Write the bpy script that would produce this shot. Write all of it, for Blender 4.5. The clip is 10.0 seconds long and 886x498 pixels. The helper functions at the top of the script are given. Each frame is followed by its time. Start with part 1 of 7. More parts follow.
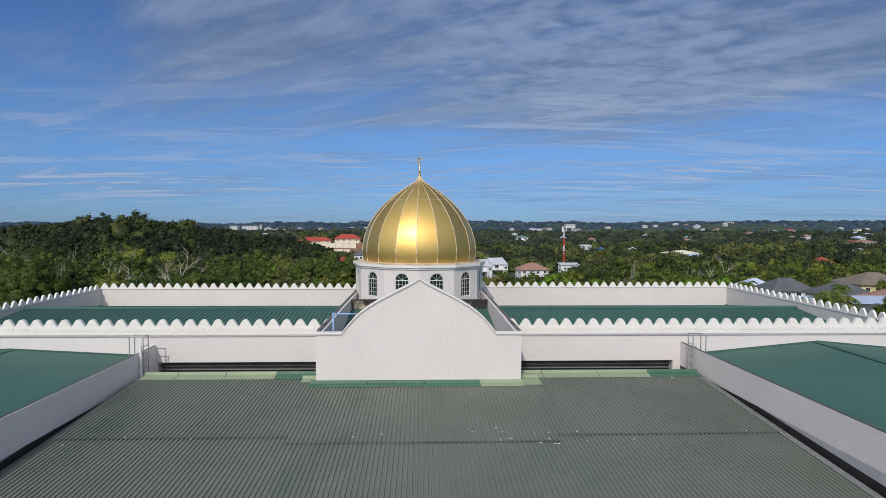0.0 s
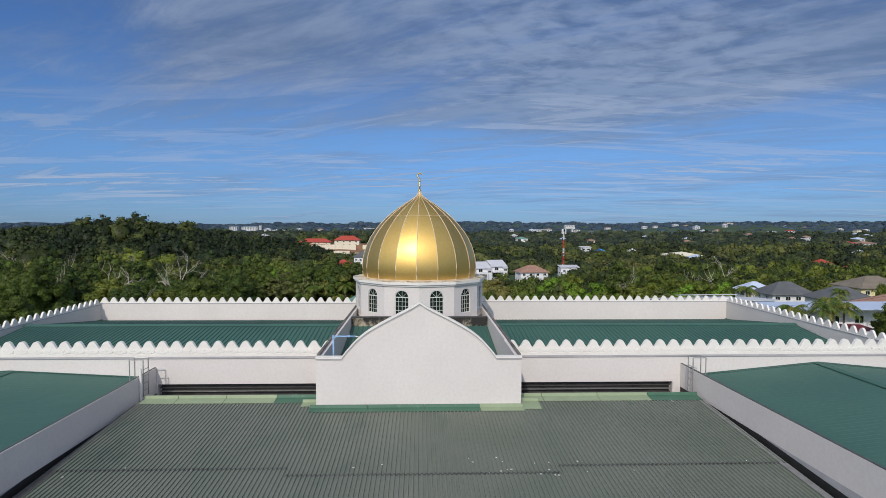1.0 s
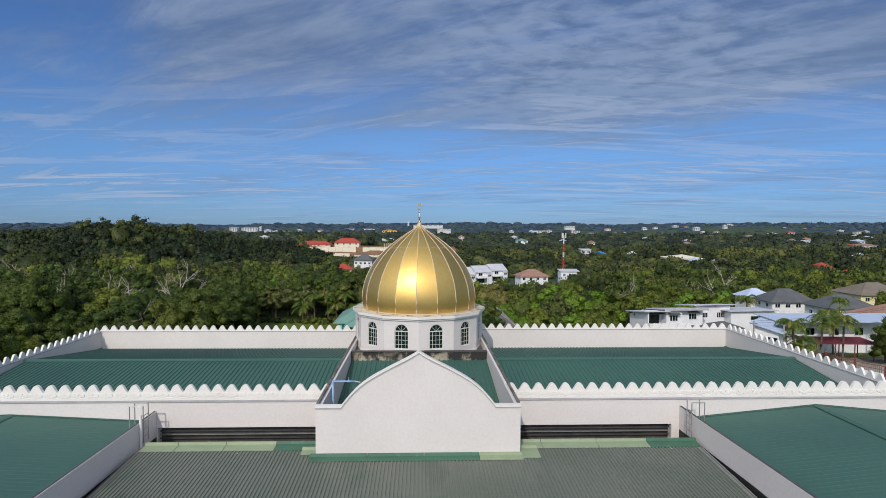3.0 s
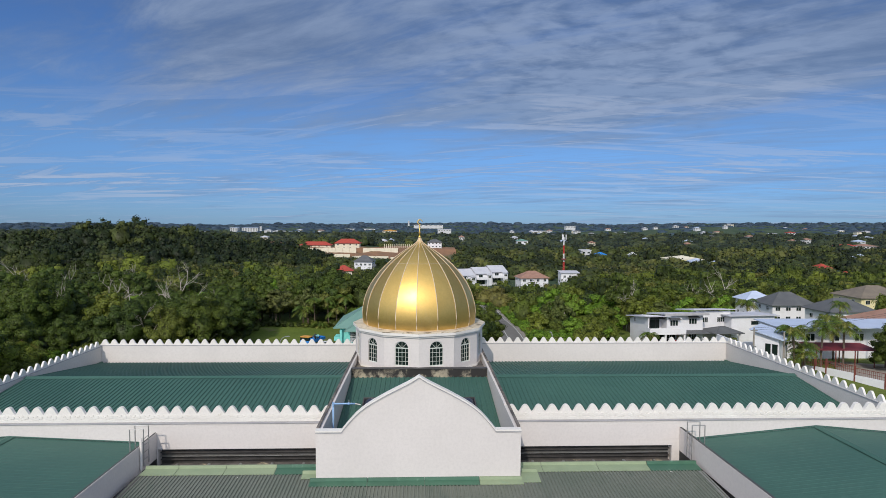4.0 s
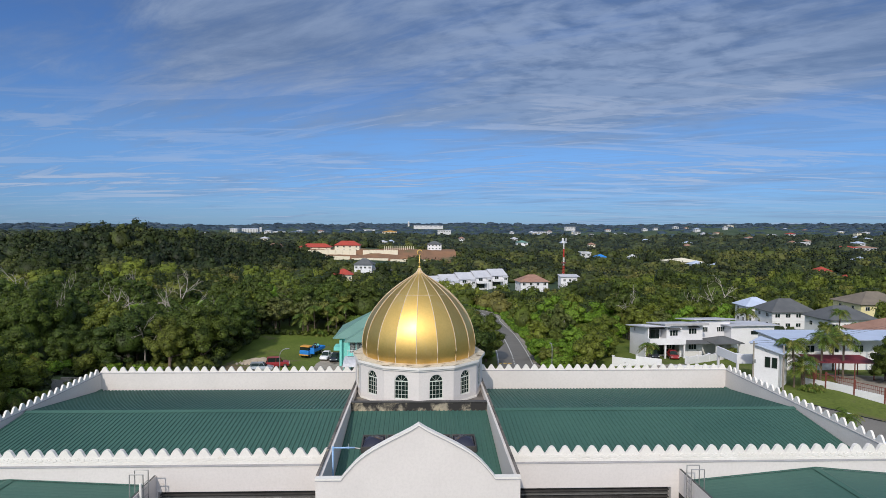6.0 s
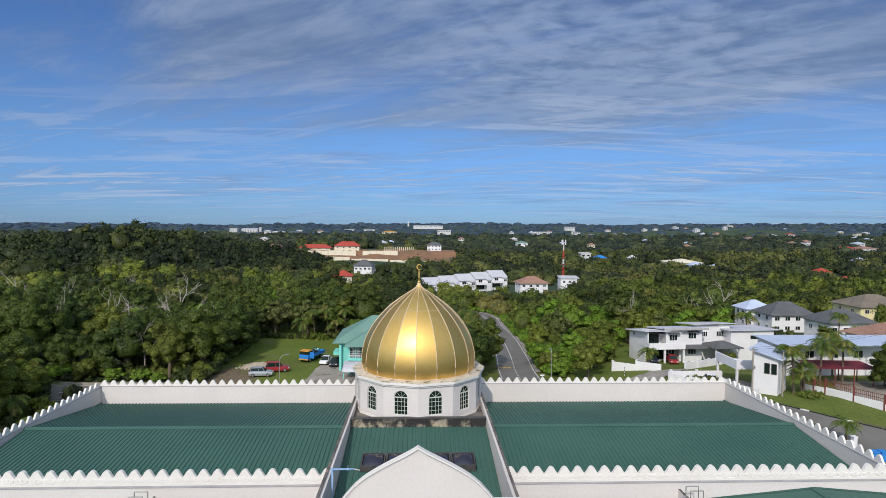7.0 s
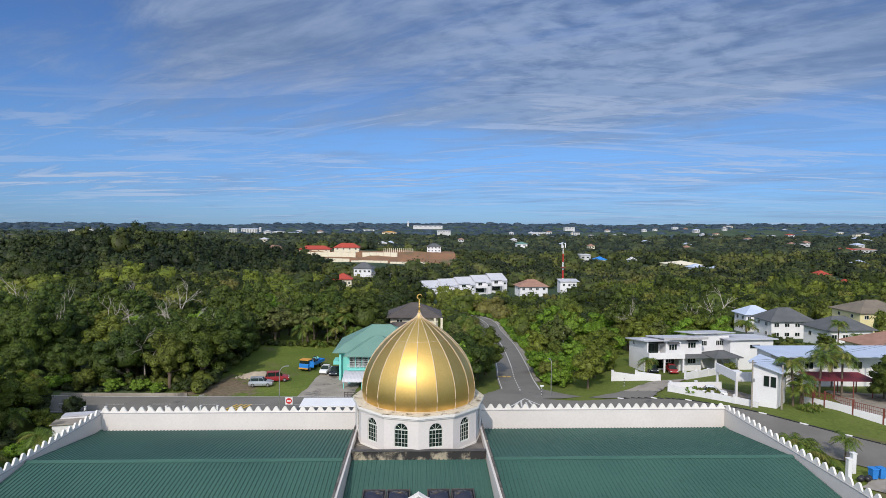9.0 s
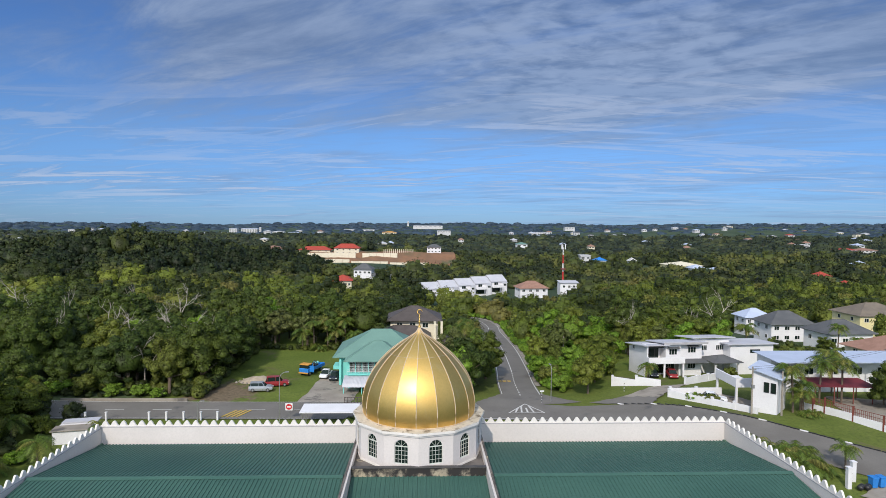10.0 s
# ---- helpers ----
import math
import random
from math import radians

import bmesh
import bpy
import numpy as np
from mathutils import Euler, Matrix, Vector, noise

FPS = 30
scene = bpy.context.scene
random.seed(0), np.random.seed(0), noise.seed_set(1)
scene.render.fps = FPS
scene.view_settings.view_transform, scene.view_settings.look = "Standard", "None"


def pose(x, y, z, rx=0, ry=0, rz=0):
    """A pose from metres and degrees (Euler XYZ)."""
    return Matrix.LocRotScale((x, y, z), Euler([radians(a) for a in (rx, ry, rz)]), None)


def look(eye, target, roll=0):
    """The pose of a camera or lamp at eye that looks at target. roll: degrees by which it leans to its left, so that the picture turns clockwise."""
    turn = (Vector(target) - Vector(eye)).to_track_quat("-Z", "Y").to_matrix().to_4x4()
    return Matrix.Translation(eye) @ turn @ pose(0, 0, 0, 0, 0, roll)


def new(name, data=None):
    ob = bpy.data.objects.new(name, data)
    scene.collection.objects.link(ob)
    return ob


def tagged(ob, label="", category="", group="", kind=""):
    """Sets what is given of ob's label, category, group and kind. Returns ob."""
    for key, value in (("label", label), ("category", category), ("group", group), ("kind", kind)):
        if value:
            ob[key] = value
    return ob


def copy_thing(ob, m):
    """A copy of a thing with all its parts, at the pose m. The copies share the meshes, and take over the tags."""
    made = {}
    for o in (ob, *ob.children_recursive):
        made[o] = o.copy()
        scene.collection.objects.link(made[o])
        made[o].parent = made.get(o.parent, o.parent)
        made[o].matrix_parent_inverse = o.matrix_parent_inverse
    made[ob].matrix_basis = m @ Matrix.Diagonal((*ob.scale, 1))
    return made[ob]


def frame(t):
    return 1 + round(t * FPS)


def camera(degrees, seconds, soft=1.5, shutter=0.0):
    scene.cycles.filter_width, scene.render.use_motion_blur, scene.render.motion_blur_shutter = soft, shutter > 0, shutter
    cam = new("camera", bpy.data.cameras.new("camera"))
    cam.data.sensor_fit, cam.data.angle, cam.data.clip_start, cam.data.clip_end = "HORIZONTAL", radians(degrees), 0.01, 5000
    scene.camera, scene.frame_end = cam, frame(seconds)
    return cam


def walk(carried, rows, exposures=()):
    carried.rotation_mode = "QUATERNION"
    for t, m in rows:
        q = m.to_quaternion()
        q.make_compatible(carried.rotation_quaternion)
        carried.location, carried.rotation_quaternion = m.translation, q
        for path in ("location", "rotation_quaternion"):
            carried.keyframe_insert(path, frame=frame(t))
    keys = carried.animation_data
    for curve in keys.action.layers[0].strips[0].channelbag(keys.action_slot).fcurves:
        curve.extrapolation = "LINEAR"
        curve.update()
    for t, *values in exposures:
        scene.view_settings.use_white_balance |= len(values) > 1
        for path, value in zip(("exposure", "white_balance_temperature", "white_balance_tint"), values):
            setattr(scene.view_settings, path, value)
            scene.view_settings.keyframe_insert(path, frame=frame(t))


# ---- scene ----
cam = camera(73.7, 10.0, 0.8)
PATH = [
    (0, (0.051, -0.85, 21.778), (0.126, 1.146, 21.687), 0.22),
    (0.5, (0.051, -0.839, 22.24), (0.126, 1.157, 22.15), 0.23),
    (1, (0.032, -0.819, 22.698), (0.108, 1.177, 22.609), 0.24),
    (1.5, (0.026, -0.814, 23.177), (0.102, 1.183, 23.089), 0.26),
    (2, (0.032, -0.8, 23.64), (0.107, 1.196, 23.553), 0.27),
    (2.5, (0.049, -0.803, 24.106), (0.125, 1.194, 24.019), 0.28),
    (4, (0.043, -0.753, 25.538), (0.118, 1.244, 25.45), 0.32),
    (4.5, (0.037, -0.725, 26.004), (0.112, 1.272, 25.916), 0.33),
    (5, (0.044, -0.707, 26.476), (0.119, 1.29, 26.388), 0.34),
    (5.5, (0.038, -0.692, 26.932), (0.113, 1.305, 26.845), 0.35),
    (7, (0.052, -0.665, 28.317), (0.128, 1.332, 28.229), 0.39),
    (7.5, (0.053, -0.659, 28.782), (0.129, 1.338, 28.694), 0.40),
    (8, (0.034, -0.664, 29.26), (0.111, 1.332, 29.172), 0.41),
    (8.5, (0.023, -0.646, 29.716), (0.099, 1.351, 29.628), 0.42),
    (9, (0.004, -0.653, 30.185), (0.081, 1.343, 30.096), 0.44),
    (9.5, (0.003, -0.656, 30.675), (0.08, 1.34, 30.586), 0.45),
    (10, (-0.01, -0.613, 31.135), (0.067, 1.384, 31.045), 0.46),
]
walk(cam, [(t, look(eye, target, roll)) for t, eye, target, roll in PATH],
     exposures=((0, -0.24), (4, -0.18), (7, -0.08), (10, 0.03)))

# ---- sky, sun, exposure ----
SUN_DIR = Vector((-0.215, -0.770, 0.602)).normalized()   # towards the sun
sun = new("sun", bpy.data.lights.new("sun", "SUN"))
sun.matrix_world = look(SUN_DIR * 50, (0, 0, 0))
sun.data.energy, sun.data.angle, sun.data.color = 2.9, radians(0.6), (1.0, 0.91, 0.80)

world = bpy.data.worlds.new("sky")
scene.world = world
world.use_nodes = True


class Nodes:
    """A short hand for node trees."""

    def __init__(self, tree):
        self.tree = tree
        tree.nodes.clear()

    def add(self, kind, **values):
        n = self.tree.nodes.new(kind)
        for k, v in values.items():
            if k == "op":
                n.operation = v
            elif k == "blend":
                n.blend_type = v
            else:
                n.inputs[k.replace("_", " ")].default_value = v
        return n

    def link(self, a, b):
        self.tree.links.new(a, b)

    def math(self, op, a, b=0.0, clamp=False):
        n = self.tree.nodes.new("ShaderNodeMath")
        n.operation, n.use_clamp = op, clamp
        for i, v in enumerate((a, b)):
            if isinstance(v, (int, float)):
                n.inputs[i].default_value = v
            else:
                self.link(v, n.inputs[i])
        return n.outputs[0]

    def mix(self, fac, a, b, blend="MIX"):
        n = self.tree.nodes.new("ShaderNodeMix")
        n.data_type, n.blend_type = "RGBA", blend
        for slot, v in ((0, fac), (6, a), (7, b)):
            if isinstance(v, (int, float)):
                n.inputs[slot].default_value = v
            elif isinstance(v, tuple):
                n.inputs[slot].default_value = (*v[:3], 1)
            else:
                self.link(v, n.inputs[slot])
        return n.outputs[2]

    def noise(self, vec, scale, detail=4, rough=0.55, warp=0.0):
        n = self.tree.nodes.new("ShaderNodeTexNoise")
        n.inputs["Scale"].default_value = scale
        n.inputs["Detail"].default_value = detail
        n.inputs["Roughness"].default_value = rough
        n.inputs["Distortion"].default_value = warp
        self.link(vec, n.inputs["Vector"])
        return n.outputs["Fac"]

    def ramp(self, fac, lo, hi):
        n = self.tree.nodes.new("ShaderNodeMapRange")
        n.interpolation_type = "SMOOTHSTEP"
        n.inputs["From Min"].default_value, n.inputs["From Max"].default_value = lo, hi
        self.link(fac, n.inputs["Value"])
        return n.outputs[0]

    def scaled(self, vec, s, loc=(0, 0, 0), rot=0.0):
        n = self.tree.nodes.new("ShaderNodeMapping")
        n.inputs["Scale"].default_value, n.inputs["Location"].default_value = s, loc
        n.inputs["Rotation"].default_value = (0, 0, rot)
        self.link(vec, n.inputs["Vector"])
        return n.outputs[0]


def build_sky():
    k = Nodes(world.node_tree)
    co = k.tree.nodes.new("ShaderNodeTexCoord").outputs["Generated"]
    sky = k.tree.nodes.new("ShaderNodeTexSky")
    sky.sky_type, sky.sun_disc = "NISHITA", False
    sky.sun_elevation = math.asin(SUN_DIR.z)
    sky.sun_rotation = math.atan2(SUN_DIR.x, SUN_DIR.y)
    sky.air_density, sky.dust_density, sky.ozone_density, sky.altitude = 1.0, 0.15, 3.0, 30
    sep = k.tree.nodes.new("ShaderNodeSeparateXYZ")
    k.link(co, sep.inputs[0])
    up = k.math("MAXIMUM", sep.outputs[2], 0.0)
    tint = k.mix(k.ramp(up, 0.0, 0.16), (0.29, 0.52, 1.06), (0.47, 0.68, 1.03))
    blue = k.mix(1.0, sky.outputs[0], tint, "MULTIPLY")
    den = k.math("ADD", up, 0.06)
    flat = k.tree.nodes.new("ShaderNodeCombineXYZ")
    k.link(k.math("DIVIDE", sep.outputs[0], den), flat.inputs[0])
    k.link(k.math("DIVIDE", sep.outputs[1], den), flat.inputs[1])
    p = flat.outputs[0]
    # a high veil of rippled cloud, drawn out along one wind direction, with gaps; thin streaks lower down
    q = k.scaled(p, (1, 1, 1), (0, 0, 0), 0.62)
    veil = k.noise(k.scaled(q, (0.22, 0.55, 1), (3.1, 0.4, 0)), 1.0, 8, 0.60, 0.5)
    grain = k.noise(k.scaled(q, (0.8, 2.2, 1), (7, 2, 0)), 1.3, 10, 0.66, 0.4)
    ripples = k.noise(k.scaled(p, (3.2, 4.0, 1), (1, 4, 0)), 1.9, 5, 0.55, 0.35)
    streak = k.noise(k.scaled(p, (0.34, 1.5, 1), (1.2, 5.3, 0)), 1.1, 10, 0.68, 0.6)
    threads = k.noise(k.scaled(q, (0.62, 3.4, 1), (5.5, 1.3, 0)), 1.0, 8, 0.62, 0.5)
    wisps = k.noise(k.scaled(p, (0.20, 0.36, 1), (4.0, 8.1, 0)), 1.0, 4, 0.55, 0.3)

    def about(d, near, far):
        """One near a direction, falling to nothing further off."""
        v = k.tree.nodes.new("ShaderNodeVectorMath")
        v.operation = "DISTANCE"
        v.inputs[1].default_value = d
        k.link(co, v.inputs[0])
        return k.math("SUBTRACT", 1.0, k.ramp(v.outputs["Value"], near, far))

    gap, field = about((-0.52, 0.81, 0.28), 0.02, 0.34), about((0.30, 0.92, 0.27), 0.08, 0.46)
    high = k.ramp(up, 0.05, 0.30)
    body = k.math("ADD", k.math("MULTIPLY", veil, 1.10), k.math("MULTIPLY", grain, 0.55))
    body = k.math("ADD", body, k.math("MULTIPLY", high, 0.30))
    body = k.math("SUBTRACT", body, k.math("MULTIPLY", gap, 0.20))
    body = k.math("ADD", body, k.math("MULTIPLY", field, 0.12))
    cover = k.ramp(body, 0.76, 1.20)
    lines = k.math("MAXIMUM", k.ramp(streak, 0.45, 0.61), k.math("MULTIPLY", k.ramp(threads, 0.49, 0.62), 0.75))
    low = k.math("MULTIPLY", lines, k.math("SUBTRACT", 1.0, k.math("MULTIPLY", high, 0.85)))
    low = k.math("MULTIPLY", low, k.math("ADD", 0.40, k.math("MULTIPLY", k.ramp(wisps, 0.38, 0.58), 0.60)))
    low = k.math("MULTIPLY", low, k.ramp(up, 0.008, 0.05))
    thick = k.math("MAXIMUM", k.math("MULTIPLY", cover, 0.94), k.math("MULTIPLY", low, 0.85))
    tone = k.math("ADD", k.math("MULTIPLY", grain, 0.55), k.math("MULTIPLY", wisps, 0.45))
    tone = k.math("ADD", tone, k.math("MULTIPLY", k.math("SUBTRACT", ripples, 0.42), k.math("MULTIPLY", field, 0.55)))
    shade = k.ramp(tone, 0.40, 0.66)
    cloud = k.mix(shade, (1.28, 2.0, 3.6), (2.75, 3.65, 5.5))
    cloud = k.mix(k.math("SUBTRACT", 1.0, high), cloud, k.mix(k.ramp(lines, 0.35, 0.95), (2.2, 3.35, 5.5), (4.4, 5.3, 7.1)))
    # thin cloud glows towards the sun
    facing = k.tree.nodes.new("ShaderNodeVectorMath")
    facing.operation = "DOT_PRODUCT"
    facing.inputs[1].default_value = SUN_DIR
    k.link(co, facing.inputs[0])
    glow = k.math("POWER", k.math("MAXIMUM", facing.outputs["Value"], 0.0), 1.3)
    lit = k.tree.nodes.new("ShaderNodeCombineXYZ")
    for i, gain in enumerate((6.7, 5.0, 3.2)):
        k.link(k.math("ADD", 1.0, k.math("MULTIPLY", glow, gain)), lit.inputs[i])
    cloud = k.mix(1.0, cloud, lit.outputs[0], "MULTIPLY")
    col = k.mix(thick, blue, cloud)
    bg = k.add("ShaderNodeBackground", Strength=0.10)
    k.link(col, bg.inputs[0])
    out = k.tree.nodes.new("ShaderNodeOutputWorld")
    k.link(bg.outputs[0], out.inputs[0])


build_sky()


# ---- materials ----
def material(name, a, b, rough=0.6, metal=0.0, scale=0.5, fine=12.0, bump=0.15, size=0.02, stretch=(1, 1, 1),
             stain=None, stain_at=(0.6, 0.8), stain_scale=1.0, stain_stretch=(1, 1, 1), vary=0.0, spec=0.4):
    """A surface of two tones, mottled coarse and fine, with an optional stain and a fine relief."""
    m = bpy.data.materials.new(name)
    m.use_nodes = True
    k = Nodes(m.node_tree)
    co = k.tree.nodes.new("ShaderNodeNewGeometry").outputs["Position"]
    co = k.scaled(co, stretch)
    big, small = k.noise(co, scale, 5), k.noise(co, fine, 4, 0.65)
    col = k.mix(k.ramp(big, 0.3, 0.7), a, b)
    col = k.mix(k.math("MULTIPLY", k.ramp(small, 0.35, 0.75), 0.30), col, tuple(c * 0.72 for c in a))
    if stain:
        sc = k.scaled(k.tree.nodes.new("ShaderNodeNewGeometry").outputs["Position"], stain_stretch)
        spot = k.ramp(k.noise(sc, stain_scale, 7, 0.65, 0.3), *stain_at)
        col = k.mix(spot, col, stain)
    if vary:
        rnd = k.tree.nodes.new("ShaderNodeObjectInfo").outputs["Random"]
        col = k.mix(k.math("MULTIPLY", rnd, vary), col, tuple(c * 0.55 for c in b))
    bsdf = k.add("ShaderNodeBsdfPrincipled", Metallic=metal)
    bsdf.inputs["Specular IOR Level"].default_value = spec
    k.link(col, bsdf.inputs["Base Color"])
    k.link(k.math("ADD", rough - 0.08, k.math("MULTIPLY", big, 0.16)), bsdf.inputs["Roughness"])
    if bump:
        bp = k.add("ShaderNodeBump", Strength=bump, Distance=size)
        k.link(small, bp.inputs["Height"])
        k.link(bp.outputs[0], bsdf.inputs["Normal"])
    out = k.tree.nodes.new("ShaderNodeOutputMaterial")
    k.link(bsdf.outputs[0], out.inputs[0])
    return m


def leaf_material(name, tones, by_tree=False, glow=0.24, gaps=3.2):
    """Foliage: each tree takes a tone of its kind's range, each spray of leaves its own lightness; a little light comes through."""
    m = bpy.data.materials.new(name)
    m.use_nodes = True
    k = Nodes(m.node_tree)
    g = k.tree.nodes.new("ShaderNodeNewGeometry")
    if by_tree:
        at = k.tree.nodes.new("ShaderNodeAttribute")
        at.attribute_name = "tone"
        which = at.outputs["Fac"]
    else:
        which = k.tree.nodes.new("ShaderNodeObjectInfo").outputs["Random"]
    ramp = k.tree.nodes.new("ShaderNodeValToRGB")
    el = ramp.color_ramp.elements
    for i, c in enumerate(tones):
        e = el[i] if i < 2 else el.new(1.0)
        e.position, e.color = i / (len(tones) - 1), (*c, 1)
    for i, c in enumerate(tones):
        el[i].position, el[i].color = i / (len(tones) - 1), (*c, 1)
    k.link(which, ramp.inputs[0])
    light = k.math("ADD", 0.54, k.math("MULTIPLY", g.outputs["Random Per Island"], 0.92))
    grey = k.tree.nodes.new("ShaderNodeCombineXYZ")
    for q in range(3):
        k.link(light, grey.inputs[q])
    col = k.mix(1.0, ramp.outputs[0], grey.outputs[0], "MULTIPLY")
    dif, tra = k.add("ShaderNodeBsdfPrincipled", Roughness=0.55), k.tree.nodes.new("ShaderNodeBsdfTranslucent")
    dif.inputs["Specular IOR Level"].default_value = 0.25
    k.link(col, dif.inputs["Base Color"])
    k.link(k.mix(1.0, col, (1.2, 1.3, 0.5), "MULTIPLY"), tra.inputs["Color"])
    mx = k.add("ShaderNodeMixShader", Fac=glow)
    k.link(dif.outputs[0], mx.inputs[1])
    k.link(tra.outputs[0], mx.inputs[2])
    out = k.tree.nodes.new("ShaderNodeOutputMaterial")
    if not gaps:
        k.link(mx.outputs[0], out.inputs[0])
        return m
    # each card is a spray of leaves with gaps between them
    hole = k.math("LESS_THAN", k.noise(g.outputs["Position"], gaps, 3, 0.7), 0.43)
    air = k.tree.nodes.new("ShaderNodeBsdfTransparent")
    cut = k.tree.nodes.new("ShaderNodeMixShader")
    k.link(hole, cut.inputs[0])
    k.link(mx.outputs[0], cut.inputs[1])
    k.link(air.outputs[0], cut.inputs[2])
    k.link(cut.outputs[0], out.inputs[0])
    return m


def glass_material(name, tint, rough=0.08):
    m = bpy.data.materials.new(name)
    m.use_nodes = True
    k = Nodes(m.node_tree)
    bsdf = k.add("ShaderNodeBsdfPrincipled", Roughness=rough, Base_Color=(*tint, 1))
    bsdf.inputs["Specular IOR Level"].default_value = 0.3
    out = k.tree.nodes.new("ShaderNodeOutputMaterial")
    k.link(bsdf.outputs[0], out.inputs[0])
    return m


WHITE = material("white_wall_paint", (0.655, 0.612, 0.585), (0.61, 0.57, 0.545), 0.75, scale=0.35, fine=9, bump=0.05,
                 stain=(0.54, 0.49, 0.44), stain_at=(0.60, 0.95), stain_scale=1.6, stain_stretch=(1, 1, 0.25))
WHITE_TRIM = material("white_trim_paint", (0.74, 0.71, 0.67), (0.69, 0.655, 0.61), 0.7, scale=0.8, fine=14, bump=0.06,
                      stain=(0.55, 0.49, 0.40), stain_at=(0.62, 0.85), stain_scale=2.5)
GREY_TRIM = material("grey_moulding", (0.42, 0.41, 0.42), (0.34, 0.33, 0.34), 0.7, scale=1.5, fine=18)
CONCRETE = material("weathered_concrete", (0.17, 0.15, 0.135), (0.065, 0.058, 0.054), 0.85, scale=1.2, fine=14, bump=0.4,
                    stain=(0.50, 0.42, 0.28), stain_at=(0.56, 0.68), stain_scale=0.8)
LEDGE = material("blackened_plaster", (0.42, 0.36, 0.26), (0.26, 0.23, 0.18), 0.9, scale=0.9, fine=12, bump=0.4,
                 stain=(0.028, 0.026, 0.025), stain_at=(0.40, 0.54), stain_scale=1.1, stain_stretch=(1, 1, 0.8))
STAINED = material("dirt_stained_plaster", (0.50, 0.44, 0.34), (0.62, 0.57, 0.48), 0.85, scale=1.4, fine=10, bump=0.3,
                   stain=(0.16, 0.13, 0.09), stain_at=(0.50, 0.66), stain_scale=1.6)
GREEN_SHEET = material("green_roof_sheet", (0.046, 0.110, 0.089), (0.055, 0.127, 0.101), 0.6, scale=0.25, fine=6, bump=0.03,
                       stain=(0.064, 0.122, 0.100), stain_at=(0.56, 0.80), stain_scale=0.8, stain_stretch=(1, 0.3, 1), spec=0.22)
GREY_SHEET = material("weathered_grey_green_sheet", (0.120, 0.139, 0.109), (0.150, 0.160, 0.132), 0.6, scale=0.3, fine=7, bump=0.05,
                      stain=(0.082, 0.106, 0.084), stain_at=(0.50, 0.72), stain_scale=0.35, stain_stretch=(1, 0.4, 1), spec=0.4)
PALE_FLASH = material("pale_green_flashing", (0.27, 0.325, 0.20), (0.23, 0.285, 0.175), 0.5, scale=1.2, fine=12, bump=0.05,
                      stain=(0.16, 0.26, 0.17), stain_at=(0.6, 0.8), stain_scale=1.5)
DARK_FLASH = material("dark_green_flashing", (0.045, 0.115, 0.072), (0.055, 0.14, 0.088), 0.45, scale=1.5, fine=12, bump=0.05,
                      stain=(0.13, 0.24, 0.17), stain_at=(0.58, 0.75), stain_scale=1.8)
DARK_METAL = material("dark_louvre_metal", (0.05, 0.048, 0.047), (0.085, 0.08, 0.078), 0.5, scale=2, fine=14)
GALVANISED = material("galvanised_steel", (0.42, 0.42, 0.41), (0.33, 0.32, 0.31), 0.45, metal=0.7, scale=3, fine=20)
GOLD = material("gold_dome_sheet", (0.78, 0.52, 0.165), (0.71, 0.46, 0.14), 0.42, metal=0.97, scale=0.7, fine=8, bump=0.02,
                stain=(0.74, 0.55, 0.26), stain_at=(0.55, 0.8), stain_scale=0.8, stain_stretch=(1, 1, 0.3), vary=0.12)
GOLD_SEAM = material("pale_gold_seam", (0.64, 0.52, 0.38), (0.58, 0.47, 0.34), 0.65, metal=0.0, scale=3, fine=20)
BLUE_PIPE = material("blue_pvc_pipe", (0.27, 0.43, 0.66), (0.23, 0.38, 0.60), 0.4, scale=3, fine=20, bump=0.0)
DARK_GLASS = glass_material("dark_window_glass", (0.012, 0.022, 0.018))
ASPHALT = material("asphalt", (0.148, 0.137, 0.122), (0.182, 0.170, 0.152), 0.85, scale=0.25, fine=5, bump=0.3,
                   stain=(0.085, 0.082, 0.082), stain_at=(0.58, 0.75), stain_scale=0.22)
ROAD_PAINT = material("white_road_paint", (0.62, 0.61, 0.58), (0.50, 0.49, 0.47), 0.7, scale=1, fine=8, bump=0.1)
YELLOW_PAINT = material("yellow_road_paint", (0.60, 0.40, 0.07), (0.50, 0.34, 0.08), 0.7, scale=1, fine=8, bump=0.1)
CEMENT = material("cement_paving", (0.33, 0.295, 0.25), (0.245, 0.215, 0.18), 0.85, scale=0.35, fine=4, bump=0.3,
                  stain=(0.11, 0.10, 0.09), stain_at=(0.52, 0.68), stain_scale=0.4)
EARTH = material("orange_earth", (0.25, 0.13, 0.07), (0.17, 0.10, 0.06), 0.9, scale=0.08, fine=0.8, bump=0.5,
                 stain=(0.10, 0.10, 0.05), stain_at=(0.55, 0.7), stain_scale=0.05)
SAND = material("pale_sand", (0.42, 0.35, 0.27), (0.33, 0.27, 0.20), 0.95, scale=1.2, fine=9, bump=0.4)
BROWN_ROOF = material("dark_brown_roof", (0.075, 0.062, 0.056), (0.10, 0.085, 0.078), 0.7, scale=0.6, fine=5)
TILE_ROOF = material("terracotta_roof", (0.33, 0.19, 0.14), (0.26, 0.145, 0.105), 0.75, scale=0.6, fine=5)
RED_ROOF = material("red_roof", (0.40, 0.06, 0.035), (0.33, 0.05, 0.035), 0.65, scale=0.5, fine=4)
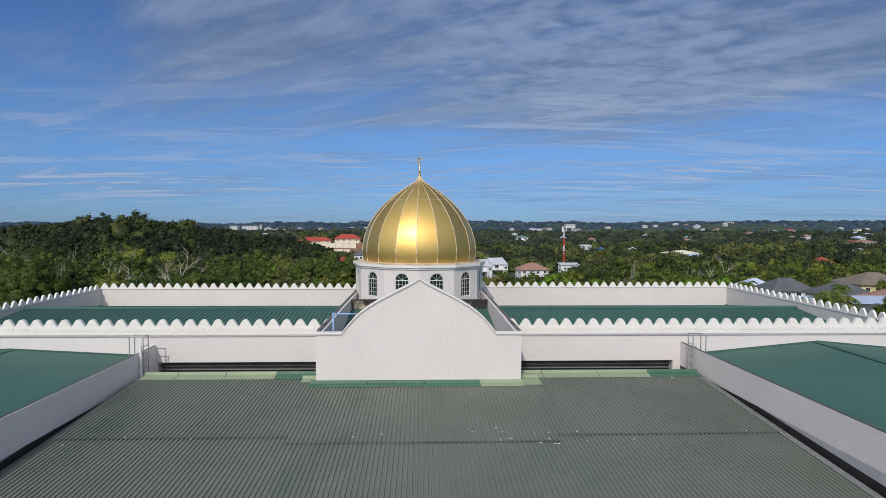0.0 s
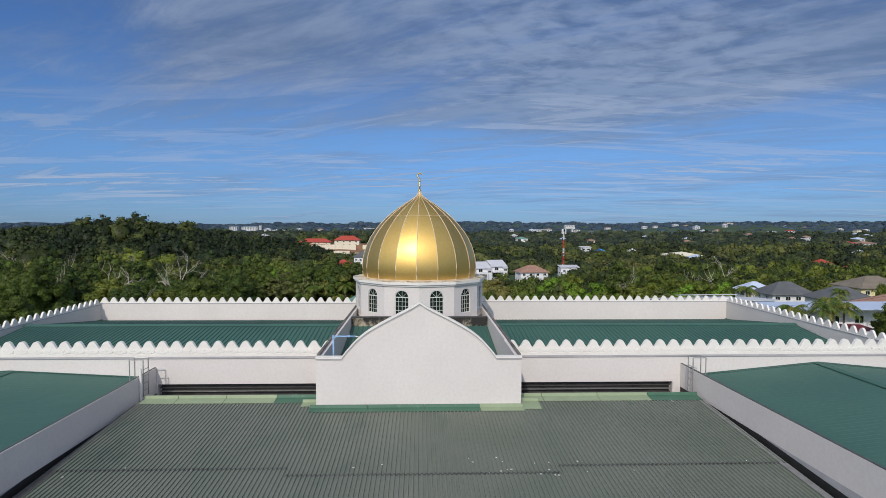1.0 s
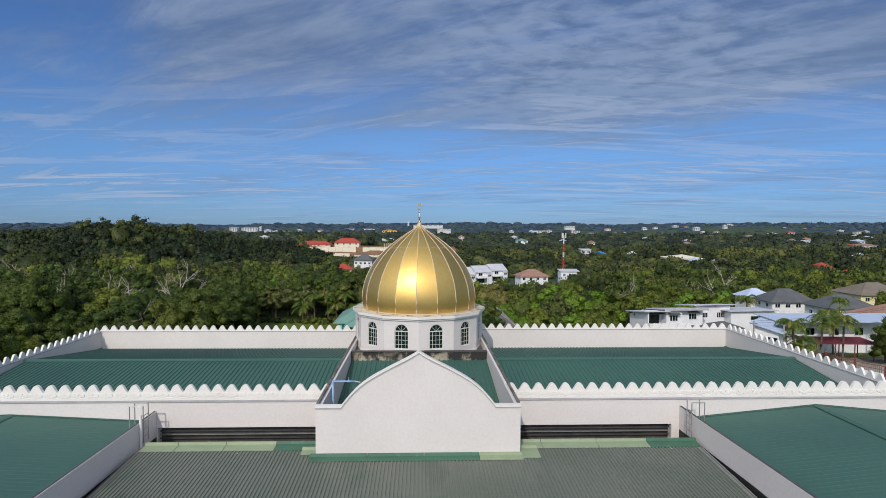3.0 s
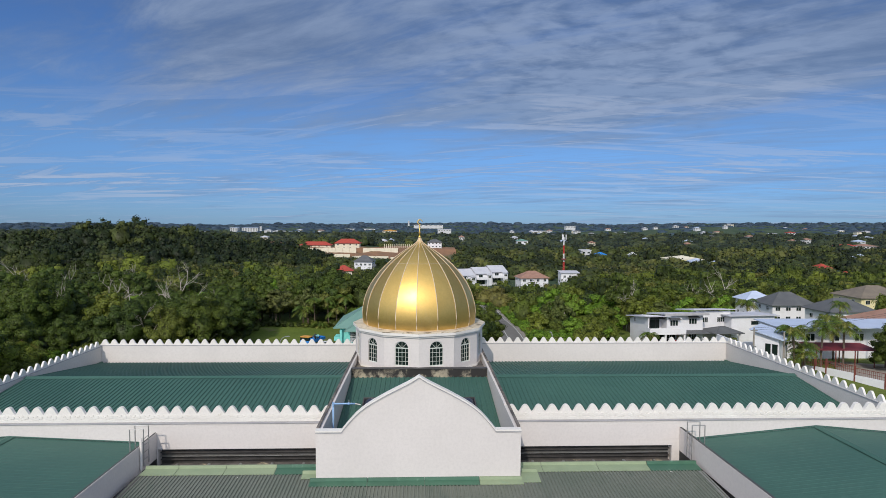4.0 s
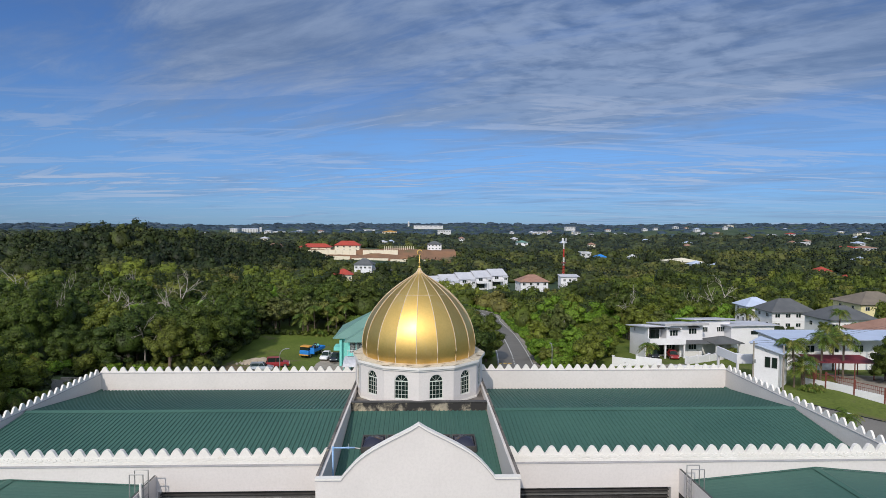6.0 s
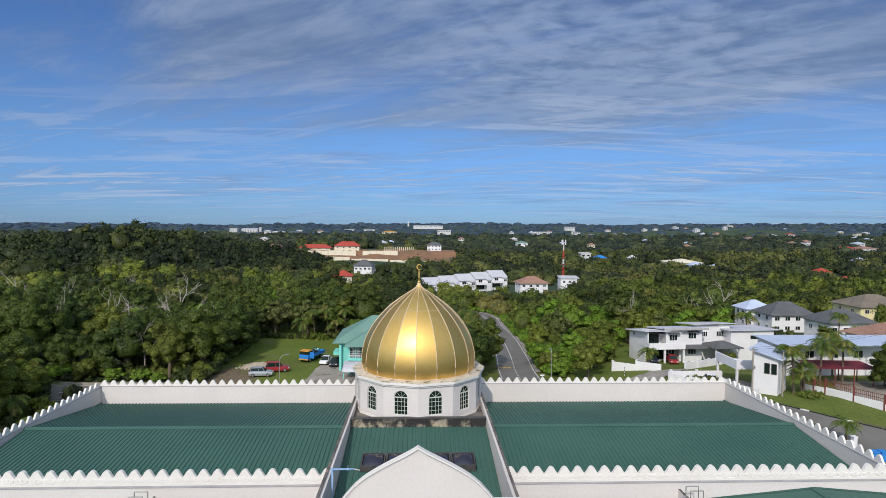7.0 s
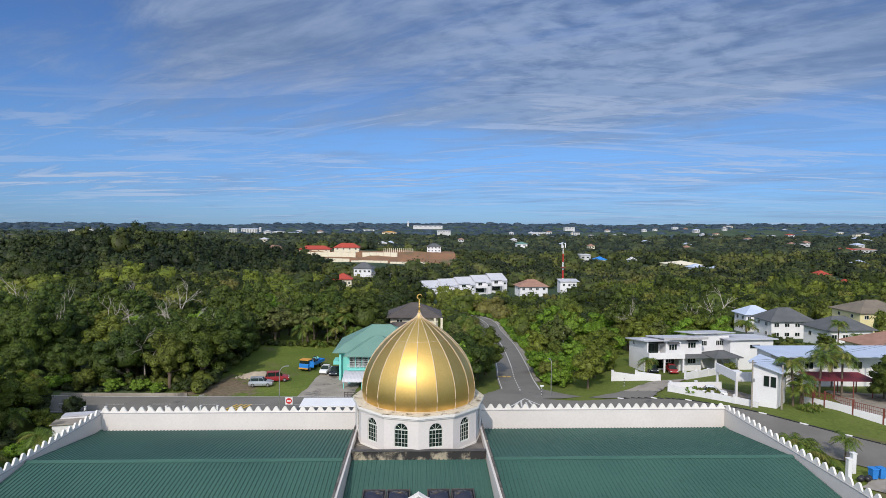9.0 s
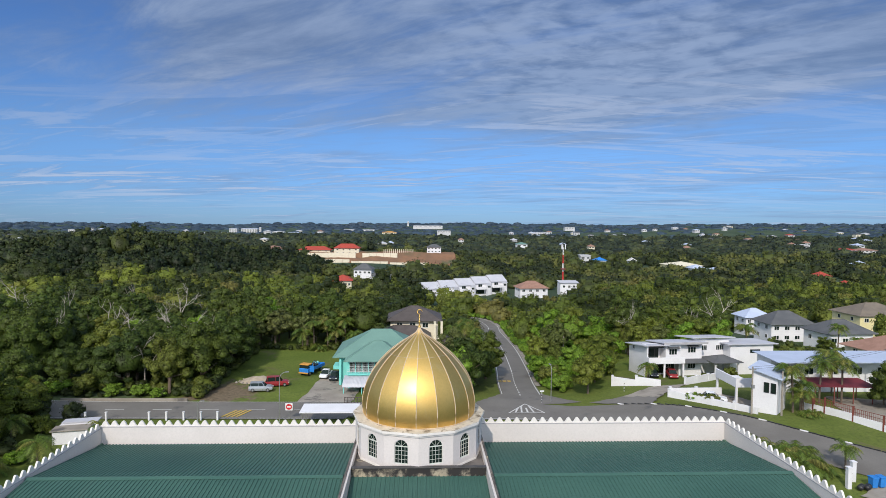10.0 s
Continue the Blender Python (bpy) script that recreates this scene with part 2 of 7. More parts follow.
MAROON_ROOF = material("maroon_roof", (0.20, 0.030, 0.040), (0.15, 0.026, 0.035), 0.55, scale=0.5, fine=4)
SLATE_ROOF = material("dark_grey_roof", (0.085, 0.088, 0.092), (0.115, 0.118, 0.120), 0.6, scale=0.4, fine=4)
BLUE_ROOF = material("pale_blue_grey_roof", (0.48, 0.54, 0.68), (0.42, 0.48, 0.60), 0.45, scale=0.3, fine=4)
PALE_ROOF = material("pale_grey_roof", (0.52, 0.52, 0.55), (0.45, 0.45, 0.49), 0.6, scale=0.3, fine=4)
TEAL_ROOF = material("sage_green_roof", (0.15, 0.27, 0.225), (0.125, 0.235, 0.20), 0.6, scale=0.3, fine=4, bump=0.05)
OLIVE_ROOF = material("weathered_brown_roof", (0.20, 0.165, 0.125), (0.15, 0.125, 0.10), 0.75, scale=0.4, fine=4)
BRIGHT_BLUE = material("bright_blue_paint", (0.03, 0.22, 0.62), (0.025, 0.19, 0.55), 0.35, scale=1, fine=9, bump=0.0)
TURQUOISE = material("turquoise_wall_paint", (0.22, 0.66, 0.60), (0.19, 0.60, 0.55), 0.75, scale=0.6, fine=6, bump=0.05)
HOUSE_WHITE = material("house_white_paint", (0.74, 0.735, 0.75), (0.68, 0.675, 0.69), 0.75, scale=0.4, fine=5, bump=0.04,
                       stain=(0.60, 0.59, 0.59), stain_at=(0.62, 0.9), stain_scale=0.8, stain_stretch=(1, 1, 0.3))
CREAM = material("cream_wall_paint", (0.72, 0.66, 0.52), (0.66, 0.60, 0.46), 0.75, scale=0.5, fine=5, bump=0.04)
YELLOW_WALL = material("yellow_wall_paint", (0.74, 0.66, 0.36), (0.68, 0.60, 0.33), 0.75, scale=0.5, fine=5, bump=0.04)
BARK = material("bark", (0.16, 0.12, 0.09), (0.10, 0.08, 0.06), 0.9, scale=2, fine=10, bump=0.5)
DEAD_WOOD = material("bleached_dead_wood", (0.42, 0.38, 0.33), (0.34, 0.30, 0.26), 0.85, scale=2, fine=10, bump=0.3)
RUBBER = material("black_rubber", (0.02, 0.02, 0.02), (0.03, 0.03, 0.03), 0.7, scale=3, fine=20, bump=0.0)
BLACK_PAINT = material("black_paint", (0.02, 0.02, 0.022), (0.03, 0.03, 0.032), 0.4, scale=3, fine=20, bump=0.0)
RUST_RED = material("rust_red_paint", (0.20, 0.055, 0.04), (0.15, 0.045, 0.035), 0.7, scale=1, fine=8)
SILVER = material("silver_car_paint", (0.50, 0.52, 0.55), (0.47, 0.49, 0.52), 0.3, metal=0.5, scale=1, fine=9, bump=0.0)
CAR_WHITE = material("white_car_paint", (0.78, 0.78, 0.79), (0.75, 0.75, 0.76), 0.28, scale=1, fine=9, bump=0.0)
CAR_RED = material("maroon_car_paint", (0.30, 0.03, 0.035), (0.26, 0.028, 0.032), 0.3, scale=1, fine=9, bump=0.0)
CAR_DARK = material("dark_car_paint", (0.03, 0.035, 0.045), (0.025, 0.03, 0.04), 0.25, scale=1, fine=9, bump=0.0)
ORANGE = material("orange_paint", (0.62, 0.30, 0.05), (0.55, 0.26, 0.05), 0.5, scale=1, fine=9, bump=0.0)
SIGN_RED = material("sign_red_paint", (0.55, 0.025, 0.03), (0.50, 0.025, 0.03), 0.5, scale=1, fine=9, bump=0.0)
DEEP, MID, BRIGHT, OLIVE, DRY = (0.062, 0.083, 0.016), (0.116, 0.136, 0.023), (0.154, 0.240, 0.030), (0.146, 0.148, 0.044), (0.170, 0.158, 0.064)
FAR_WALL = material("weathered_pale_wall", (0.58, 0.58, 0.58), (0.48, 0.48, 0.49), 0.8, scale=0.2, fine=2, bump=0.04)
LEAF_DEEP = leaf_material("deep_green_leaves", (DEEP, (0.067, 0.099, 0.014), (0.048, 0.076, 0.015), (0.087, 0.113, 0.017)))
LEAF_MID = leaf_material("mid_green_leaves", (MID, (0.085, 0.118, 0.017), (0.138, 0.167, 0.023), (0.128, 0.140, 0.028)))
LEAF_BRIGHT = leaf_material("bright_green_leaves", (BRIGHT, (0.164, 0.266, 0.029), (0.113, 0.202, 0.018)))
LEAF_OLIVE = leaf_material("olive_leaves", ((0.112, 0.134, 0.037), (0.127, 0.142, 0.046), (0.095, 0.120, 0.030), (0.122, 0.132, 0.041)))
WOOD_MIXED = leaf_material("mixed_wood_leaves", ((0.055, 0.076, 0.015), (0.075, 0.103, 0.017), (0.097, 0.126, 0.020), (0.124, 0.154, 0.022), (0.149, 0.174, 0.026), (0.152, 0.142, 0.039)), True, gaps=1.7)
WOOD_DARK = leaf_material("dark_wood_leaves", ((0.034, 0.047, 0.011), (0.030, 0.045, 0.010), (0.044, 0.061, 0.011), MID), True, gaps=1.7)
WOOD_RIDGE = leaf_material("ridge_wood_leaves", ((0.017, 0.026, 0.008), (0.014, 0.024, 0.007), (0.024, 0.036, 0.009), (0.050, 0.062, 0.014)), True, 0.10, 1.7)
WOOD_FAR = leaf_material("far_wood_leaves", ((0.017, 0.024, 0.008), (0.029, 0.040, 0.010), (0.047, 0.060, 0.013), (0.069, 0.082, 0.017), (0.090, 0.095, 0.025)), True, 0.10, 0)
WOOD_BRIGHT = leaf_material("bright_undergrowth_leaves", ((0.091, 0.168, 0.016), (0.140, 0.243, 0.022), (0.172, 0.270, 0.027), (0.114, 0.194, 0.022)), True, gaps=2.4)
# far hills: the blue haze of distance is put into the leaf colour
WOOD_HAZE = leaf_material("hazed_hill_leaves", ((0.023, 0.039, 0.056), (0.030, 0.049, 0.069), (0.040, 0.058, 0.077)), True, 0.0, 0)
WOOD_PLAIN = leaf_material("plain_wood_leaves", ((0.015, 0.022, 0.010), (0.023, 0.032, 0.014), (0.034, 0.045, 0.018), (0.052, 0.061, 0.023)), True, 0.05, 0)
PALM_LEAF = leaf_material("palm_fronds", ((0.063, 0.105, 0.017), (0.093, 0.141, 0.022), (0.120, 0.156, 0.026), (0.180, 0.173, 0.042)), gaps=0)


def ground_material():
    m = bpy.data.materials.new("grass_and_undergrowth")
    m.use_nodes = True
    k = Nodes(m.node_tree)
    co = k.tree.nodes.new("ShaderNodeNewGeometry").outputs["Position"]
    big, mid, fine = k.noise(co, 0.012, 4), k.noise(co, 0.11, 6, 0.6, 0.4), k.noise(co, 2.2, 5, 0.7)
    col = k.mix(k.ramp(mid, 0.35, 0.65), (0.100, 0.142, 0.022), (0.142, 0.182, 0.034))
    col = k.mix(k.math("MULTIPLY", k.ramp(big, 0.4, 0.65), 0.5), col, (0.10, 0.10, 0.036))
    col = k.mix(k.math("MULTIPLY", k.ramp(fine, 0.4, 0.7), 0.5), col, (0.042, 0.062, 0.016))
    dirt = k.ramp(k.noise(co, 0.10, 8, 0.72, 0.8), 0.55, 0.68)
    col = k.mix(k.math("MULTIPLY", dirt, 0.75), col, (0.13, 0.105, 0.065))
    away = k.tree.nodes.new("ShaderNodeVectorMath")
    away.operation = "DISTANCE"
    away.inputs[1].default_value = (-35, 103.5, 0.5)
    k.link(co, away.inputs[0])
    worn = k.ramp(k.math("ADD", k.math("MULTIPLY", away.outputs["Value"], -0.07), k.math("MULTIPLY", k.noise(co, 0.28, 7, 0.7, 0.8), 1.6)), 0.28, 0.48)
    col = k.mix(worn, col, k.mix(k.ramp(fine, 0.3, 0.7), (0.20, 0.155, 0.105), (0.11, 0.085, 0.055)))
    # where the woods stand, their dark mass is put into the ground colour
    sep = k.tree.nodes.new("ShaderNodeSeparateXYZ")
    k.link(co, sep.inputs[0])
    woods = k.math("MAXIMUM", k.ramp(sep.outputs[1], 148, 178), k.math("MULTIPLY", k.ramp(sep.outputs[0], -42, -52), k.ramp(sep.outputs[1], 97, 104)))
    col = k.mix(woods, col, k.mix(k.ramp(k.noise(co, 0.02, 6, 0.7), 0.3, 0.7), (0.036, 0.060, 0.034), (0.070, 0.095, 0.055)))
    bsdf = k.add("ShaderNodeBsdfPrincipled", Roughness=0.9)
    bsdf.inputs["Specular IOR Level"].default_value = 0.15
    k.link(col, bsdf.inputs["Base Color"])
    bp = k.add("ShaderNodeBump", Strength=0.6, Distance=0.12)
    k.link(fine, bp.inputs["Height"])
    k.link(bp.outputs[0], bsdf.inputs["Normal"])
    out = k.tree.nodes.new("ShaderNodeOutputMaterial")
    k.link(bsdf.outputs[0], out.inputs[0])
    return m


GRASS = ground_material()


# ---- mesh helpers ----
def block(bm, x0, x1, y0, y1, z0, z1):
    v = [bm.verts.new(p) for p in ((x0, y0, z0), (x1, y0, z0), (x1, y1, z0), (x0, y1, z0),
                                   (x0, y0, z1), (x1, y0, z1), (x1, y1, z1), (x0, y1, z1))]
    for f in ((3, 2, 1, 0), (4, 5, 6, 7), (0, 1, 5, 4), (1, 2, 6, 5), (2, 3, 7, 6), (3, 0, 4, 7)):
        bm.faces.new([v[i] for i in f])


def prism(bm, poly, y0, y1):
    """A flat outline in x and z, drawn out from y0 to y1."""
    a = [bm.verts.new((x, y0, z)) for x, z in poly]
    b = [bm.verts.new((x, y1, z)) for x, z in poly]
    bm.faces.new(a)
    bm.faces.new(b[::-1])
    n = len(poly)
    for i in range(n):
        j = (i + 1) % n
        bm.faces.new((a[j], a[i], b[i], b[j]))


def tube(bm, p, q, r, r2=None, sides=8):
    p, q = Vector(p), Vector(q)
    r2 = r if r2 is None else r2
    m = (q - p).to_track_quat("Z", "Y").to_matrix()
    ring = lambda c, rad: [bm.verts.new(c + m @ Vector((rad * math.cos(t), rad * math.sin(t), 0)))
                           for t in (2 * math.pi * i / sides for i in range(sides))]
    a, b = ring(p, r), ring(q, r2)
    for i in range(sides):
        j = (i + 1) % sides
        bm.faces.new((a[i], a[j], b[j], b[i]))
    bm.faces.new(a[::-1])
    bm.faces.new(b)


def sweep(bm, pts, radii, sides=6):
    """One unbroken tube along points, with a radius at each."""
    last = None
    for i, p in enumerate(pts):
        p = Vector(p)
        d = Vector(pts[min(i + 1, len(pts) - 1)]) - Vector(pts[max(i - 1, 0)])
        m = d.to_track_quat("Z", "Y").to_matrix()
        ring = [bm.verts.new(p + m @ Vector((radii[i] * math.cos(t), radii[i] * math.sin(t), 0))) for t in (2 * math.pi * k / sides for k in range(sides))]
        if last:
            for k in range(sides):
                bm.faces.new((last[k], last[(k + 1) % sides], ring[(k + 1) % sides], ring[k]))
        last = ring


def to_mesh(bm, name, mat, smooth=False, bevel=0.0):
    if bevel:
        bmesh.ops.bevel(bm, geom=bm.edges[:], offset=bevel, segments=1, affect="EDGES", clamp_overlap=True)
    bmesh.ops.recalc_face_normals(bm, faces=bm.faces[:])
    me = bpy.data.meshes.new(name)
    bm.to_mesh(me)
    bm.free()
    me.materials.append(mat)
    if smooth:
        me.polygons.foreach_set("use_smooth", [True] * len(me.polygons))
    return me


def child(name, me, parent, m=None, label=""):
    ob = new(name, me)
    if parent:
        ob.parent = parent
    if m is not None:
        ob.matrix_basis = m
    if label:
        tagged(ob, label)
    return ob


def part(name, bm, mat, parent, label="", smooth=False, bevel=0.0, m=None):
    return child(name, to_mesh(bm, name, mat, smooth, bevel), parent, m, label)


def box_part(name, size, mat, parent, label="", bevel=0.0):
    bm = bmesh.new()
    block(bm, *size)
    return part(name, bm, mat, parent, label, False, bevel)


def thing(name, label, category, m=None, group="", kind=""):
    ob = new(name)
    ob.empty_display_size = 0.3
    if m is not None:
        ob.matrix_basis = m
    return tagged(ob, label, category, group, kind)


def raw_mesh(name, verts, faces, mat, smooth=False):
    me = bpy.data.meshes.new(name)
    me.from_pydata([tuple(v) for v in verts], [], faces)
    me.materials.append(mat)
    if smooth:
        me.polygons.foreach_set("use_smooth", [True] * len(me.polygons))
    return me


# ---- the mosque ----
mosque = thing("mosque", "large white mosque with green metal roofs and a gold dome", "mosque")


def sheet(name, mat, parent, corner, along, across, pitch, rise=0.035, label="", rib=0.20):
    """A ribbed roof sheet: ribs run along one edge vector and repeat over the other."""
    corner, along, across = Vector(corner), Vector(along), Vector(across)
    up = across.cross(along).normalized()
    if up.z < 0:
        up = -up
    n = max(1, round(across.length / pitch))
    step = across / n
    prof = ((0, 0), (0.5 - rib, 0), (0.5 - rib * 0.7, 1), (0.5 + rib * 0.7, 1), (0.5 + rib, 0))
    bm = bmesh.new()
    last = None
    for i in range(n):
        for u, h in prof + (((1, 0),) if i == n - 1 else ()):
            p = corner + step * (i + u) + up * (h * rise)
            pair = (bm.verts.new(p), bm.verts.new(p + along))
            if last:
                bm.faces.new((last[0], pair[0], pair[1], last[1]))
            last = pair
    return part(name, bm, mat, parent, label)


FRONT_Y, BACK_Y, SIDE_X, GABLE_Y = 24.9, 39.4, 21.35, 21.88
CORNICE_F, CORNICE_B = 16.87, 17.28

# lower body that carries it all
body = box_part("lower_wall", (-24.3, 24.3, -9.0, FRONT_Y + 0.1, 0.0, 13.3), WHITE, mosque)
hall = box_part("hall_wall", (-SIDE_X - 0.15, SIDE_X + 0.15, FRONT_Y + 0.3, BACK_Y + 0.25, 0.0, 15.5), WHITE, mosque)

# front wall: solid outside the light court, a lintel over the recess inside it
front_wall = box_part("front_wall", (-SIDE_X - 0.15, -11.3, FRONT_Y, FRONT_Y + 0.25, 14.0, CORNICE_F), WHITE, mosque)
box_part("front_wall", (11.3, SIDE_X + 0.15, FRONT_Y, FRONT_Y + 0.25, 14.0, CORNICE_F), WHITE, mosque)
for s in (-1, 1):
    x0, x1 = sorted((s * 3.97, s * 11.3))
    box_part("lintel", (x0, x1, FRONT_Y, FRONT_Y + 0.25, 15.66, CORNICE_F), WHITE, mosque)
for s in (-1, 1):
    x0, x1 = sorted((s * 4.02, s * (SIDE_X + 0.15)))
    box_part("cornice", (x0, x1, FRONT_Y - 0.05, FRONT_Y, 16.79, 16.85), GREY_TRIM, front_wall, "thin grey drip moulding")
    x0, x1 = sorted((s * 4.02, s * (SIDE_X + 0.1)))
    box_part("band", (x0, x1, FRONT_Y - 0.02, FRONT_Y + 0.18, CORNICE_F, 16.98), WHITE_TRIM, front_wall)
    # recess with dark louvre rails below the lintel
    x0, x1 = sorted((s * 4.2, s * 11.25))
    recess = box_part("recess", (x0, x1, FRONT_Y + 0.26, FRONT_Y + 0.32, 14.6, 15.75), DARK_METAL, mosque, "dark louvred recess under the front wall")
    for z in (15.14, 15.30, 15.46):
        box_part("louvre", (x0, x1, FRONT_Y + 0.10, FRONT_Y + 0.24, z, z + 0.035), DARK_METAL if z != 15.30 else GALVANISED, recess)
    box_part("gutter_floor", (x0, x1, 22.9, FRONT_Y + 0.25, 14.6, 14.95), CONCRETE, mosque, "stained gutter floor")
    for i in range(5):
        x = s * (5.0 + i * 1.35)
        box_part("bracket", (x - 0.05, x + 0.05, 23.2, 24.7, 14.95, 15.12), GALVANISED, mosque)

# merlons: wave-shaped upstands
FRONT_SHAPE = ((0.303, 0), (0.303, 0.225), (0.262, 0.27), (0.215, 0.335), (0.168, 0.42), (0.12, 0.495), (0.065, 0.54), (0, 0.557))
BACK_SHAPE = ((0.303, 0), (0.303, 0.05), (0.26, 0.075), (0.21, 0.13), (0.16, 0.225), (0.11, 0.31), (0.055, 0.365), (0, 0.385))


def merlon_mesh(name, shape, thick, relief):
    bm = bmesh.new()
    outline = [(x, z) for x, z in shape] + [(-x, z) for x, z in shape[-2::-1]]
    prism(bm, outline, -thick / 2, thick / 2)
    if relief:
        for cx, cz, r in ((-0.19, 0.12, 0.085), (0.19, 0.12, 0.085), (-0.07, 0.06, 0.075), (0.07, 0.06, 0.075), (0, 0.17, 0.05)):
            ring = [(cx + r * math.cos(a), cz + r * 0.85 * math.sin(a)) for a in (i * math.pi / 5 for i in range(10))]
            prism(bm, ring, -thick / 2 - 0.025, -thick / 2)
    return to_mesh(bm, name, WHITE_TRIM)


merlon_front = merlon_mesh("merlon", FRONT_SHAPE, 0.15, True)
merlon_back = merlon_mesh("merlon", BACK_SHAPE, 0.11, False)


def merlon_row(parent, me, p, q, pitch=0.606):
    p, q = Vector(p), Vector(q)
    n = round((q - p).length / pitch)
    turn = math.degrees(math.atan2(q.y - p.y, q.x - p.x))
    for i in range(n):
        c = p.lerp(q, (i + 0.5) / n)
        tilt = random.uniform(-0.7, 0.7)
        child("merlon", me, parent, pose(c.x, c.y, c.z - random.uniform(0, 0.006), 0, tilt, turn))


for a, b in ((-21.44, -3.714), (3.793, 21.32)):
    merlon_row(front_wall, merlon_front, (a, FRONT_Y + 0.08, 16.98), (b, FRONT_Y + 0.08, 16.98), 0.598)

back_wall = box_part("back_wall", (0.0, SIDE_X + 0.15, BACK_Y, BACK_Y + 0.25, 15.5, CORNICE_B), WHITE, mosque)
box_part("back_wall_west", (-SIDE_X - 0.15, 0.0, BACK_Y, BACK_Y + 0.25, 15.5, CORNICE_B - 0.10), WHITE, mosque)
for s in (-1, 1):
    a, b = sorted((s * 4.05, s * (SIDE_X + 0.1)))
    zb, zs = (CORNICE_B, CORNICE_B) if s > 0 else (CORNICE_B - 0.10, CORNICE_B - 0.17)
    box_part("coping", (a, b, BACK_Y - 0.025, BACK_Y + 0.26, zb, zb + 0.035), GREY_TRIM, back_wall)
    merlon_row(back_wall, merlon_back, (a, BACK_Y + 0.12, zb + 0.035), (b, BACK_Y + 0.12, zb + 0.035))
    x0, x1 = sorted((s * SIDE_X, s * (SIDE_X + 0.22)))
    wall = box_part("side_wall", (x0, x1, FRONT_Y + 0.25, BACK_Y, 15.5, zs), WHITE, mosque)
    box_part("coping", (x0 - 0.02, x1 + 0.02, FRONT_Y + 0.3, BACK_Y - 0.03, zs, zs + 0.035), GREY_TRIM, wall)
    merlon_row(wall, merlon_back, (s * (SIDE_X + 0.1), FRONT_Y + 0.4, zs + 0.035), (s * (SIDE_X + 0.1), BACK_Y - 0.05, zs + 0.035))

# main roofs: ridge along x, falling to the front and to the back
RIDGE_Y, RIDGE_Z = 31.75, 17.02
for s in (-1, 1):
    x0, x1 = sorted((s * 4.2, s * (SIDE_X - 0.05)))
    span = (x1 - x0, 0, 0)
    main_roof = sheet("main_roof", GREEN_SHEET, mosque, (x0, FRONT_Y + 0.5, 16.22), (0, RIDGE_Y - FRONT_Y - 0.5, RIDGE_Z - 16.22), span, 0.225, 0.038, label="dark green ribbed metal roof")
    sheet("roof_slope", GREEN_SHEET, main_roof, (x0, BACK_Y - 0.15, 16.05), (0, RIDGE_Y - BACK_Y + 0.15, RIDGE_Z - 16.05), span, 0.225, 0.038)
    bm = bmesh.new()
    prism(bm, ((-0.22, -0.02), (0, 0.055), (0.22, -0.02), (0.22, -0.035), (0, 0.04), (-0.22, -0.035)), 0, x1 - x0)
    part("ridge_cap", bm, GREEN_SHEET, main_roof, m=pose(x1, RIDGE_Y, RIDGE_Z + 0.035, 0, 0, 90))
    box_part("edge_flashing", (x0 if s < 0 else x1 - 0.12, x0 + 0.12 if s < 0 else x1, FRONT_Y + 0.5, BACK_Y - 0.15, 15.9, 16.15), DARK_FLASH, main_roof)

# ogee gable in front of the dome
curve = ((3.0, 17.49), (2.84, 17.70), (2.65, 17.92), (2.47, 18.12), (2.27, 18.30), (2.05, 18.47), (1.82, 18.62), (1.56, 18.77), (1.29, 18.92),
         (1.02, 19.06), (0.76, 19.19), (0.52, 19.31), (0.30, 19.43), (0.15, 19.52), (0.0, 19.62))
right = [(3.98, 14.0), (3.98, 17.49)] + list(curve)
outline = right + [(-x, z) for x, z in right[-2::-1]]
bm = bmesh.new()
prism(bm, outline, GABLE_Y, GABLE_Y + 0.25)
gable = part("gable_wall", bm, WHITE, mosque, "white ogee-shaped gable wall")
top = [(4.0, 17.49)] + list(curve)
top = top + [(-x, z) for x, z in top[-2::-1]]


def moulding(parent, pts, drop0, drop1, y0, y1, mat, name):
    """A strip that follows the gable's edge, between two offsets below it."""
    bm = bmesh.new()
    rows = []
    for x, z in pts:
        a, b = z - drop0, z - drop1
        rows.append([bm.verts.new(p) for p in ((x, y0, a), (x, y0, b), (x, y1, b), (x, y1, a))])
    for r, q in zip(rows, rows[1:]):
        for i in range(4):
            j = (i + 1) % 4
            bm.faces.new((r[i], r[j], q[j], q[i]))
    for r in (rows[0], rows[-1]):
        bm.faces.new(r)
    return part(name, bm, mat, parent)


moulding(gable, top, 0.055, 0.09, GABLE_Y - 0.03, GABLE_Y, GREY_TRIM, "moulding")
moulding(gable, top, -0.02, 0.045, GABLE_Y - 0.045, GABLE_Y + 0.25, WHITE_TRIM, "coping")

# side walls of the dome's court, with weathered tops
for s in (-1, 1):
    x0, x1 = sorted((s * 3.78, s * 3.98))
    bm = bmesh.new()
    block(bm, x0, x1, GABLE_Y + 0.25, FRONT_Y + 0.3, 14.0, 17.46)
    block(bm, x0, x1, FRONT_Y + 0.3, BACK_Y, 15.5, 17.50)
    wall = part("court_wall", bm, WHITE, mosque)
    xc0, xc1 = (x0 - 0.02, x0 + 0.09) if s < 0 else (x1 - 0.09, x1 + 0.02)
    box_part("coping", (xc0, xc1, GABLE_Y + 0.26, BACK_Y - 0.05, 17.505, 17.55), CONCRETE, wall, "blackened concrete coping")

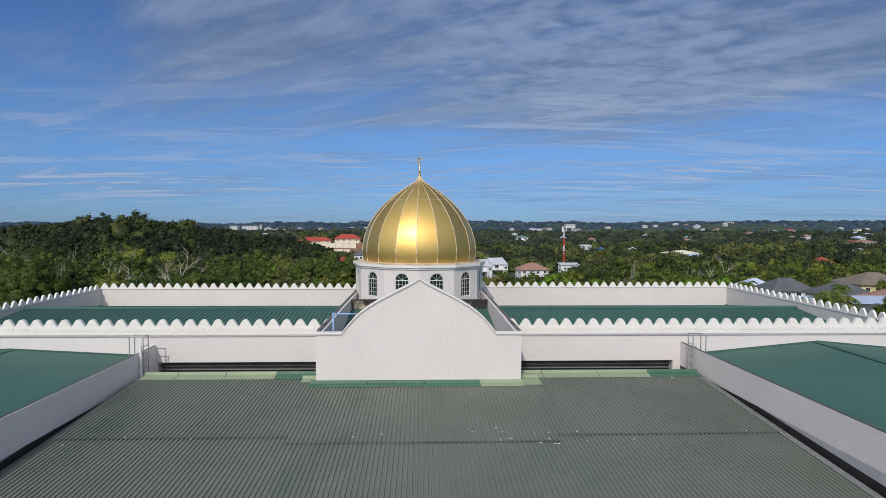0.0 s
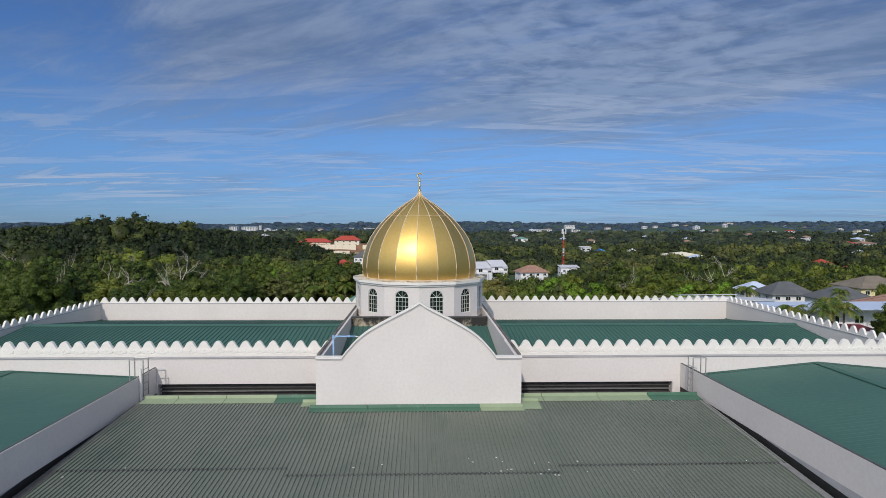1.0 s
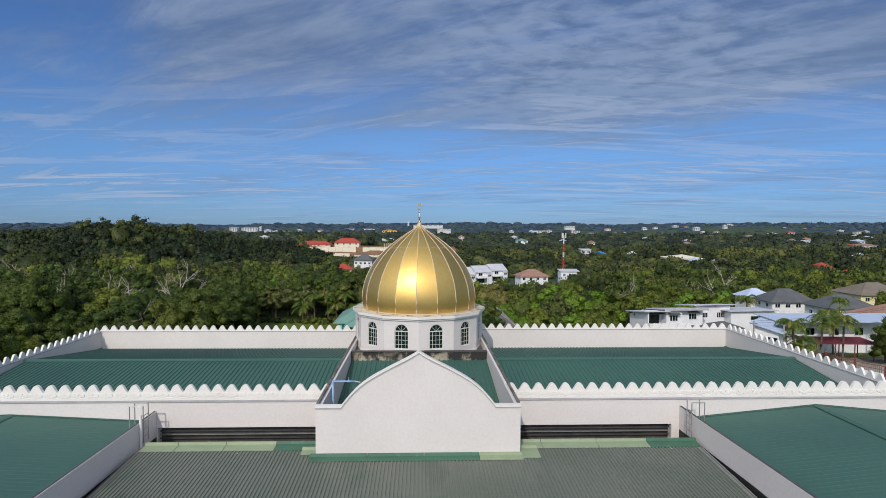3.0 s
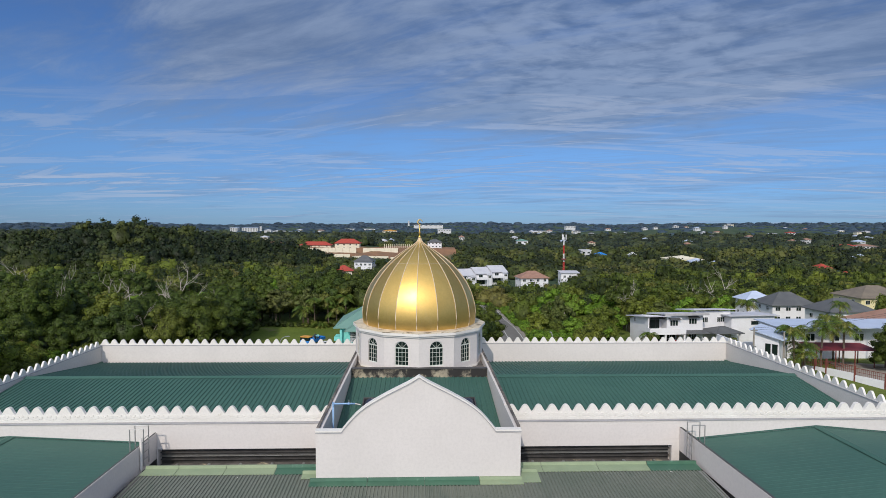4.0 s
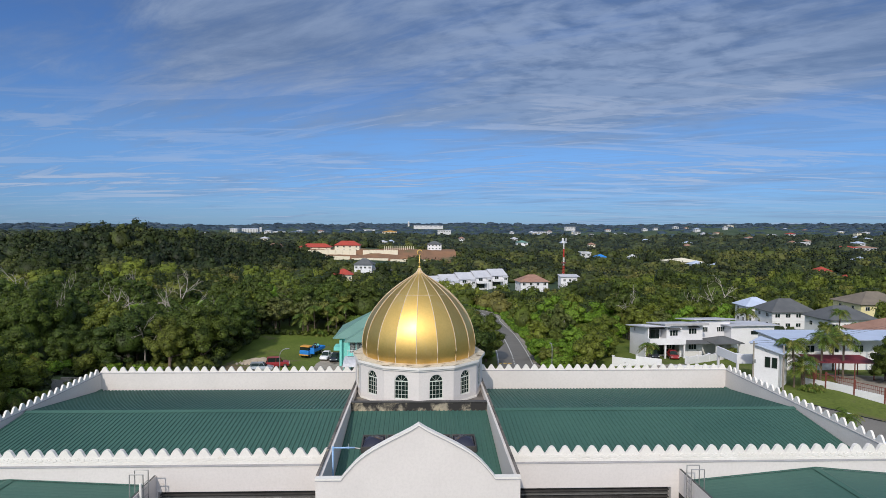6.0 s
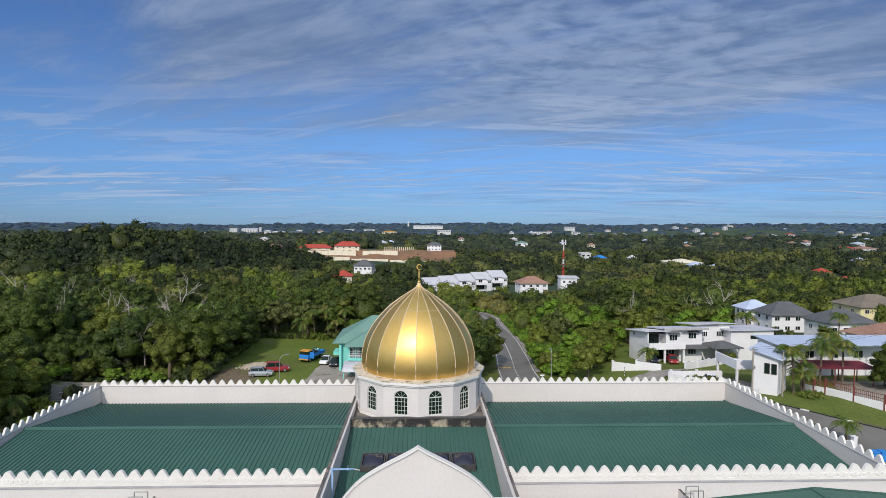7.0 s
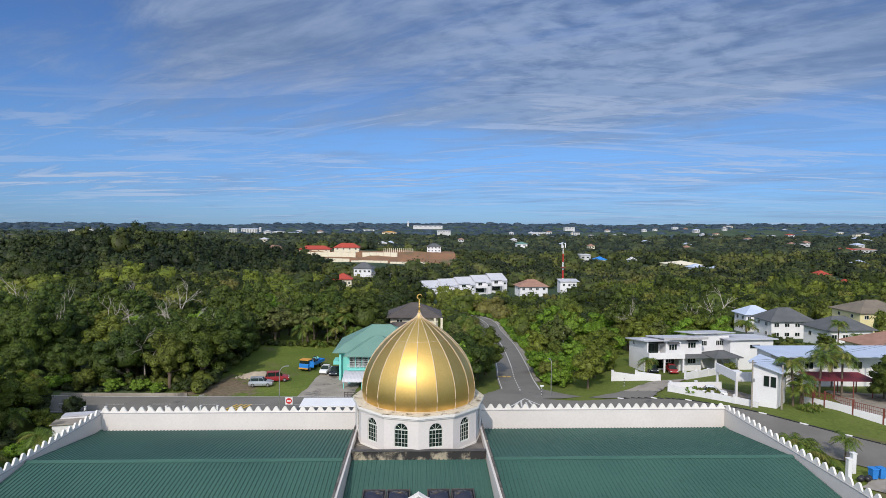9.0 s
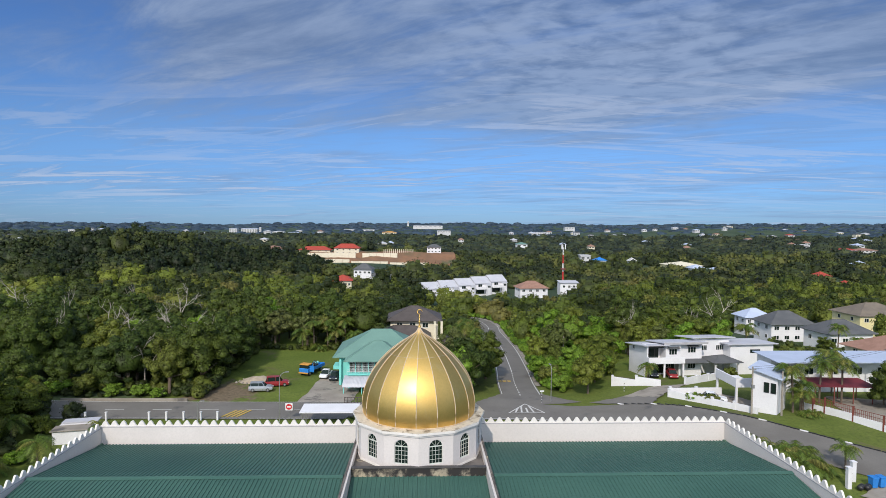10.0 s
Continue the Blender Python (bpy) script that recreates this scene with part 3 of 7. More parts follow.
court_roof = sheet("court_roof", GREEN_SHEET, mosque, (-3.76, GABLE_Y + 0.26, 15.62), (0, 31.8 - GABLE_Y - 0.26, 16.95 - 15.62), (7.52, 0, 0), 0.25, label="dark green ribbed metal roof")
ledge = box_part("drum_ledge", (-3.77, 3.77, 31.8, 32.0, 16.6, 17.42), LEDGE, mosque, "blackened concrete upstand with yellowish stains", 0.01)
box_part("ledge_cap", (-3.77, 3.77, 31.76, 32.04, 17.423, 17.48), DARK_METAL, ledge, "soot-black coping", 0.01)
box_part("drum_floor", (-3.77, 3.77, 32.0, BACK_Y, 16.6, 17.12), CONCRETE, mosque)

# skylights and the blue pipe on the court roof
SLOPE = math.degrees(math.atan2(1.33, 31.8 - GABLE_Y - 0.26))


def skylight(x, y):
    sky = thing("skylight", "dark tinted domed skylight in a metal frame on the roof", "skylight", pose(x, y, 15.66 + (y - 22.14) * 0.1377, SLOPE, 0, 0), "skylights behind the gable")
    bm = bmesh.new()
    for b in ((-0.58, 0.58, -0.62, -0.56), (-0.58, 0.58, 0.56, 0.62), (-0.58, -0.52, -0.56, 0.56), (0.52, 0.58, -0.56, 0.56)):
        block(bm, *b, 0.0, 0.30)
    part("frame", bm, DARK_METAL, sky)
    bm = bmesh.new()
    n = 10
    grid = [[bm.verts.new((-0.52 + 1.04 * i / n, -0.56 + 1.12 * j / n,
                           0.22 + 0.26 * (math.sin(math.pi * i / n) * math.sin(math.pi * j / n)) ** 0.55 + random.uniform(-0.008, 0.008)))
             for j in range(n + 1)] for i in range(n + 1)]
    for i in range(n):
        for j in range(n):
            bm.faces.new((grid[i][j], grid[i + 1][j], grid[i + 1][j + 1], grid[i][j + 1]))
    part("dome_pane", bm, glass_material("smoked_acrylic", (0.03, 0.032, 0.05), 0.15), sky, "smoked acrylic bubble", True)


for x in (-2.2, -1.0, 1.0, 2.2):
    skylight(x, 27.9)

pipe = thing("water_pipe", "pale blue plastic water pipe with an elbow", "pipe", pose(-3.62, 24.0, 15.87))
bm = bmesh.new()
tube(bm, (0, 0, 0), (0, 0, 2.0), 0.038, sides=10)
tube(bm, (0.03, 0, 2.03), (0.92, 0, 2.03), 0.036, sides=10)
part("pipe", bm, BLUE_PIPE, pipe, smooth=True)
bm = bmesh.new()
tube(bm, (0, 0, 1.93), (0, 0, 2.08), 0.05, sides=10)
tube(bm, (0.62, 0, 2.03), (0.68, 0, 2.03), 0.055, sides=10)
part("elbow", bm, BLUE_PIPE, pipe)
bm = bmesh.new()
tube(bm, (0.66, 0, 2.05), (0.66, 0, 2.2), 0.02, sides=6)
tube(bm, (0.92, 0, 2.03), (1.15, 0.0, 1.98), 0.035, sides=8)
part("valve", bm, GALVANISED, pipe)

# ---- drum and dome ----
CX, CY = -0.03, 35.84
APO, SIDES = 3.80, 12


def ngon(radius, n=SIDES, off=0.0):
    return [(CX + radius * math.sin(2 * math.pi * (i + off) / n), CY - radius * math.cos(2 * math.pi * (i + off) / n)) for i in range(n)]


def ring_wall(bm, r0, r1, z0, z1, n=SIDES):
    """A polygonal ring with corners at r0 (inside) and r1 (outside)."""
    k = 1 / math.cos(math.pi / SIDES)
    lo_i, lo_o = ngon(r0 * k, n), ngon(r1 * k, n)
    v = [[bm.verts.new((x, y, z)) for x, y in ring] for ring, z in ((lo_i, z0), (lo_o, z0), (lo_o, z1), (lo_i, z1))]
    for a in range(4):
        b = (a + 1) % 4
        for i in range(n):
            j = (i + 1) % n
            bm.faces.new((v[a][i], v[a][j], v[b][j], v[b][i]))


WIN_W, WIN_Z0, WIN_Z1 = 0.80, 17.50, 18.90
drum = box_part("drum_core", (CX - 0.1, CX + 0.1, CY - 0.1, CY + 0.1, 17.1, 19.3), DARK_METAL, mosque, "white twelve-sided drum with arched windows")
drum.name = "drum"
half = APO * math.tan(math.pi / SIDES)


def arch(w, z0, z1, n=10):
    r = w / 2
    return [(-r, z0), (r, z0)] + [(r * math.cos(math.pi * i / n), z1 - r + r * math.sin(math.pi * i / n)) for i in range(n + 1)]


def facet_mesh():
    """One side of the drum with an arched opening through it."""
    bm = bmesh.new()
    hole = arch(WIN_W, WIN_Z0, WIN_Z1)
    hole = hole[1:] + hole[:1]                      # from lower right, over the top, to lower left
    z0, z1, t = 17.05, 19.22, 0.22
    inner = half - t * math.tan(math.pi / SIDES)
    outer = []
    for x, z in hole:
        if z < WIN_Z0 + 0.01:
            outer.append((half if x > 0 else -half, z0))
        else:
            ang = math.atan2(z - 18.3, x)
            ux, uz = math.cos(ang), math.sin(ang)
            s = min(half / abs(ux) if abs(ux) > 1e-6 else 9, (z1 - 18.3) / uz if uz > 1e-6 else 9)
            outer.append((ux * s, 18.3 + uz * s))
    # make sure that the upper corners are hit
    for want in ((half, z1), (-half, z1)):
        k = min(range(len(outer)), key=lambda i: (outer[i][0] - want[0]) ** 2 + (outer[i][1] - want[1]) ** 2)
        outer[k] = want
    vh = [bm.verts.new((x, 0, z)) for x, z in hole]
    vo = [bm.verts.new((x, 0, z)) for x, z in outer]
    vb = [bm.verts.new((x, t, z)) for x, z in hole]
    n = len(hole)
    for i in range(n):
        j = (i + 1) % n
        bm.faces.new((vh[i], vh[j], vo[j], vo[i]))
        bm.faces.new((vh[j], vh[i], vb[i], vb[j]))
    return to_mesh(bm, "drum_side", WHITE)


side_mesh = facet_mesh()
bm = bmesh.new()
prism(bm, arch(WIN_W, WIN_Z0, WIN_Z1), 0.10, 0.13)
pane_mesh = to_mesh(bm, "pane", DARK_GLASS)
bm = bmesh.new()
fr, cz = 0.022, WIN_Z1 - WIN_W / 2
block(bm, -WIN_W / 2, WIN_W / 2, 0.055, 0.10, cz - 0.025, cz + 0.025)
block(bm, -WIN_W / 2, WIN_W / 2, 0.055, 0.10, WIN_Z0, WIN_Z0 + 0.04)
out_a, in_a = arch(WIN_W, WIN_Z0, WIN_Z1), arch(WIN_W - 0.07, WIN_Z0 + 0.03, WIN_Z1 - 0.035)
fo, fi = [bm.verts.new((x, 0.06, z)) for x, z in out_a], [bm.verts.new((x, 0.06, z)) for x, z in in_a]
for i in range(len(fo)):
    j = (i + 1) % len(fo)
    bm.faces.new((fo[i], fo[j], fi[j], fi[i]))
SAGE = material("pale_window_frame", (0.60, 0.63, 0.58), (0.54, 0.57, 0.52), 0.5, scale=3, fine=20, bump=0.0)
frame_mesh = to_mesh(bm, "window_frame", SAGE)
bar_meshes = []
for x in (-0.2, 0.0, 0.2):
    bm = bmesh.new()
    block(bm, x - 0.008, x + 0.008, 0.08, 0.10, WIN_Z0 + 0.04, cz - 0.025)
    bar_meshes.append(to_mesh(bm, "glazing_bar", SAGE))
for z in (WIN_Z0 + 0.25, WIN_Z0 + 0.5, WIN_Z0 + 0.75):
    bm = bmesh.new()
    block(bm, -WIN_W / 2, WIN_W / 2, 0.084, 0.098, z - 0.008, z + 0.008)
    bar_meshes.append(to_mesh(bm, "glazing_bar", SAGE))
for a in (45, 90, 135):
    bm = bmesh.new()
    tube(bm, (0, 0.085, cz), (math.cos(radians(a)) * 0.39, 0.085, cz + math.sin(radians(a)) * 0.39), 0.009, sides=4)
    bar_meshes.append(to_mesh(bm, "glazing_bar", SAGE))
for i in range(SIDES):
    a = 360 * (i + 0.5) / SIDES
    m = pose(CX, CY, 0, 0, 0, a) @ pose(0, -APO, 0)
    child("drum_side", side_mesh, drum, m)
    child("window", frame_mesh, drum, m, "arched window with a glazing grid")
    child("pane", pane_mesh, drum, m)
    for me in bar_meshes:
        child("glazing_bar", me, drum, m)
bm = bmesh.new()
ring_wall(bm, 3.3, APO + 0.16, 19.22, 19.36)
ring_wall(bm, 3.3, APO + 0.08, 19.12, 19.22)
part("drum_cornice", bm, WHITE_TRIM, drum)
bm = bmesh.new()
ring_wall(bm, 3.2, APO + 0.145, 19.36, 19.385)
part("drum_top", bm, STAINED, drum, "dirt-stained concrete ledge under the dome")
bm = bmesh.new()
ring_wall(bm, APO - 0.3, APO + 0.03, 17.05, 17.22)
part("plinth", bm, WHITE_TRIM, drum)

PROFILE = ((3.44, 19.36), (3.49, 19.7), (3.51, 20.1), (3.47, 20.5), (3.38, 20.92), (3.23, 21.36), (3.02, 21.78), (2.76, 22.18), (2.44, 22.58),
           (2.08, 22.96), (1.68, 23.31), (1.28, 23.61), (0.92, 23.86), (0.62, 24.05), (0.38, 24.20), (0.21, 24.34), (0.12, 24.48), (0.075, 24.62))
GORES, TURN = 18, -2.5
dome = box_part("dome", (CX - 0.05, CX + 0.05, CY - 0.05, CY + 0.05, 19.36, 24.6), GALVANISED, mosque, "gold metal onion dome with pale seams")
bm = bmesh.new()
cols = []
for e in (-0.5, -0.25, 0.0, 0.25, 0.5):
    a = 2 * math.pi * e / GORES
    swell = 1 - 0.0105 * (1 - (2 * e) ** 2)       # each panel a touch flatter than the round
    cols.append([bm.verts.new((r * swell * math.sin(a), -r * swell * math.cos(a), z)) for r, z in PROFILE])
for a, b in zip(cols, cols[1:]):
    for i in range(len(PROFILE) - 1):
        bm.faces.new((a[i], b[i], b[i + 1], a[i + 1]))
gore = to_mesh(bm, "gold_panel", GOLD, True)
bm = bmesh.new()
sweep(bm, [(0, -r - 0.004, z) for r, z in PROFILE], [0.019 if r > 1 else 0.013 for r, z in PROFILE])
seam = to_mesh(bm, "seam", GOLD_SEAM, True)
for i in range(GORES):
    child("gold_panel", gore, dome, pose(CX, CY, 0, 0, 0, 360 * (i + 0.5) / GORES + TURN))
    child("seam", seam, dome, pose(CX, CY, 0, 0, 0, 360 * i / GORES + TURN))
for z, w in ((23.12, 0.010), (19.42, 0.03)):
    r = np.interp(z, [p[1] for p in PROFILE], [p[0] for p in PROFILE])
    bm = bmesh.new()
    pts = [(CX + r * math.sin(2 * math.pi * i / GORES + radians(TURN)), CY - r * math.cos(2 * math.pi * i / GORES + radians(TURN)), z) for i in range(GORES)]
    for p, q in zip(pts, pts[1:] + pts[:1]):
        tube(bm, p, q, w, sides=5)
    part("seam_ring", bm, GOLD_SEAM, dome)
# a patched sheet near the top
bm = bmesh.new()
tube(bm, (0, 0, 0), (0.0, 0, 0.38), 0.05, 0.03, 5)
tube(bm, (0.0, 0, 0.38), (0.17, 0, 0.05), 0.05, 0.04, 5)
a = radians(28)
part("patch", bm, GALVANISED, dome, "silver repair patch", m=pose(CX + 1.62 * math.sin(a), CY - 1.62 * math.cos(a), 23.24, -48, 0, 28))
# finial with crescent
bm = bmesh.new()
tube(bm, (CX, CY, 24.5), (CX, CY, 25.45), 0.05, 0.03, 10)
for z, r in ((24.66, 0.10), (24.95, 0.07), (25.25, 0.06)):
    bmesh.ops.create_uvsphere(bm, u_segments=12, v_segments=8, radius=r, matrix=Matrix.Translation((CX, CY, z)))
pts = []
for i in range(17):
    t = radians(-60 - 300 * i / 16)
    pts.append((CX + 0.02 + 0.15 * math.cos(t), CY, 25.58 + 0.15 * math.sin(t), 0.012 + 0.035 * math.sin(math.pi * i / 16)))
for p, q in zip(pts, pts[1:]):
    tube(bm, p[:3], q[:3], p[3], q[3], 6)
part("finial", bm, GOLD, dome, "gold crescent finial", True)

# ---- lower front roofs ----
ROOF_Z = lambda y: 15.53 - 0.058 * (22.6 - y)


def low_sheet(x0, x1, y0, y1, lift=0.0):
    return sheet("roof_sheet", GREY_SHEET, low_roof, (x0, y0, ROOF_Z(y0) + lift), (0, y1 - y0, ROOF_Z(y1) - ROOF_Z(y0)), (x1 - x0, 0, 0), 0.138, 0.034, rib=0.27)


low_roof = box_part("low_roof", (-11.2, 11.4, -8.9, 22.9, 13.3, 13.4), DARK_METAL, mosque, "weathered grey-green ribbed metal roof")
for x0, x1, ys, ye in ((-11.05, -3.98, 17.0, 22.75), (-3.98, 4.3, 16.55, 21.85), (4.3, 11.5, 17.0, 22.75)):
    low_sheet(x0, x1, ys, ye, 0.012)
    sheet("lap_joint", DARK_METAL, low_roof, (x0, ys - 0.07, ROOF_Z(ys - 0.07) + 0.006), (0, 0.068, 0.004), (x1 - x0, 0, 0), 0.138, 0.036, rib=0.28)
    low_sheet(x0, x1, 4.0, ys + 0.1)
    low_sheet(x0, x1, -8.8, 4.1, -0.012)


# pale dabs along the laps
bm = bmesh.new()
bmesh.ops.create_icosphere(bm, subdivisions=1, radius=1.0)
dab = to_mesh(bm, "sealant_dab", WHITE_TRIM, True)
dabs = np.random.RandomState(9)
for i in range(34):
    x, y = (dabs.uniform(1.5, 6.0), dabs.uniform(16.3, 17.6)) if i % 2 else (dabs.uniform(-10.5, 11), dabs.choice([16.55, 17.0, 22.3]) + dabs.uniform(-0.12, 0.12))
    r = dabs.uniform(0.012, 0.03)
    child("sealant_dab", dab, low_roof, pose(x, y, ROOF_Z(y) + 0.044, 0, 0, dabs.uniform(0, 180)) @ Matrix.Diagonal((r * 1.8, r, 0.012, 1)))


def flash(x0, x1, y0, y1, mat, label=""):
    """A folded flashing strip: a flat flange over the ribs and an upstand behind."""
    z0, z1 = ROOF_Z(y0) + 0.05, ROOF_Z(y1) + 0.07
    bm = bmesh.new()
    a = [(y0, z0 - 0.03), (y0, z0), (y1, z1), (y1 + 0.03, z1 + 0.10), (y1 + 0.10, z1 + 0.10), (y1 + 0.10, z1 + 0.08), (y1 + 0.05, z1 + 0.08), (y1 + 0.02, z1 - 0.02), (y0, z0 - 0.02)]
    prism(bm, [(y, z) for y, z in a], x0, x1)
    bmesh.ops.transform(bm, matrix=Matrix(((0, 1, 0, 0), (1, 0, 0, 0), (0, 0, 1, 0), (0, 0, 0, 1))), verts=bm.verts[:])
    part("flashing", bm, mat, low_roof, label)


for x0, x1, y0, y1, mat in ((-10.95, -9.65, 22.45, 22.95, PALE_FLASH), (-9.63, -7.75, 22.45, 22.95, PALE_FLASH), (-7.73, -5.75, 22.45, 22.95, PALE_FLASH),
                            (-5.73, -4.02, 22.45, 22.95, DARK_FLASH), (-4.6, -4.02, 22.05, 22.4, PALE_FLASH), (-4.2, -2.0, 21.45, 21.78, DARK_FLASH),
                            (-1.98, 0.2, 21.45, 21.78, DARK_FLASH), (0.22, 2.35, 21.45, 21.78, DARK_FLASH), (2.37, 4.05, 21.45, 21.78, PALE_FLASH),
                            (4.02, 4.75, 21.6, 22.4, PALE_FLASH), (4.0, 5.0, 22.45, 22.95, PALE_FLASH), (5.02, 7.3, 22.45, 22.95, PALE_FLASH),
                            (7.32, 9.4, 22.45, 22.95, PALE_FLASH), (9.42, 11.5, 22.45, 22.95, DARK_FLASH)):
    flash(x0, x1, y0, y1, mat)

def skew(ob):
    """The wall on the right opens outwards a little towards the front."""
    for v in ob.data.vertices:
        if v.co.x > 11.49:
            v.co.x += 0.018 * (FRONT_Y - v.co.y) * max(0.0, 1 - (v.co.x - 11.6) / 6.4)


# walls along the low roof, their gutters, and the green roofs beyond them
for s, xi in ((-1, -11.35), (1, 11.64)):
    top, foot = (16.39, 15.28) if s < 0 else (16.46, 15.43)
    x0, x1 = sorted((xi, xi + s * 0.07))
    wall = box_part("low_wall", (x0, x1, -8.9, FRONT_Y - 0.003, foot, top), WHITE, mosque, "white upstand wall between the roofs")
    edge = box_part("coping", (x0 + 0.012 * s, x1 + 0.03 * s, -8.9, FRONT_Y - 0.004, top, top + 0.022), DARK_METAL, wall, "dark metal edge strip")
    bx0, bx1 = sorted((xi + s * 0.012, xi + s * 0.07))
    # the gutter gap's shade is put into this black strip
    deep = box_part("gutter_wall", (bx0, bx1, -8.9, FRONT_Y - 0.003, 13.3, foot), RUBBER, wall, "gutter side below the wall, its shade put into black")
    # grey base that follows the fall of the low roof
    gap = 0.11
    y_end = 22.6 - (15.53 + gap - foot) / 0.058
    bm = bmesh.new()
    prism(bm, ((-8.9, ROOF_Z(-8.9) + gap), (y_end, foot), (-8.9, foot)), xi + s * 0.004, xi + s * 0.010)
    bmesh.ops.transform(bm, matrix=Matrix(((0, 1, 0, 0), (1, 0, 0, 0), (0, 0, 1, 0), (0, 0, 0, 1))), verts=bm.verts[:])
    base = part("wall_base", bm, GREY_TRIM, wall, "grey base of the wall below its white face")
    bm = bmesh.new()
    for y0, y1 in ((-8.8, 4.0), (4.0, 14.0), (14.0, 22.4)):
        xr = -11.1 if s < 0 else 11.52
        v = [bm.verts.new(p) for p in ((xr, y0, ROOF_Z(y0) + 0.03), (xr - s * 0.26, y0, ROOF_Z(y0) + 0.046),
                                       (xr - s * 0.26, y1, ROOF_Z(y1) + 0.046), (xr, y1, ROOF_Z(y1) + 0.03),
                                       (xr, y0, ROOF_Z(y0) - 0.12), (xr, y1, ROOF_Z(y1) - 0.12))]
        bm.faces.new(v[:4])
        bm.faces.new((v[0], v[3], v[5], v[4]))
    gutter = part("gutter_flashing", bm, GALVANISED if s > 0 else DARK_METAL, low_roof, "dull metal flashing strip along the gutter")
    rx, rz, ez = (-17.5, 16.25, 15.92) if s < 0 else (17.9, 16.46, 15.88)
    xo = s * 24.2
    x_in = xi + s * 0.09
    green = sheet("wing_roof", GREEN_SHEET, mosque, (x_in, -8.8, ez), (rx - x_in, 0, rz - ez), (0, FRONT_Y + 8.79, 0), 0.27, 0.004, "dark green ribbed metal roof")
    sheet("roof_slope", GREEN_SHEET, green, (xo, -8.8, ez), (rx - xo, 0, rz - ez), (0, FRONT_Y + 8.79, 0), 0.27, 0.004)
    bm = bmesh.new()
    prism(bm, ((-0.2, -0.02), (0, 0.04), (0.2, -0.02), (0, 0.02)), 0, FRONT_Y + 8.7)
    part("ridge_cap", bm, GREEN_SHEET, green, m=pose(rx, -8.8, rz + 0.04))
    for xa, za, xb, zb in ((x_in, ez + 0.02, rx, rz + 0.02), (rx, rz + 0.02, xo, ez + 0.02)):
        bm = bmesh.new()
        tube(bm, (xa, FRONT_Y - 0.02, za + 0.02), (xb, FRONT_Y - 0.02, zb + 0.02), 0.025, sides=5)
        part("wall_flashing", bm, GREEN_SHEET, green)
    if s > 0:
        for ob in (wall, edge, base, deep, green):
            skew(ob)
    # cat ladder over the wall: two hoops joined by rungs
    ladder = thing("cat_ladder", "grey galvanised steel cat ladder hooked over the wall", "ladder", pose(xi - s * 0.06, 23.45, ROOF_Z(22.7)), "roof ladders")
    for dy in (0.0, 0.45):
        bm = bmesh.new()
        tube(bm, (-s * 0.05, dy, 0.0), (-s * 0.05, dy, 1.52), 0.022)
        tube(bm, (-s * 0.05, dy, 1.52), (s * 0.5, dy, 1.52), 0.022)
        tube(bm, (s * 0.5, dy, 1.52), (s * 0.5, dy, 0.58), 0.022)
        part("hoop", bm, GALVANISED, ladder)
    for z in (0.25, 0.55, 0.85, 1.12):
        bm = bmesh.new()
        tube(bm, (-s * 0.05, 0, z), (-s * 0.05, 0.45, z), 0.015, sides=6)
        part("rung", bm, GALVANISED, ladder)
    if s < 0:
        bm = bmesh.new()
        tube(bm, (0.0, -0.12, -0.15), (0.0, -0.12, 1.2), 0.055, sides=10)
        part("drain_pipe", bm, WHITE_TRIM, ladder)


# ---- ground ----
def smooth(t):
    t = np.clip(t, 0, 1)
    return t * t * (3 - 2 * t)


def ripple(x, seed, wave):
    """A soft one-dimensional wander made of a few sines."""
    rng = np.random.RandomState(seed)
    s = 0
    for k in range(5):
        s = s + np.sin(x / (wave / (1 + 0.9 * k)) + rng.uniform(0, 6.28)) / (1 + 0.8 * k)
    return s / 2.4


def height(x, y):
    x, y = np.asarray(x, float), np.asarray(y, float)
    mid = np.interp(y, [0, 92, 100, 132, 217, 300, 900, 2500], [0.5, 0.5, 0.4, -2.2, -7.8, -10, -10, -4])
    west = np.interp(y, [0, 92, 140, 200, 300, 900, 2500], [0.5, 0.6, 1.0, -3, -9, -10, -4])
    east = np.interp(y, [0, 60, 80, 95, 110, 150, 175, 250, 900, 2500], [1.5, 2.6, 4.0, 3.2, 1.8, -1, -4, -9, -10, -4])
    z = mid + (west - mid) * smooth((4 - x) / 18) + (east - mid) * smooth((x - 24) / 18)
    z = z + 24 * np.exp(-((x + 220) / 110) ** 2 - ((y - 435) / 95) ** 2)
    z = z + 11 * np.exp(-((x + 75) / 90) ** 2 - ((y - 640) / 70) ** 2) * smooth((y - 560) / 40)
    z = z + 2.0 * ripple(x + 0.6 * y, 3, 60) * smooth((y - 220) / 200)
    far = smooth((y - 2300) / 1800)
    z = z + far * (17 + 0.006 * x + 9 * ripple(x, 5, 420) + 7 * ripple(x + 0.3 * y, 8, 110))
    return z + 24 * smooth((y - 1200) / 500) * np.exp(-((x - 1000) / 350) ** 2 - ((y - 1900) / 300) ** 2)


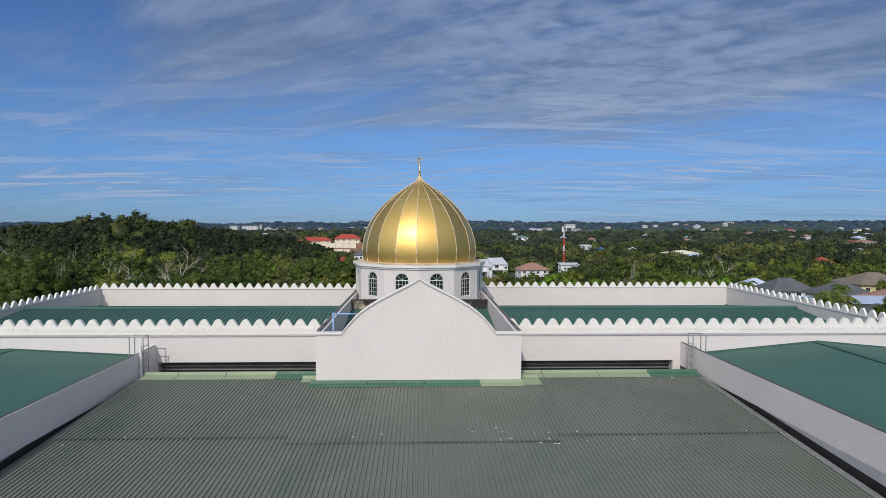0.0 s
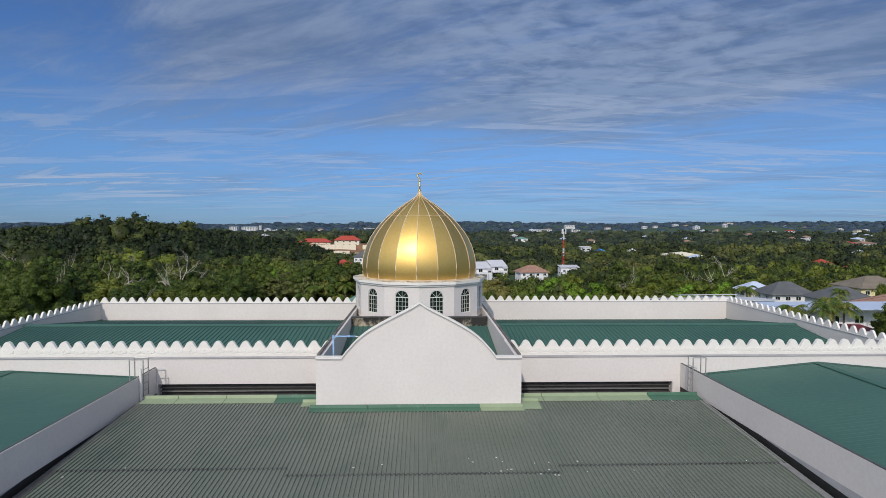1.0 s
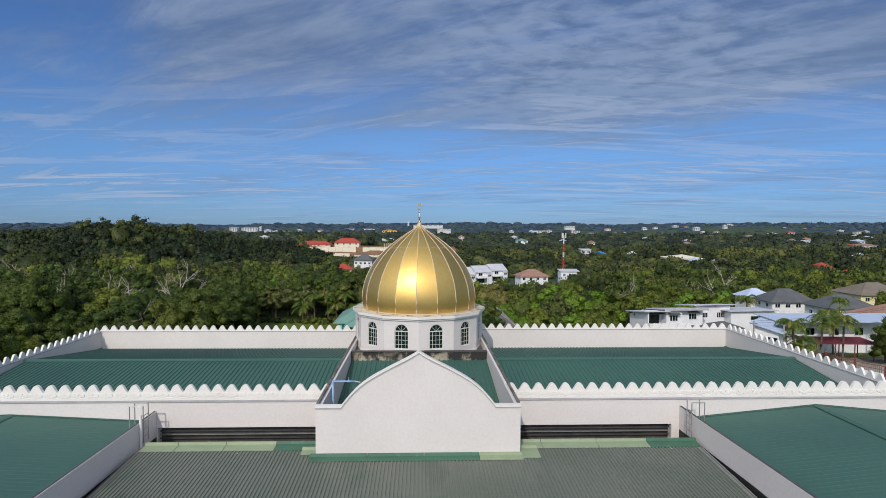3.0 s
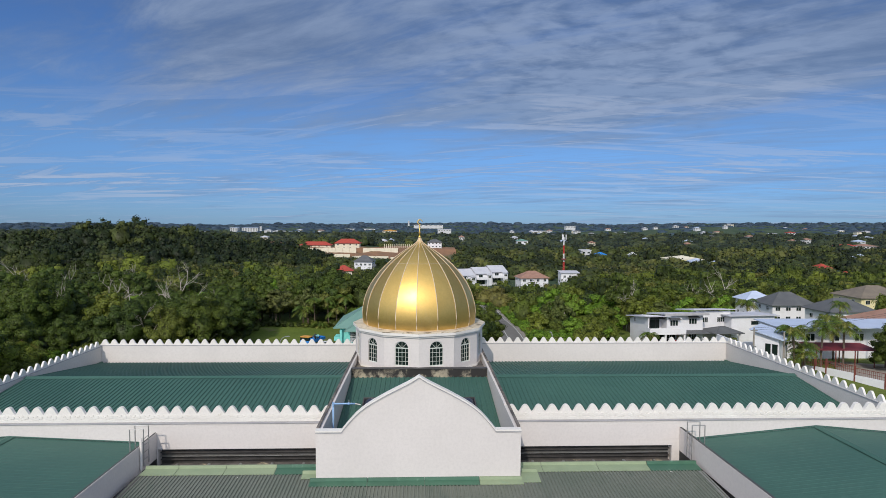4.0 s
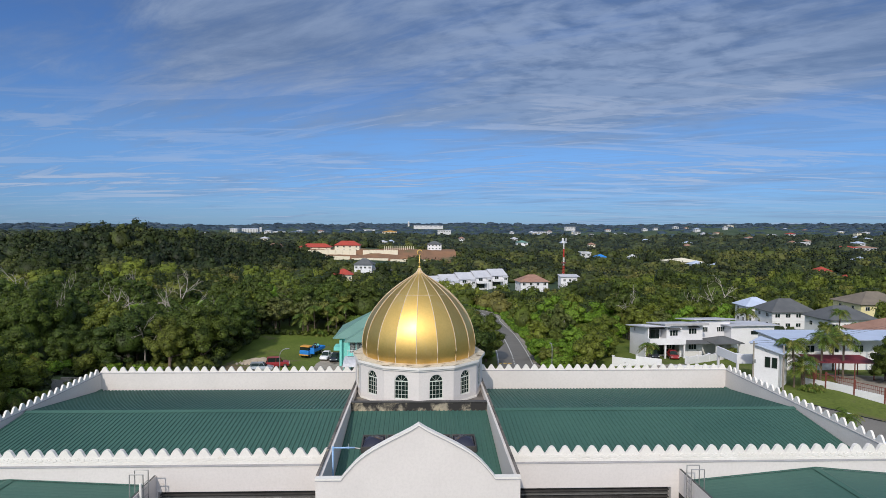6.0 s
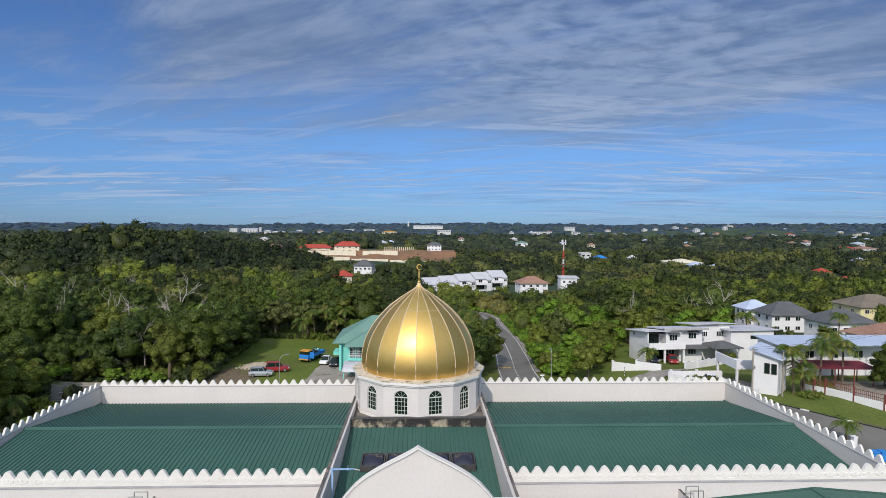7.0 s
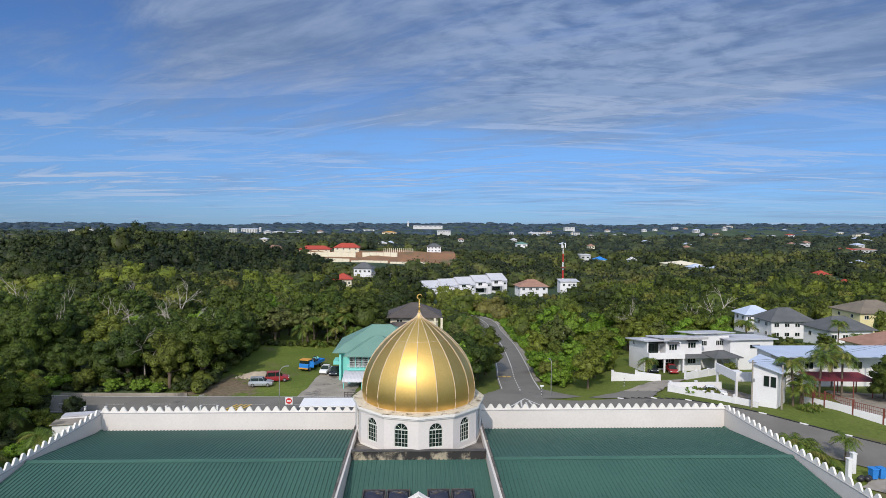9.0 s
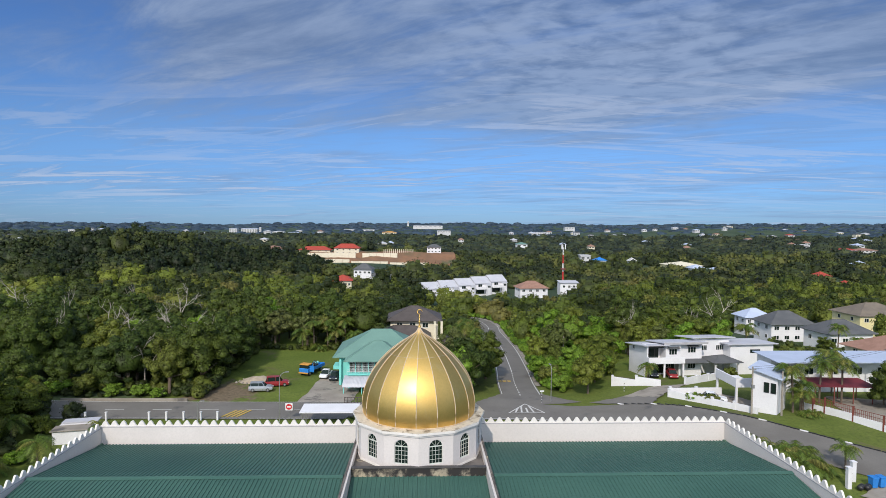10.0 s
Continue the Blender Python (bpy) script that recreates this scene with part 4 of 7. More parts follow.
def ground_mesh():
    xs = np.concatenate([-np.geomspace(160, 4200, 34)[::-1], np.arange(-155, 156, 5.0), np.geomspace(160, 4200, 34)])
    ys = np.concatenate([[-900, -400, -150, -60], np.arange(-20, 240, 5.0), np.geomspace(240, 4600, 60)])
    gx, gy = np.meshgrid(xs, ys)
    gz = height(gx, gy)
    n, m = len(ys), len(xs)
    verts = np.stack([gx.ravel(), gy.ravel(), gz.ravel()], 1)
    faces = [(j * m + i, j * m + i + 1, (j + 1) * m + i + 1, (j + 1) * m + i) for j in range(n - 1) for i in range(m - 1)]
    return raw_mesh("ground", verts, faces, GRASS, True)


ground = tagged(new("ground", ground_mesh()), "green grass and undergrowth running to low wooded hills", "ground", kind="structure")


def on(x, y):
    return float(height(x, y))


def spline(pts, step=2.0):
    """A smooth line through points of the plan."""
    p = [Vector((*q, 0)) for q in pts]
    p = [p[0] * 2 - p[1]] + p + [p[-1] * 2 - p[-2]]
    res = []
    for a, b, c, d in zip(p, p[1:], p[2:], p[3:]):
        n = max(2, int((c - b).length / step))
        for i in range(n):
            t = i / n
            res.append(0.5 * ((2 * b) + (c - a) * t + (2 * a - 5 * b + 4 * c - d) * t * t + (3 * b - a - 3 * c + d) * t ** 3))
    return res + [p[-2]]


def ribbon(name, line, o0, o1, lift, mat, parent=None, label=""):
    """A strip along a line between two sideways offsets (left is plus), draped over the ground."""
    bm = bmesh.new()
    rows = []
    for i, p in enumerate(line):
        d = (line[min(i + 1, len(line) - 1)] - line[max(i - 1, 0)]).normalized()
        side = Vector((-d.y, d.x, 0))
        row = []
        for k in range(5):
            q = p + side * (o0 + (o1 - o0) * k / 4)
            row.append(bm.verts.new((q.x, q.y, on(q.x, q.y) + lift)))
        rows.append(row)
    for r, q in zip(rows, rows[1:]):
        for k in range(4):
            bm.faces.new((r[k], r[k + 1], q[k + 1], q[k]))
    me = to_mesh(bm, name, mat)
    ob = new(name, me)
    if parent:
        ob.parent = parent
    if label:
        tagged(ob, label)
    return ob


CROSS = spline(((-150, 101), (-90, 98), (-56, 95), (-42, 94.6), (-20, 94.2), (0, 94), (17, 93.6), (27, 91), (33, 86.8), (38.5, 81.6), (44.5, 75.7), (51.3, 68.5), (58, 61.5), (77, 40)))
NORTH = spline(((16.5, 94.5), (18.1, 102), (19.1, 115), (21.2, 135), (23.4, 166), (24.3, 200), (25.4, 220), (22, 238), (8, 248)))
road = tagged(ribbon("road", CROSS, -4.3, 4.3, 0.10, ASPHALT), "grey asphalt road behind the mosque", "road", kind="structure")
lane = tagged(ribbon("road", NORTH, -3.7, 3.7, 0.13, ASPHALT), "grey winding asphalt road going downhill", "road", kind="structure")


def dashes(line, off, on_len, off_len, width, start, end, parent, mat=None):
    """Painted dashes along a line, each one a piece."""
    s, i = start, 0
    cum = [0.0]
    for a, b in zip(line, line[1:]):
        cum.append(cum[-1] + (b - a).length)

    def at(d):
        d = min(max(d, 0), cum[-1] - 1e-3)
        j = max(k for k in range(len(cum)) if cum[k] <= d)
        j = min(j, len(line) - 2)
        return line[j].lerp(line[j + 1], (d - cum[j]) / max(1e-6, cum[j + 1] - cum[j]))

    while s < min(end, cum[-1]):
        n = max(2, int(on_len / 1.5) + 1)
        seg = [at(s + (min(on_len, end - s)) * k / n) for k in range(n + 1)]
        ribbon("road_marking", seg, off - width / 2, off + width / 2, 0.16, mat or ROAD_PAINT, parent)
        s += on_len + off_len


dashes(CROSS, 0, 3.0, 4.5, 0.16, 40, 160, road)
dashes(CROSS, 4.0, 60, 0, 0.14, 30, 148, road)
dashes(CROSS, -4.0, 60, 0, 0.14, 30, 190, road)
dashes(NORTH, 0.2, 1.2, 1.0, 0.20, 9, 34, lane)
dashes(NORTH, 0.2, 20, 0, 0.18, 34, 150, lane)
dashes(NORTH, 3.4, 20, 0, 0.15, 10, 150, lane)
dashes(NORTH, -3.4, 20, 0, 0.18, 10, 150, lane)
for k in range(3):
    x = 16.2 + k * 0.95
    seg = [Vector((x, 116.4, 0)), Vector((x, 117.6, 0))]
    ribbon("road_marking", seg, -0.35, 0.35, 0.17, YELLOW_PAINT, lane)
for k in range(4):
    seg = [Vector((-30.6 + k * 0.75, 91.0, 0)), Vector((-29.2 + k * 0.75, 94.2, 0))]
    ribbon("road_marking", seg, -0.17, 0.17, 0.17, YELLOW_PAINT, road)
for k in range(4):
    seg = [Vector((15.5 + k * 1.0, 92.8, 0)), Vector((16.3 + k * 0.65, 95.2 + (k % 2) * 0.8, 0))]
    ribbon("road_marking", seg, -0.14, 0.14, 0.17, ROAD_PAINT, road)
for a, b in (((14.4, 92.5), (20.2, 92.5)), ((14.4, 92.5), (17.8, 97.4)), ((17.8, 97.4), (20.2, 92.5))):
    ribbon("road_marking", [Vector((*a, 0)), Vector((*b, 0))], -0.11, 0.11, 0.175, ROAD_PAINT, road)
drain = tagged(ribbon("drain", NORTH[8:], -4.7, -3.72, 0.12, CEMENT), "grey concrete drain along the winding lane", "drain", kind="structure")

# kerbs in alternating black and white
bm = bmesh.new()
block(bm, -0.5, 0.5, -0.07, 0.07, 0, 0.15)
kerb_white = to_mesh(bm, "kerb", HOUSE_WHITE, bevel=0.02)
bm = bmesh.new()
block(bm, -0.5, 0.5, -0.07, 0.07, 0, 0.15)
kerb_black = to_mesh(bm, "kerb", BLACK_PAINT, bevel=0.02)


def kerbs(line, off, start, end, name):
    run = tagged(new(name), "black and white painted concrete kerb along the road", "kerb", kind="structure")
    d, i, acc = 0.0, 0, 0.0
    for a, b in zip(line, line[1:]):
        seg = b - a
        t = (1.0 - acc) if acc else 0.0
        while t < seg.length:
            if start < d + t < end:
                u = seg.normalized()
                p = a + u * t + Vector((-u.y, u.x, 0)) * off
                child("kerb", kerb_white if i % 5 == 0 else kerb_black, run, pose(p.x, p.y, on(p.x, p.y) + 0.04, 0, 0, math.degrees(math.atan2(u.y, u.x))))
                i += 1
            t += 1.0
        d += seg.length
        acc = (acc + seg.length) % 1.0


kerbs(CROSS, 4.5, 180, 232, "kerb_east")


def patch(name, corners, lift, mat, label, n=10):
    """A paved patch draped over the ground between four corners."""
    a, b, c, d = (Vector((*q, 0)) for q in corners)
    verts, faces = [], []
    for j in range(n + 1):
        for i in range(n + 1):
            p = a.lerp(b, i / n).lerp(d.lerp(c, i / n), j / n)
            w = 0.25 if i in (0, n) or j in (0, n) else 0
            x, y = p.x + random.uniform(-w, w), p.y + random.uniform(-w, w)
            verts.append((x, y, on(x, y) + lift))
    faces = [(j * (n + 1) + i, j * (n + 1) + i + 1, (j + 1) * (n + 1) + i + 1, (j + 1) * (n + 1) + i) for j in range(n) for i in range(n)]
    return tagged(new(name, raw_mesh(name, verts, faces, mat)), label, "pavement", kind="structure")


patch("road_mouth", ((9.0, 97.6), (27.5, 97.6), (21.7, 105.0), (14.6, 105.0)), 0.115, ASPHALT, "grey asphalt mouth of the winding lane")
patch("pavement_drive", ((-20.5, 97), (-11.5, 97), (-10.5, 112), (-18.5, 119)), 0.09, CEMENT, "cracked grey concrete forecourt")
patch("road_apron", ((28.6, 96.6), (36.3, 89.6), (38.9, 92.4), (34.3, 96.4)), 0.13, ASPHALT, "dark asphalt apron in front of the driveway")
patch("pavement_house", ((34.3, 96.2), (38.8, 92.3), (47.4, 101.6), (42.4, 100.4)), 0.14, CEMENT, "grey concrete driveway")
patch("pavement_yard", ((41.0, 92.2), (48.2, 83.2), (52.5, 88.0), (49.4, 93.6)), 0.15, CEMENT, "pale concrete car yard")
patch("pavement_fenced", ((60, 78), (75, 66), (84, 84), (66, 92)), 0.10, CEMENT, "bare concrete yard behind a fence")
patch("pavement_gate", ((46.5, 58.8), (60, 46), (64, 55), (53, 63)), 0.14, CEMENT, "paved forecourt by the gate", 6)

# ---- trees ----
def cards(rng, centres, normals, size):
    """Leaf cards: small bent quads at points, facing roughly along normals. Returns verts and faces."""
    n = len(centres)
    d = normals + rng.normal(0, 0.42, (n, 3))
    d /= np.linalg.norm(d, axis=1)[:, None] + 1e-9
    u = np.cross(d, rng.normal(0, 1, (n, 3)))
    u /= np.linalg.norm(u, axis=1)[:, None] + 1e-9
    v = np.cross(d, u)
    s = (size * rng.uniform(0.55, 1.25, n))[:, None]
    r = rng.uniform(0.6, 1.0, (n, 4, 1))
    quad = np.stack([centres - u * s * r[:, 0], centres - v * s * 0.62 * r[:, 1] - d * s * 0.18, centres + u * s * r[:, 2],
                     centres + v * s * 0.62 * r[:, 3] - d * s * 0.18], 1)
    return quad.reshape(-1, 3)


def lobes_points(rng, lobes, n, under=0.35):
    """Points and outward normals spread over a heap of ellipsoid lobes (x, y, z, r, squash), mostly on their upper sides."""
    area = np.array([l[3] ** 2 for l in lobes])
    pick = rng.choice(len(lobes), n, p=area / area.sum())
    L = np.array(lobes)[pick]
    d = rng.normal(0, 1, (n, 3))
    d /= np.linalg.norm(d, axis=1)[:, None]
    d[:, 2] = np.where(d[:, 2] < -under, -d[:, 2], d[:, 2])
    rad = L[:, 3] * rng.uniform(0.80, 1.08, n) * (1 + 0.12 * np.sin(7 * d[:, 0] + 5 * d[:, 1] + pick))
    p = L[:, :3] + d * rad[:, None] * np.stack([np.ones(n), np.ones(n), L[:, 4]], 1)
    return p, d


def quad_mesh(name, pts, mat, nrm=None):
    me = bpy.data.meshes.new(name)
    n = len(pts) // 4
    me.vertices.add(len(pts))
    me.vertices.foreach_set("co", np.ascontiguousarray(pts, dtype=np.float32).ravel())
    me.loops.add(4 * n)
    me.loops.foreach_set("vertex_index", np.arange(4 * n, dtype=np.int32))
    me.polygons.add(n)
    me.polygons.foreach_set("loop_start", np.arange(0, 4 * n, 4, dtype=np.int32))
    me.update(calc_edges=True)
    me.materials.append(mat)
    if nrm is not None:
        # leaf cards take the roundness of the bough that they sit on
        me.polygons.foreach_set("use_smooth", [True] * n)
        me.normals_split_custom_set_from_vertices(nrm.tolist())
    return me


def bough(rng, d, p, mid, radii):
    """Normals between those of the bough and of the whole crown round mid."""
    c = (p - np.array(mid)) / np.array(radii)
    c /= np.linalg.norm(c, axis=1)[:, None] + 1e-9
    n = 0.55 * d + 0.60 * c + rng.normal(0, 0.42, d.shape) + np.array([0, 0, 0.18])
    return np.repeat(n / (np.linalg.norm(n, axis=1)[:, None] + 1e-9), 4, axis=0)


def ball(n):
    """The quads of a cube blown up to a ball, each side cut n by n."""
    out = []
    g = np.linspace(-1, 1, n + 1)
    for ax in range(3):
        for s in (-1, 1):
            for i in range(n):
                for j in range(n):
                    for a, b in ((i, j), (i + 1, j), (i + 1, j + 1), (i, j + 1))[::s]:
                        v = [0, 0, 0]
                        v[ax], v[(ax + 1) % 3], v[(ax + 2) % 3] = s, g[a], g[b]
                        out.append(v)
    out = np.array(out, float)
    return out / np.linalg.norm(out, axis=1)[:, None]


BALL, BALL_SMALL = ball(2), ball(1)


def cores(lobes, shape, k):
    """Dense leaf masses inside the lobes, that no light comes through."""
    p = [np.array(l[:3]) + shape * (l[3] * k) * np.array([1, 1, l[4]]) for l in lobes]
    up = shape + np.array([0, 0, 0.45])
    return np.concatenate(p), np.concatenate([up / np.linalg.norm(up, axis=1)[:, None]] * len(lobes))


def make_tree(seed, h, spread, mat, count, leaf, label, squash=0.8):
    """One tree: tapered trunk with limbs, and a crown of leaf cards in uneven lobes. It is kept as the model for its kind."""
    rng = np.random.RandomState(seed)
    tree = thing("tree", label, "tree")
    bm = bmesh.new()
    tube(bm, (0, 0, -0.3), (0.1, 0.05, h * 0.45), 0.03 * h, 0.018 * h, 7)
    mid, tall = h * 0.54, h * 0.45
    lobes = [(0.0, 0.0, mid, spread * 0.68, tall * 0.74 / (spread * 0.68))]
    for i in range(26):
        a, e, w = rng.uniform(0, 6.28), rng.uniform(-0.75, 1.0), rng.uniform(0.60, 0.98)
        c = math.sqrt(1 - e * e)
        x, y, z = spread * w * c * math.cos(a), spread * w * c * math.sin(a), mid + tall * w * e
        lobes.append((x, y, z, spread * rng.uniform(0.16, 0.36), squash * rng.uniform(0.75, 1.1)))
        if i < 9:
            tube(bm, (0.08, 0.04, min(h * rng.uniform(0.15, 0.40), z - 0.3)), (x * 0.85, y * 0.85, z - 0.2), 0.011 * h, 0.004 * h, 5)
    child("trunk", to_mesh(bm, "trunk", BARK), tree)
    p, d = lobes_points(rng, lobes, count)
    core, core_n = cores(lobes, BALL, 0.80)
    pts = np.concatenate([core, cards(rng, p, d, leaf)])
    child("crown", quad_mesh("crown", pts, mat, np.concatenate([core_n, bough(rng, d, p, (0, 0, mid), (spread, spread, tall))])), tree)
    return tree


MODELS = [make_tree(11, 9.5, 4.2, LEAF_MID, 3900, 0.255, "leafy mid-green broadleaf tree of middling height"),
          make_tree(12, 11.5, 4.6, LEAF_DEEP, 4100, 0.255, "tall dark green broadleaf tree"),
          make_tree(13, 8.0, 4.0, LEAF_BRIGHT, 4000, 0.245, "bright green bushy broadleaf tree"),
          make_tree(14, 10.0, 4.0, LEAF_OLIVE, 3800, 0.24, "dull olive broadleaf tree with thin leaves"),
          make_tree(15, 12.5, 4.4, LEAF_MID, 4100, 0.26, "tall leafy green tree with an upright crown", 1.05),
          make_tree(16, 4.2, 3.0, LEAF_BRIGHT, 2800, 0.21, "low bright green bush in the undergrowth", 0.75),
          make_tree(17, 5.0, 3.2, LEAF_MID, 2900, 0.21, "dense green shrub in the undergrowth", 0.8),
          make_tree(18, 9.0, 4.6, LEAF_DEEP, 4500, 0.25, "round dark green shade tree", 0.75),
          make_tree(19, 9.5, 3.9, LEAF_MID, 1600, 0.345, "mid-green broadleaf tree in the wood"),
          make_tree(20, 11.5, 4.0, LEAF_DEEP, 1600, 0.345, "tall dark green tree in the wood", 1.0),
          make_tree(31, 8.5, 3.8, LEAF_BRIGHT, 1600, 0.345, "bright green tree in the wood"),
          make_tree(32, 9.5, 3.7, LEAF_OLIVE, 1500, 0.345, "dull olive tree in the wood")]


def far_from(line, x, y, d):
    return all((p.x - x) ** 2 + (p.y - y) ** 2 > d * d for p in line[::2])


# buildings far off: x, y, foot, top, width
FAR_WHITE = ((-1037, 1800, -18, 1.5, 26), (-995, 1800, -21, -5, 32), (-760, 1500, -13, -4, 42), (-546, 1500, -6, 1.6, 22), (-593, 1800, -14, -4, 24), (-543, 1900, -14, 7, 64), (-509, 1900, -5, 11, 8),
             (-455, 1900, -13, -1, 55), (-360, 1700, -8, -0.6, 40), (-237, 2300, -11, 0.6, 150), (33, 2600, 7, 16.2, 165), (-66, 3200, 15, 37, 11), (394, 1900, -10, 1.3, 62), (638, 2500, 5, 14.8, 53),
             (908, 1900, -6, 2.6, 47), (767, 1700, -12, -5.4, 65), (652, 977, -8, -1.9, 21))
FAR_PALE = ((-594, 1900, -16, 7, 30), (-896, 1400, -10, -4.4, 58), (205, 560, -6, -1.5, 8), (1046, 2000, -11, -5.4, 57), (807, 2000, -2, 4.2, 31), (1103, 1900, -8, -2.6, 18), (386, 500, -2, 0.4, 11), (60, 1500, 1, 9.5, 43), (170, 600, -7, -1.7, 13))
FAR_RED = ((-204, 640, -6, 1.7, 28), (-155, 620, -4, 5.3, 30), (636, 850, -7, -2.2, 29), (665, 850, -9, -2.4, 33), (296, 420, -9, -2.9, 12), (270, 360, -8, -3.7, 9), (415, 900, -9, -2.1, 14), (964, 1500, 2, 8.1, 23))
FAR_OTHER = ((-79, 1500, -2, 7.6, 46), (240, 520, -9, -3.0, 35), (259, 500, -12, -4.8, 11), (183, 590, -7, -3.0, 14), (156, 900, -3, 1.7, 21), (264, 900, -5, -0.9, 12), (243, 505, -12, -4.1, 15))


def is_open(x, y, r=3.5):
    """Whether a tree may stand here: off the roads, the lawns, the yards and the houses."""
    if abs(x) < 46 and y < 101:
        return False
    if -37.5 < x < -6 and 95 < y < 137:
        return False
    if not (far_from(CROSS, x, y, 5 + r) and far_from(NORTH, x, y, 4.2 + r * 0.45)):
        return False
    for x0, x1, y0, y1 in ((34, 90, 60, 126), (76, 128, 96, 190), (128, 165, 176, 204), (-14, 16, 126, 184), (-2, 24, 290, 345), (24, 62, 276, 345),
                           (50, 92, 285, 335), (-60, -40, 362, 398), (-60, -12, 440, 505), (-106, 30, 505, 612), (-75, 30, 470, 505), (-47, -33, 284, 322), (-46, -14, 358, 392), (24, 35, 95, 106), (-20, -4, 98, 124)):
        if x0 - r < x < x1 + r and y0 - r < y < y1 + r:
            return False
    return not any(abs(x - b[0]) < b[4] / 2 + r + 1 and b[1] - 8 - max(0.025 * b[1], min(60, 0.1 * b[1])) < y < b[1] + 25 for b in FAR_WHITE + FAR_PALE + FAR_RED + FAR_OTHER)


rng = np.random.RandomState(5)
used = [False] * len(MODELS)


def plant(kind, x, y, size=1.0, sink=0.2):
    m = pose(x, y, on(x, y) - sink, 0, 0, rng.uniform(0, 360)) @ Matrix.Diagonal((size * rng.uniform(0.9, 1.12), size * rng.uniform(0.9, 1.12), size * rng.uniform(0.88, 1.15), 1))
    if not used[kind]:
        used[kind] = True
        MODELS[kind].matrix_basis = m
        return MODELS[kind]
    ob = copy_thing(MODELS[kind], Matrix.Identity(4))
    ob.matrix_basis = m
    return ob


# single trees that stand apart
for kind, x, y, s in ((7, 8.6, 107.5, 1.05), (7, 11.0, 114, 0.85), (0, 30.1, 102.7, 0.82), (2, 33.5, 110, 0.8), (5, 26.5, 107, 0.8), (6, 25.8, 113, 0.9),
                      (5, 29.5, 116, 1.0), (2, 33, 120, 0.9), (5, 25.8, 122, 1.1), (6, 36, 115, 1.0), (0, 37.5, 120.5, 0.8), (6, 30, 125, 1.2),
                      (1, -13.5, 143, 1.15), (1, -19.5, 145, 1.1), (4, -17, 150, 1.05), (1, -24, 153, 1.0), (6, 11.0, 131, 0.8), (6, 12.5, 140, 0.9), (5, 62, 101.5, 0.5),
                      (6, 58.6, 107.5, 0.45), (0, 99, 139, 0.5), (1, 69.5, 82.5, 0.6), (7, 71.0, 86, 0.62), (0, 76, 80, 0.7), (5, 43.0, 89.8, 0.35), (6, 45.0, 87.8, 0.35), (6, 44.0, 88.9, 0.3),
                      (4, -44, 104, 0.8), (1, -43.5, 112, 0.8), (7, -42, 119, 0.85), (1, -43.5, 127, 0.9), (7, -41.5, 134, 0.9), (4, -43, 142, 0.9), (5, -48, 102.0, 0.6),
                      (5, -53, 102.5, 0.6), (6, -58, 103, 0.7), (5, -45, 101.5, 0.45), (5, -63, 103.5, 0.7), (7, -62, 86, 0.7), (0, -57, 76, 0.7), (6, -53.5, 84, 0.6), (5, -50, 74, 0.5),
                      (1, -63, 93, 0.85), (4, -69, 91, 0.85), (0, -58.5, 88, 0.75), (7, -73, 96, 1.0), (1, -66, 84, 0.8), (3, -61, 79, 0.8)):
    plant(kind, x, y, s)

# undergrowth along the lane, and the wood around the houses: single trees nearby, one mass of crowns behind
UNDER, LEFT, BEHIND, stands = [], [], [], []
for i, p in enumerate(NORTH[7:75]):
    q = NORTH[8 + i] - p
    side = Vector((q.y, -q.x, 0)).normalized()
    for off in (5.4, 7.2, 9.2) if i % 2 else (6.2, 8.3):
        UNDER.append((p.x + side.x * off + rng.uniform(-0.8, 0.8), p.y + side.y * off, rng.uniform(0.3, 0.55)))
    if p.y > 122:
        UNDER.append((p.x - side.x * rng.uniform(5.4, 7.5), p.y, rng.uniform(0.28, 0.5)))
for x in np.arange(-82, -39, 2.1):
    LEFT.append((x, 102.4 + rng.uniform(-0.6, 0.8), rng.uniform(0.26, 0.4)))
    LEFT.append((x - 1, 105.2 + rng.uniform(-0.6, 0.8), rng.uniform(0.4, 0.6)))
for gx in np.arange(66, 106, 3.4):
    for gy in np.arange(124, 160, 4.2):
        if not (gx > 98 and gy > 138):
            LEFT.append((gx + rng.uniform(-1.2, 1.2), gy + rng.uniform(-1.4, 1.4), rng.uniform(0.25, 0.5)))
for x in np.arange(-37, -7, 1.7):
    LEFT.append((x, 138.5 + rng.uniform(-0.9, 0.9), rng.uniform(0.30, 0.5)))
for y in np.arange(101, 138, 1.9):
    LEFT.append((-38.2 + rng.uniform(-0.8, 0.8), y, rng.uniform(0.34, 0.6)))
for x, y in ((-54, 77), (-56.5, 81), (-53, 72.5), (-54.5, 85.5), (-58, 74), (-51, 69), (-57, 89), (-60, 94), (-53, 90.5), (-49.6, 86.5)):
    LEFT.append((x, y, rng.uniform(0.38, 0.6)))
for gy in np.arange(58, 178, 6.1):
    for gx in np.arange(-150, 170, 6.1):
        x, y = gx + rng.uniform(-2.2, 2.2), gy + rng.uniform(-2.2, 2.2)
        if abs(x - 0.04 * y) < 0.86 * y + 6 and is_open(x, y) and not (x > 0 and y < 100) and not (x > -57 and y < 101):
            stands.append((x, y))
stands.sort(key=lambda s: s[1] + 0.12 * abs(s[0]))
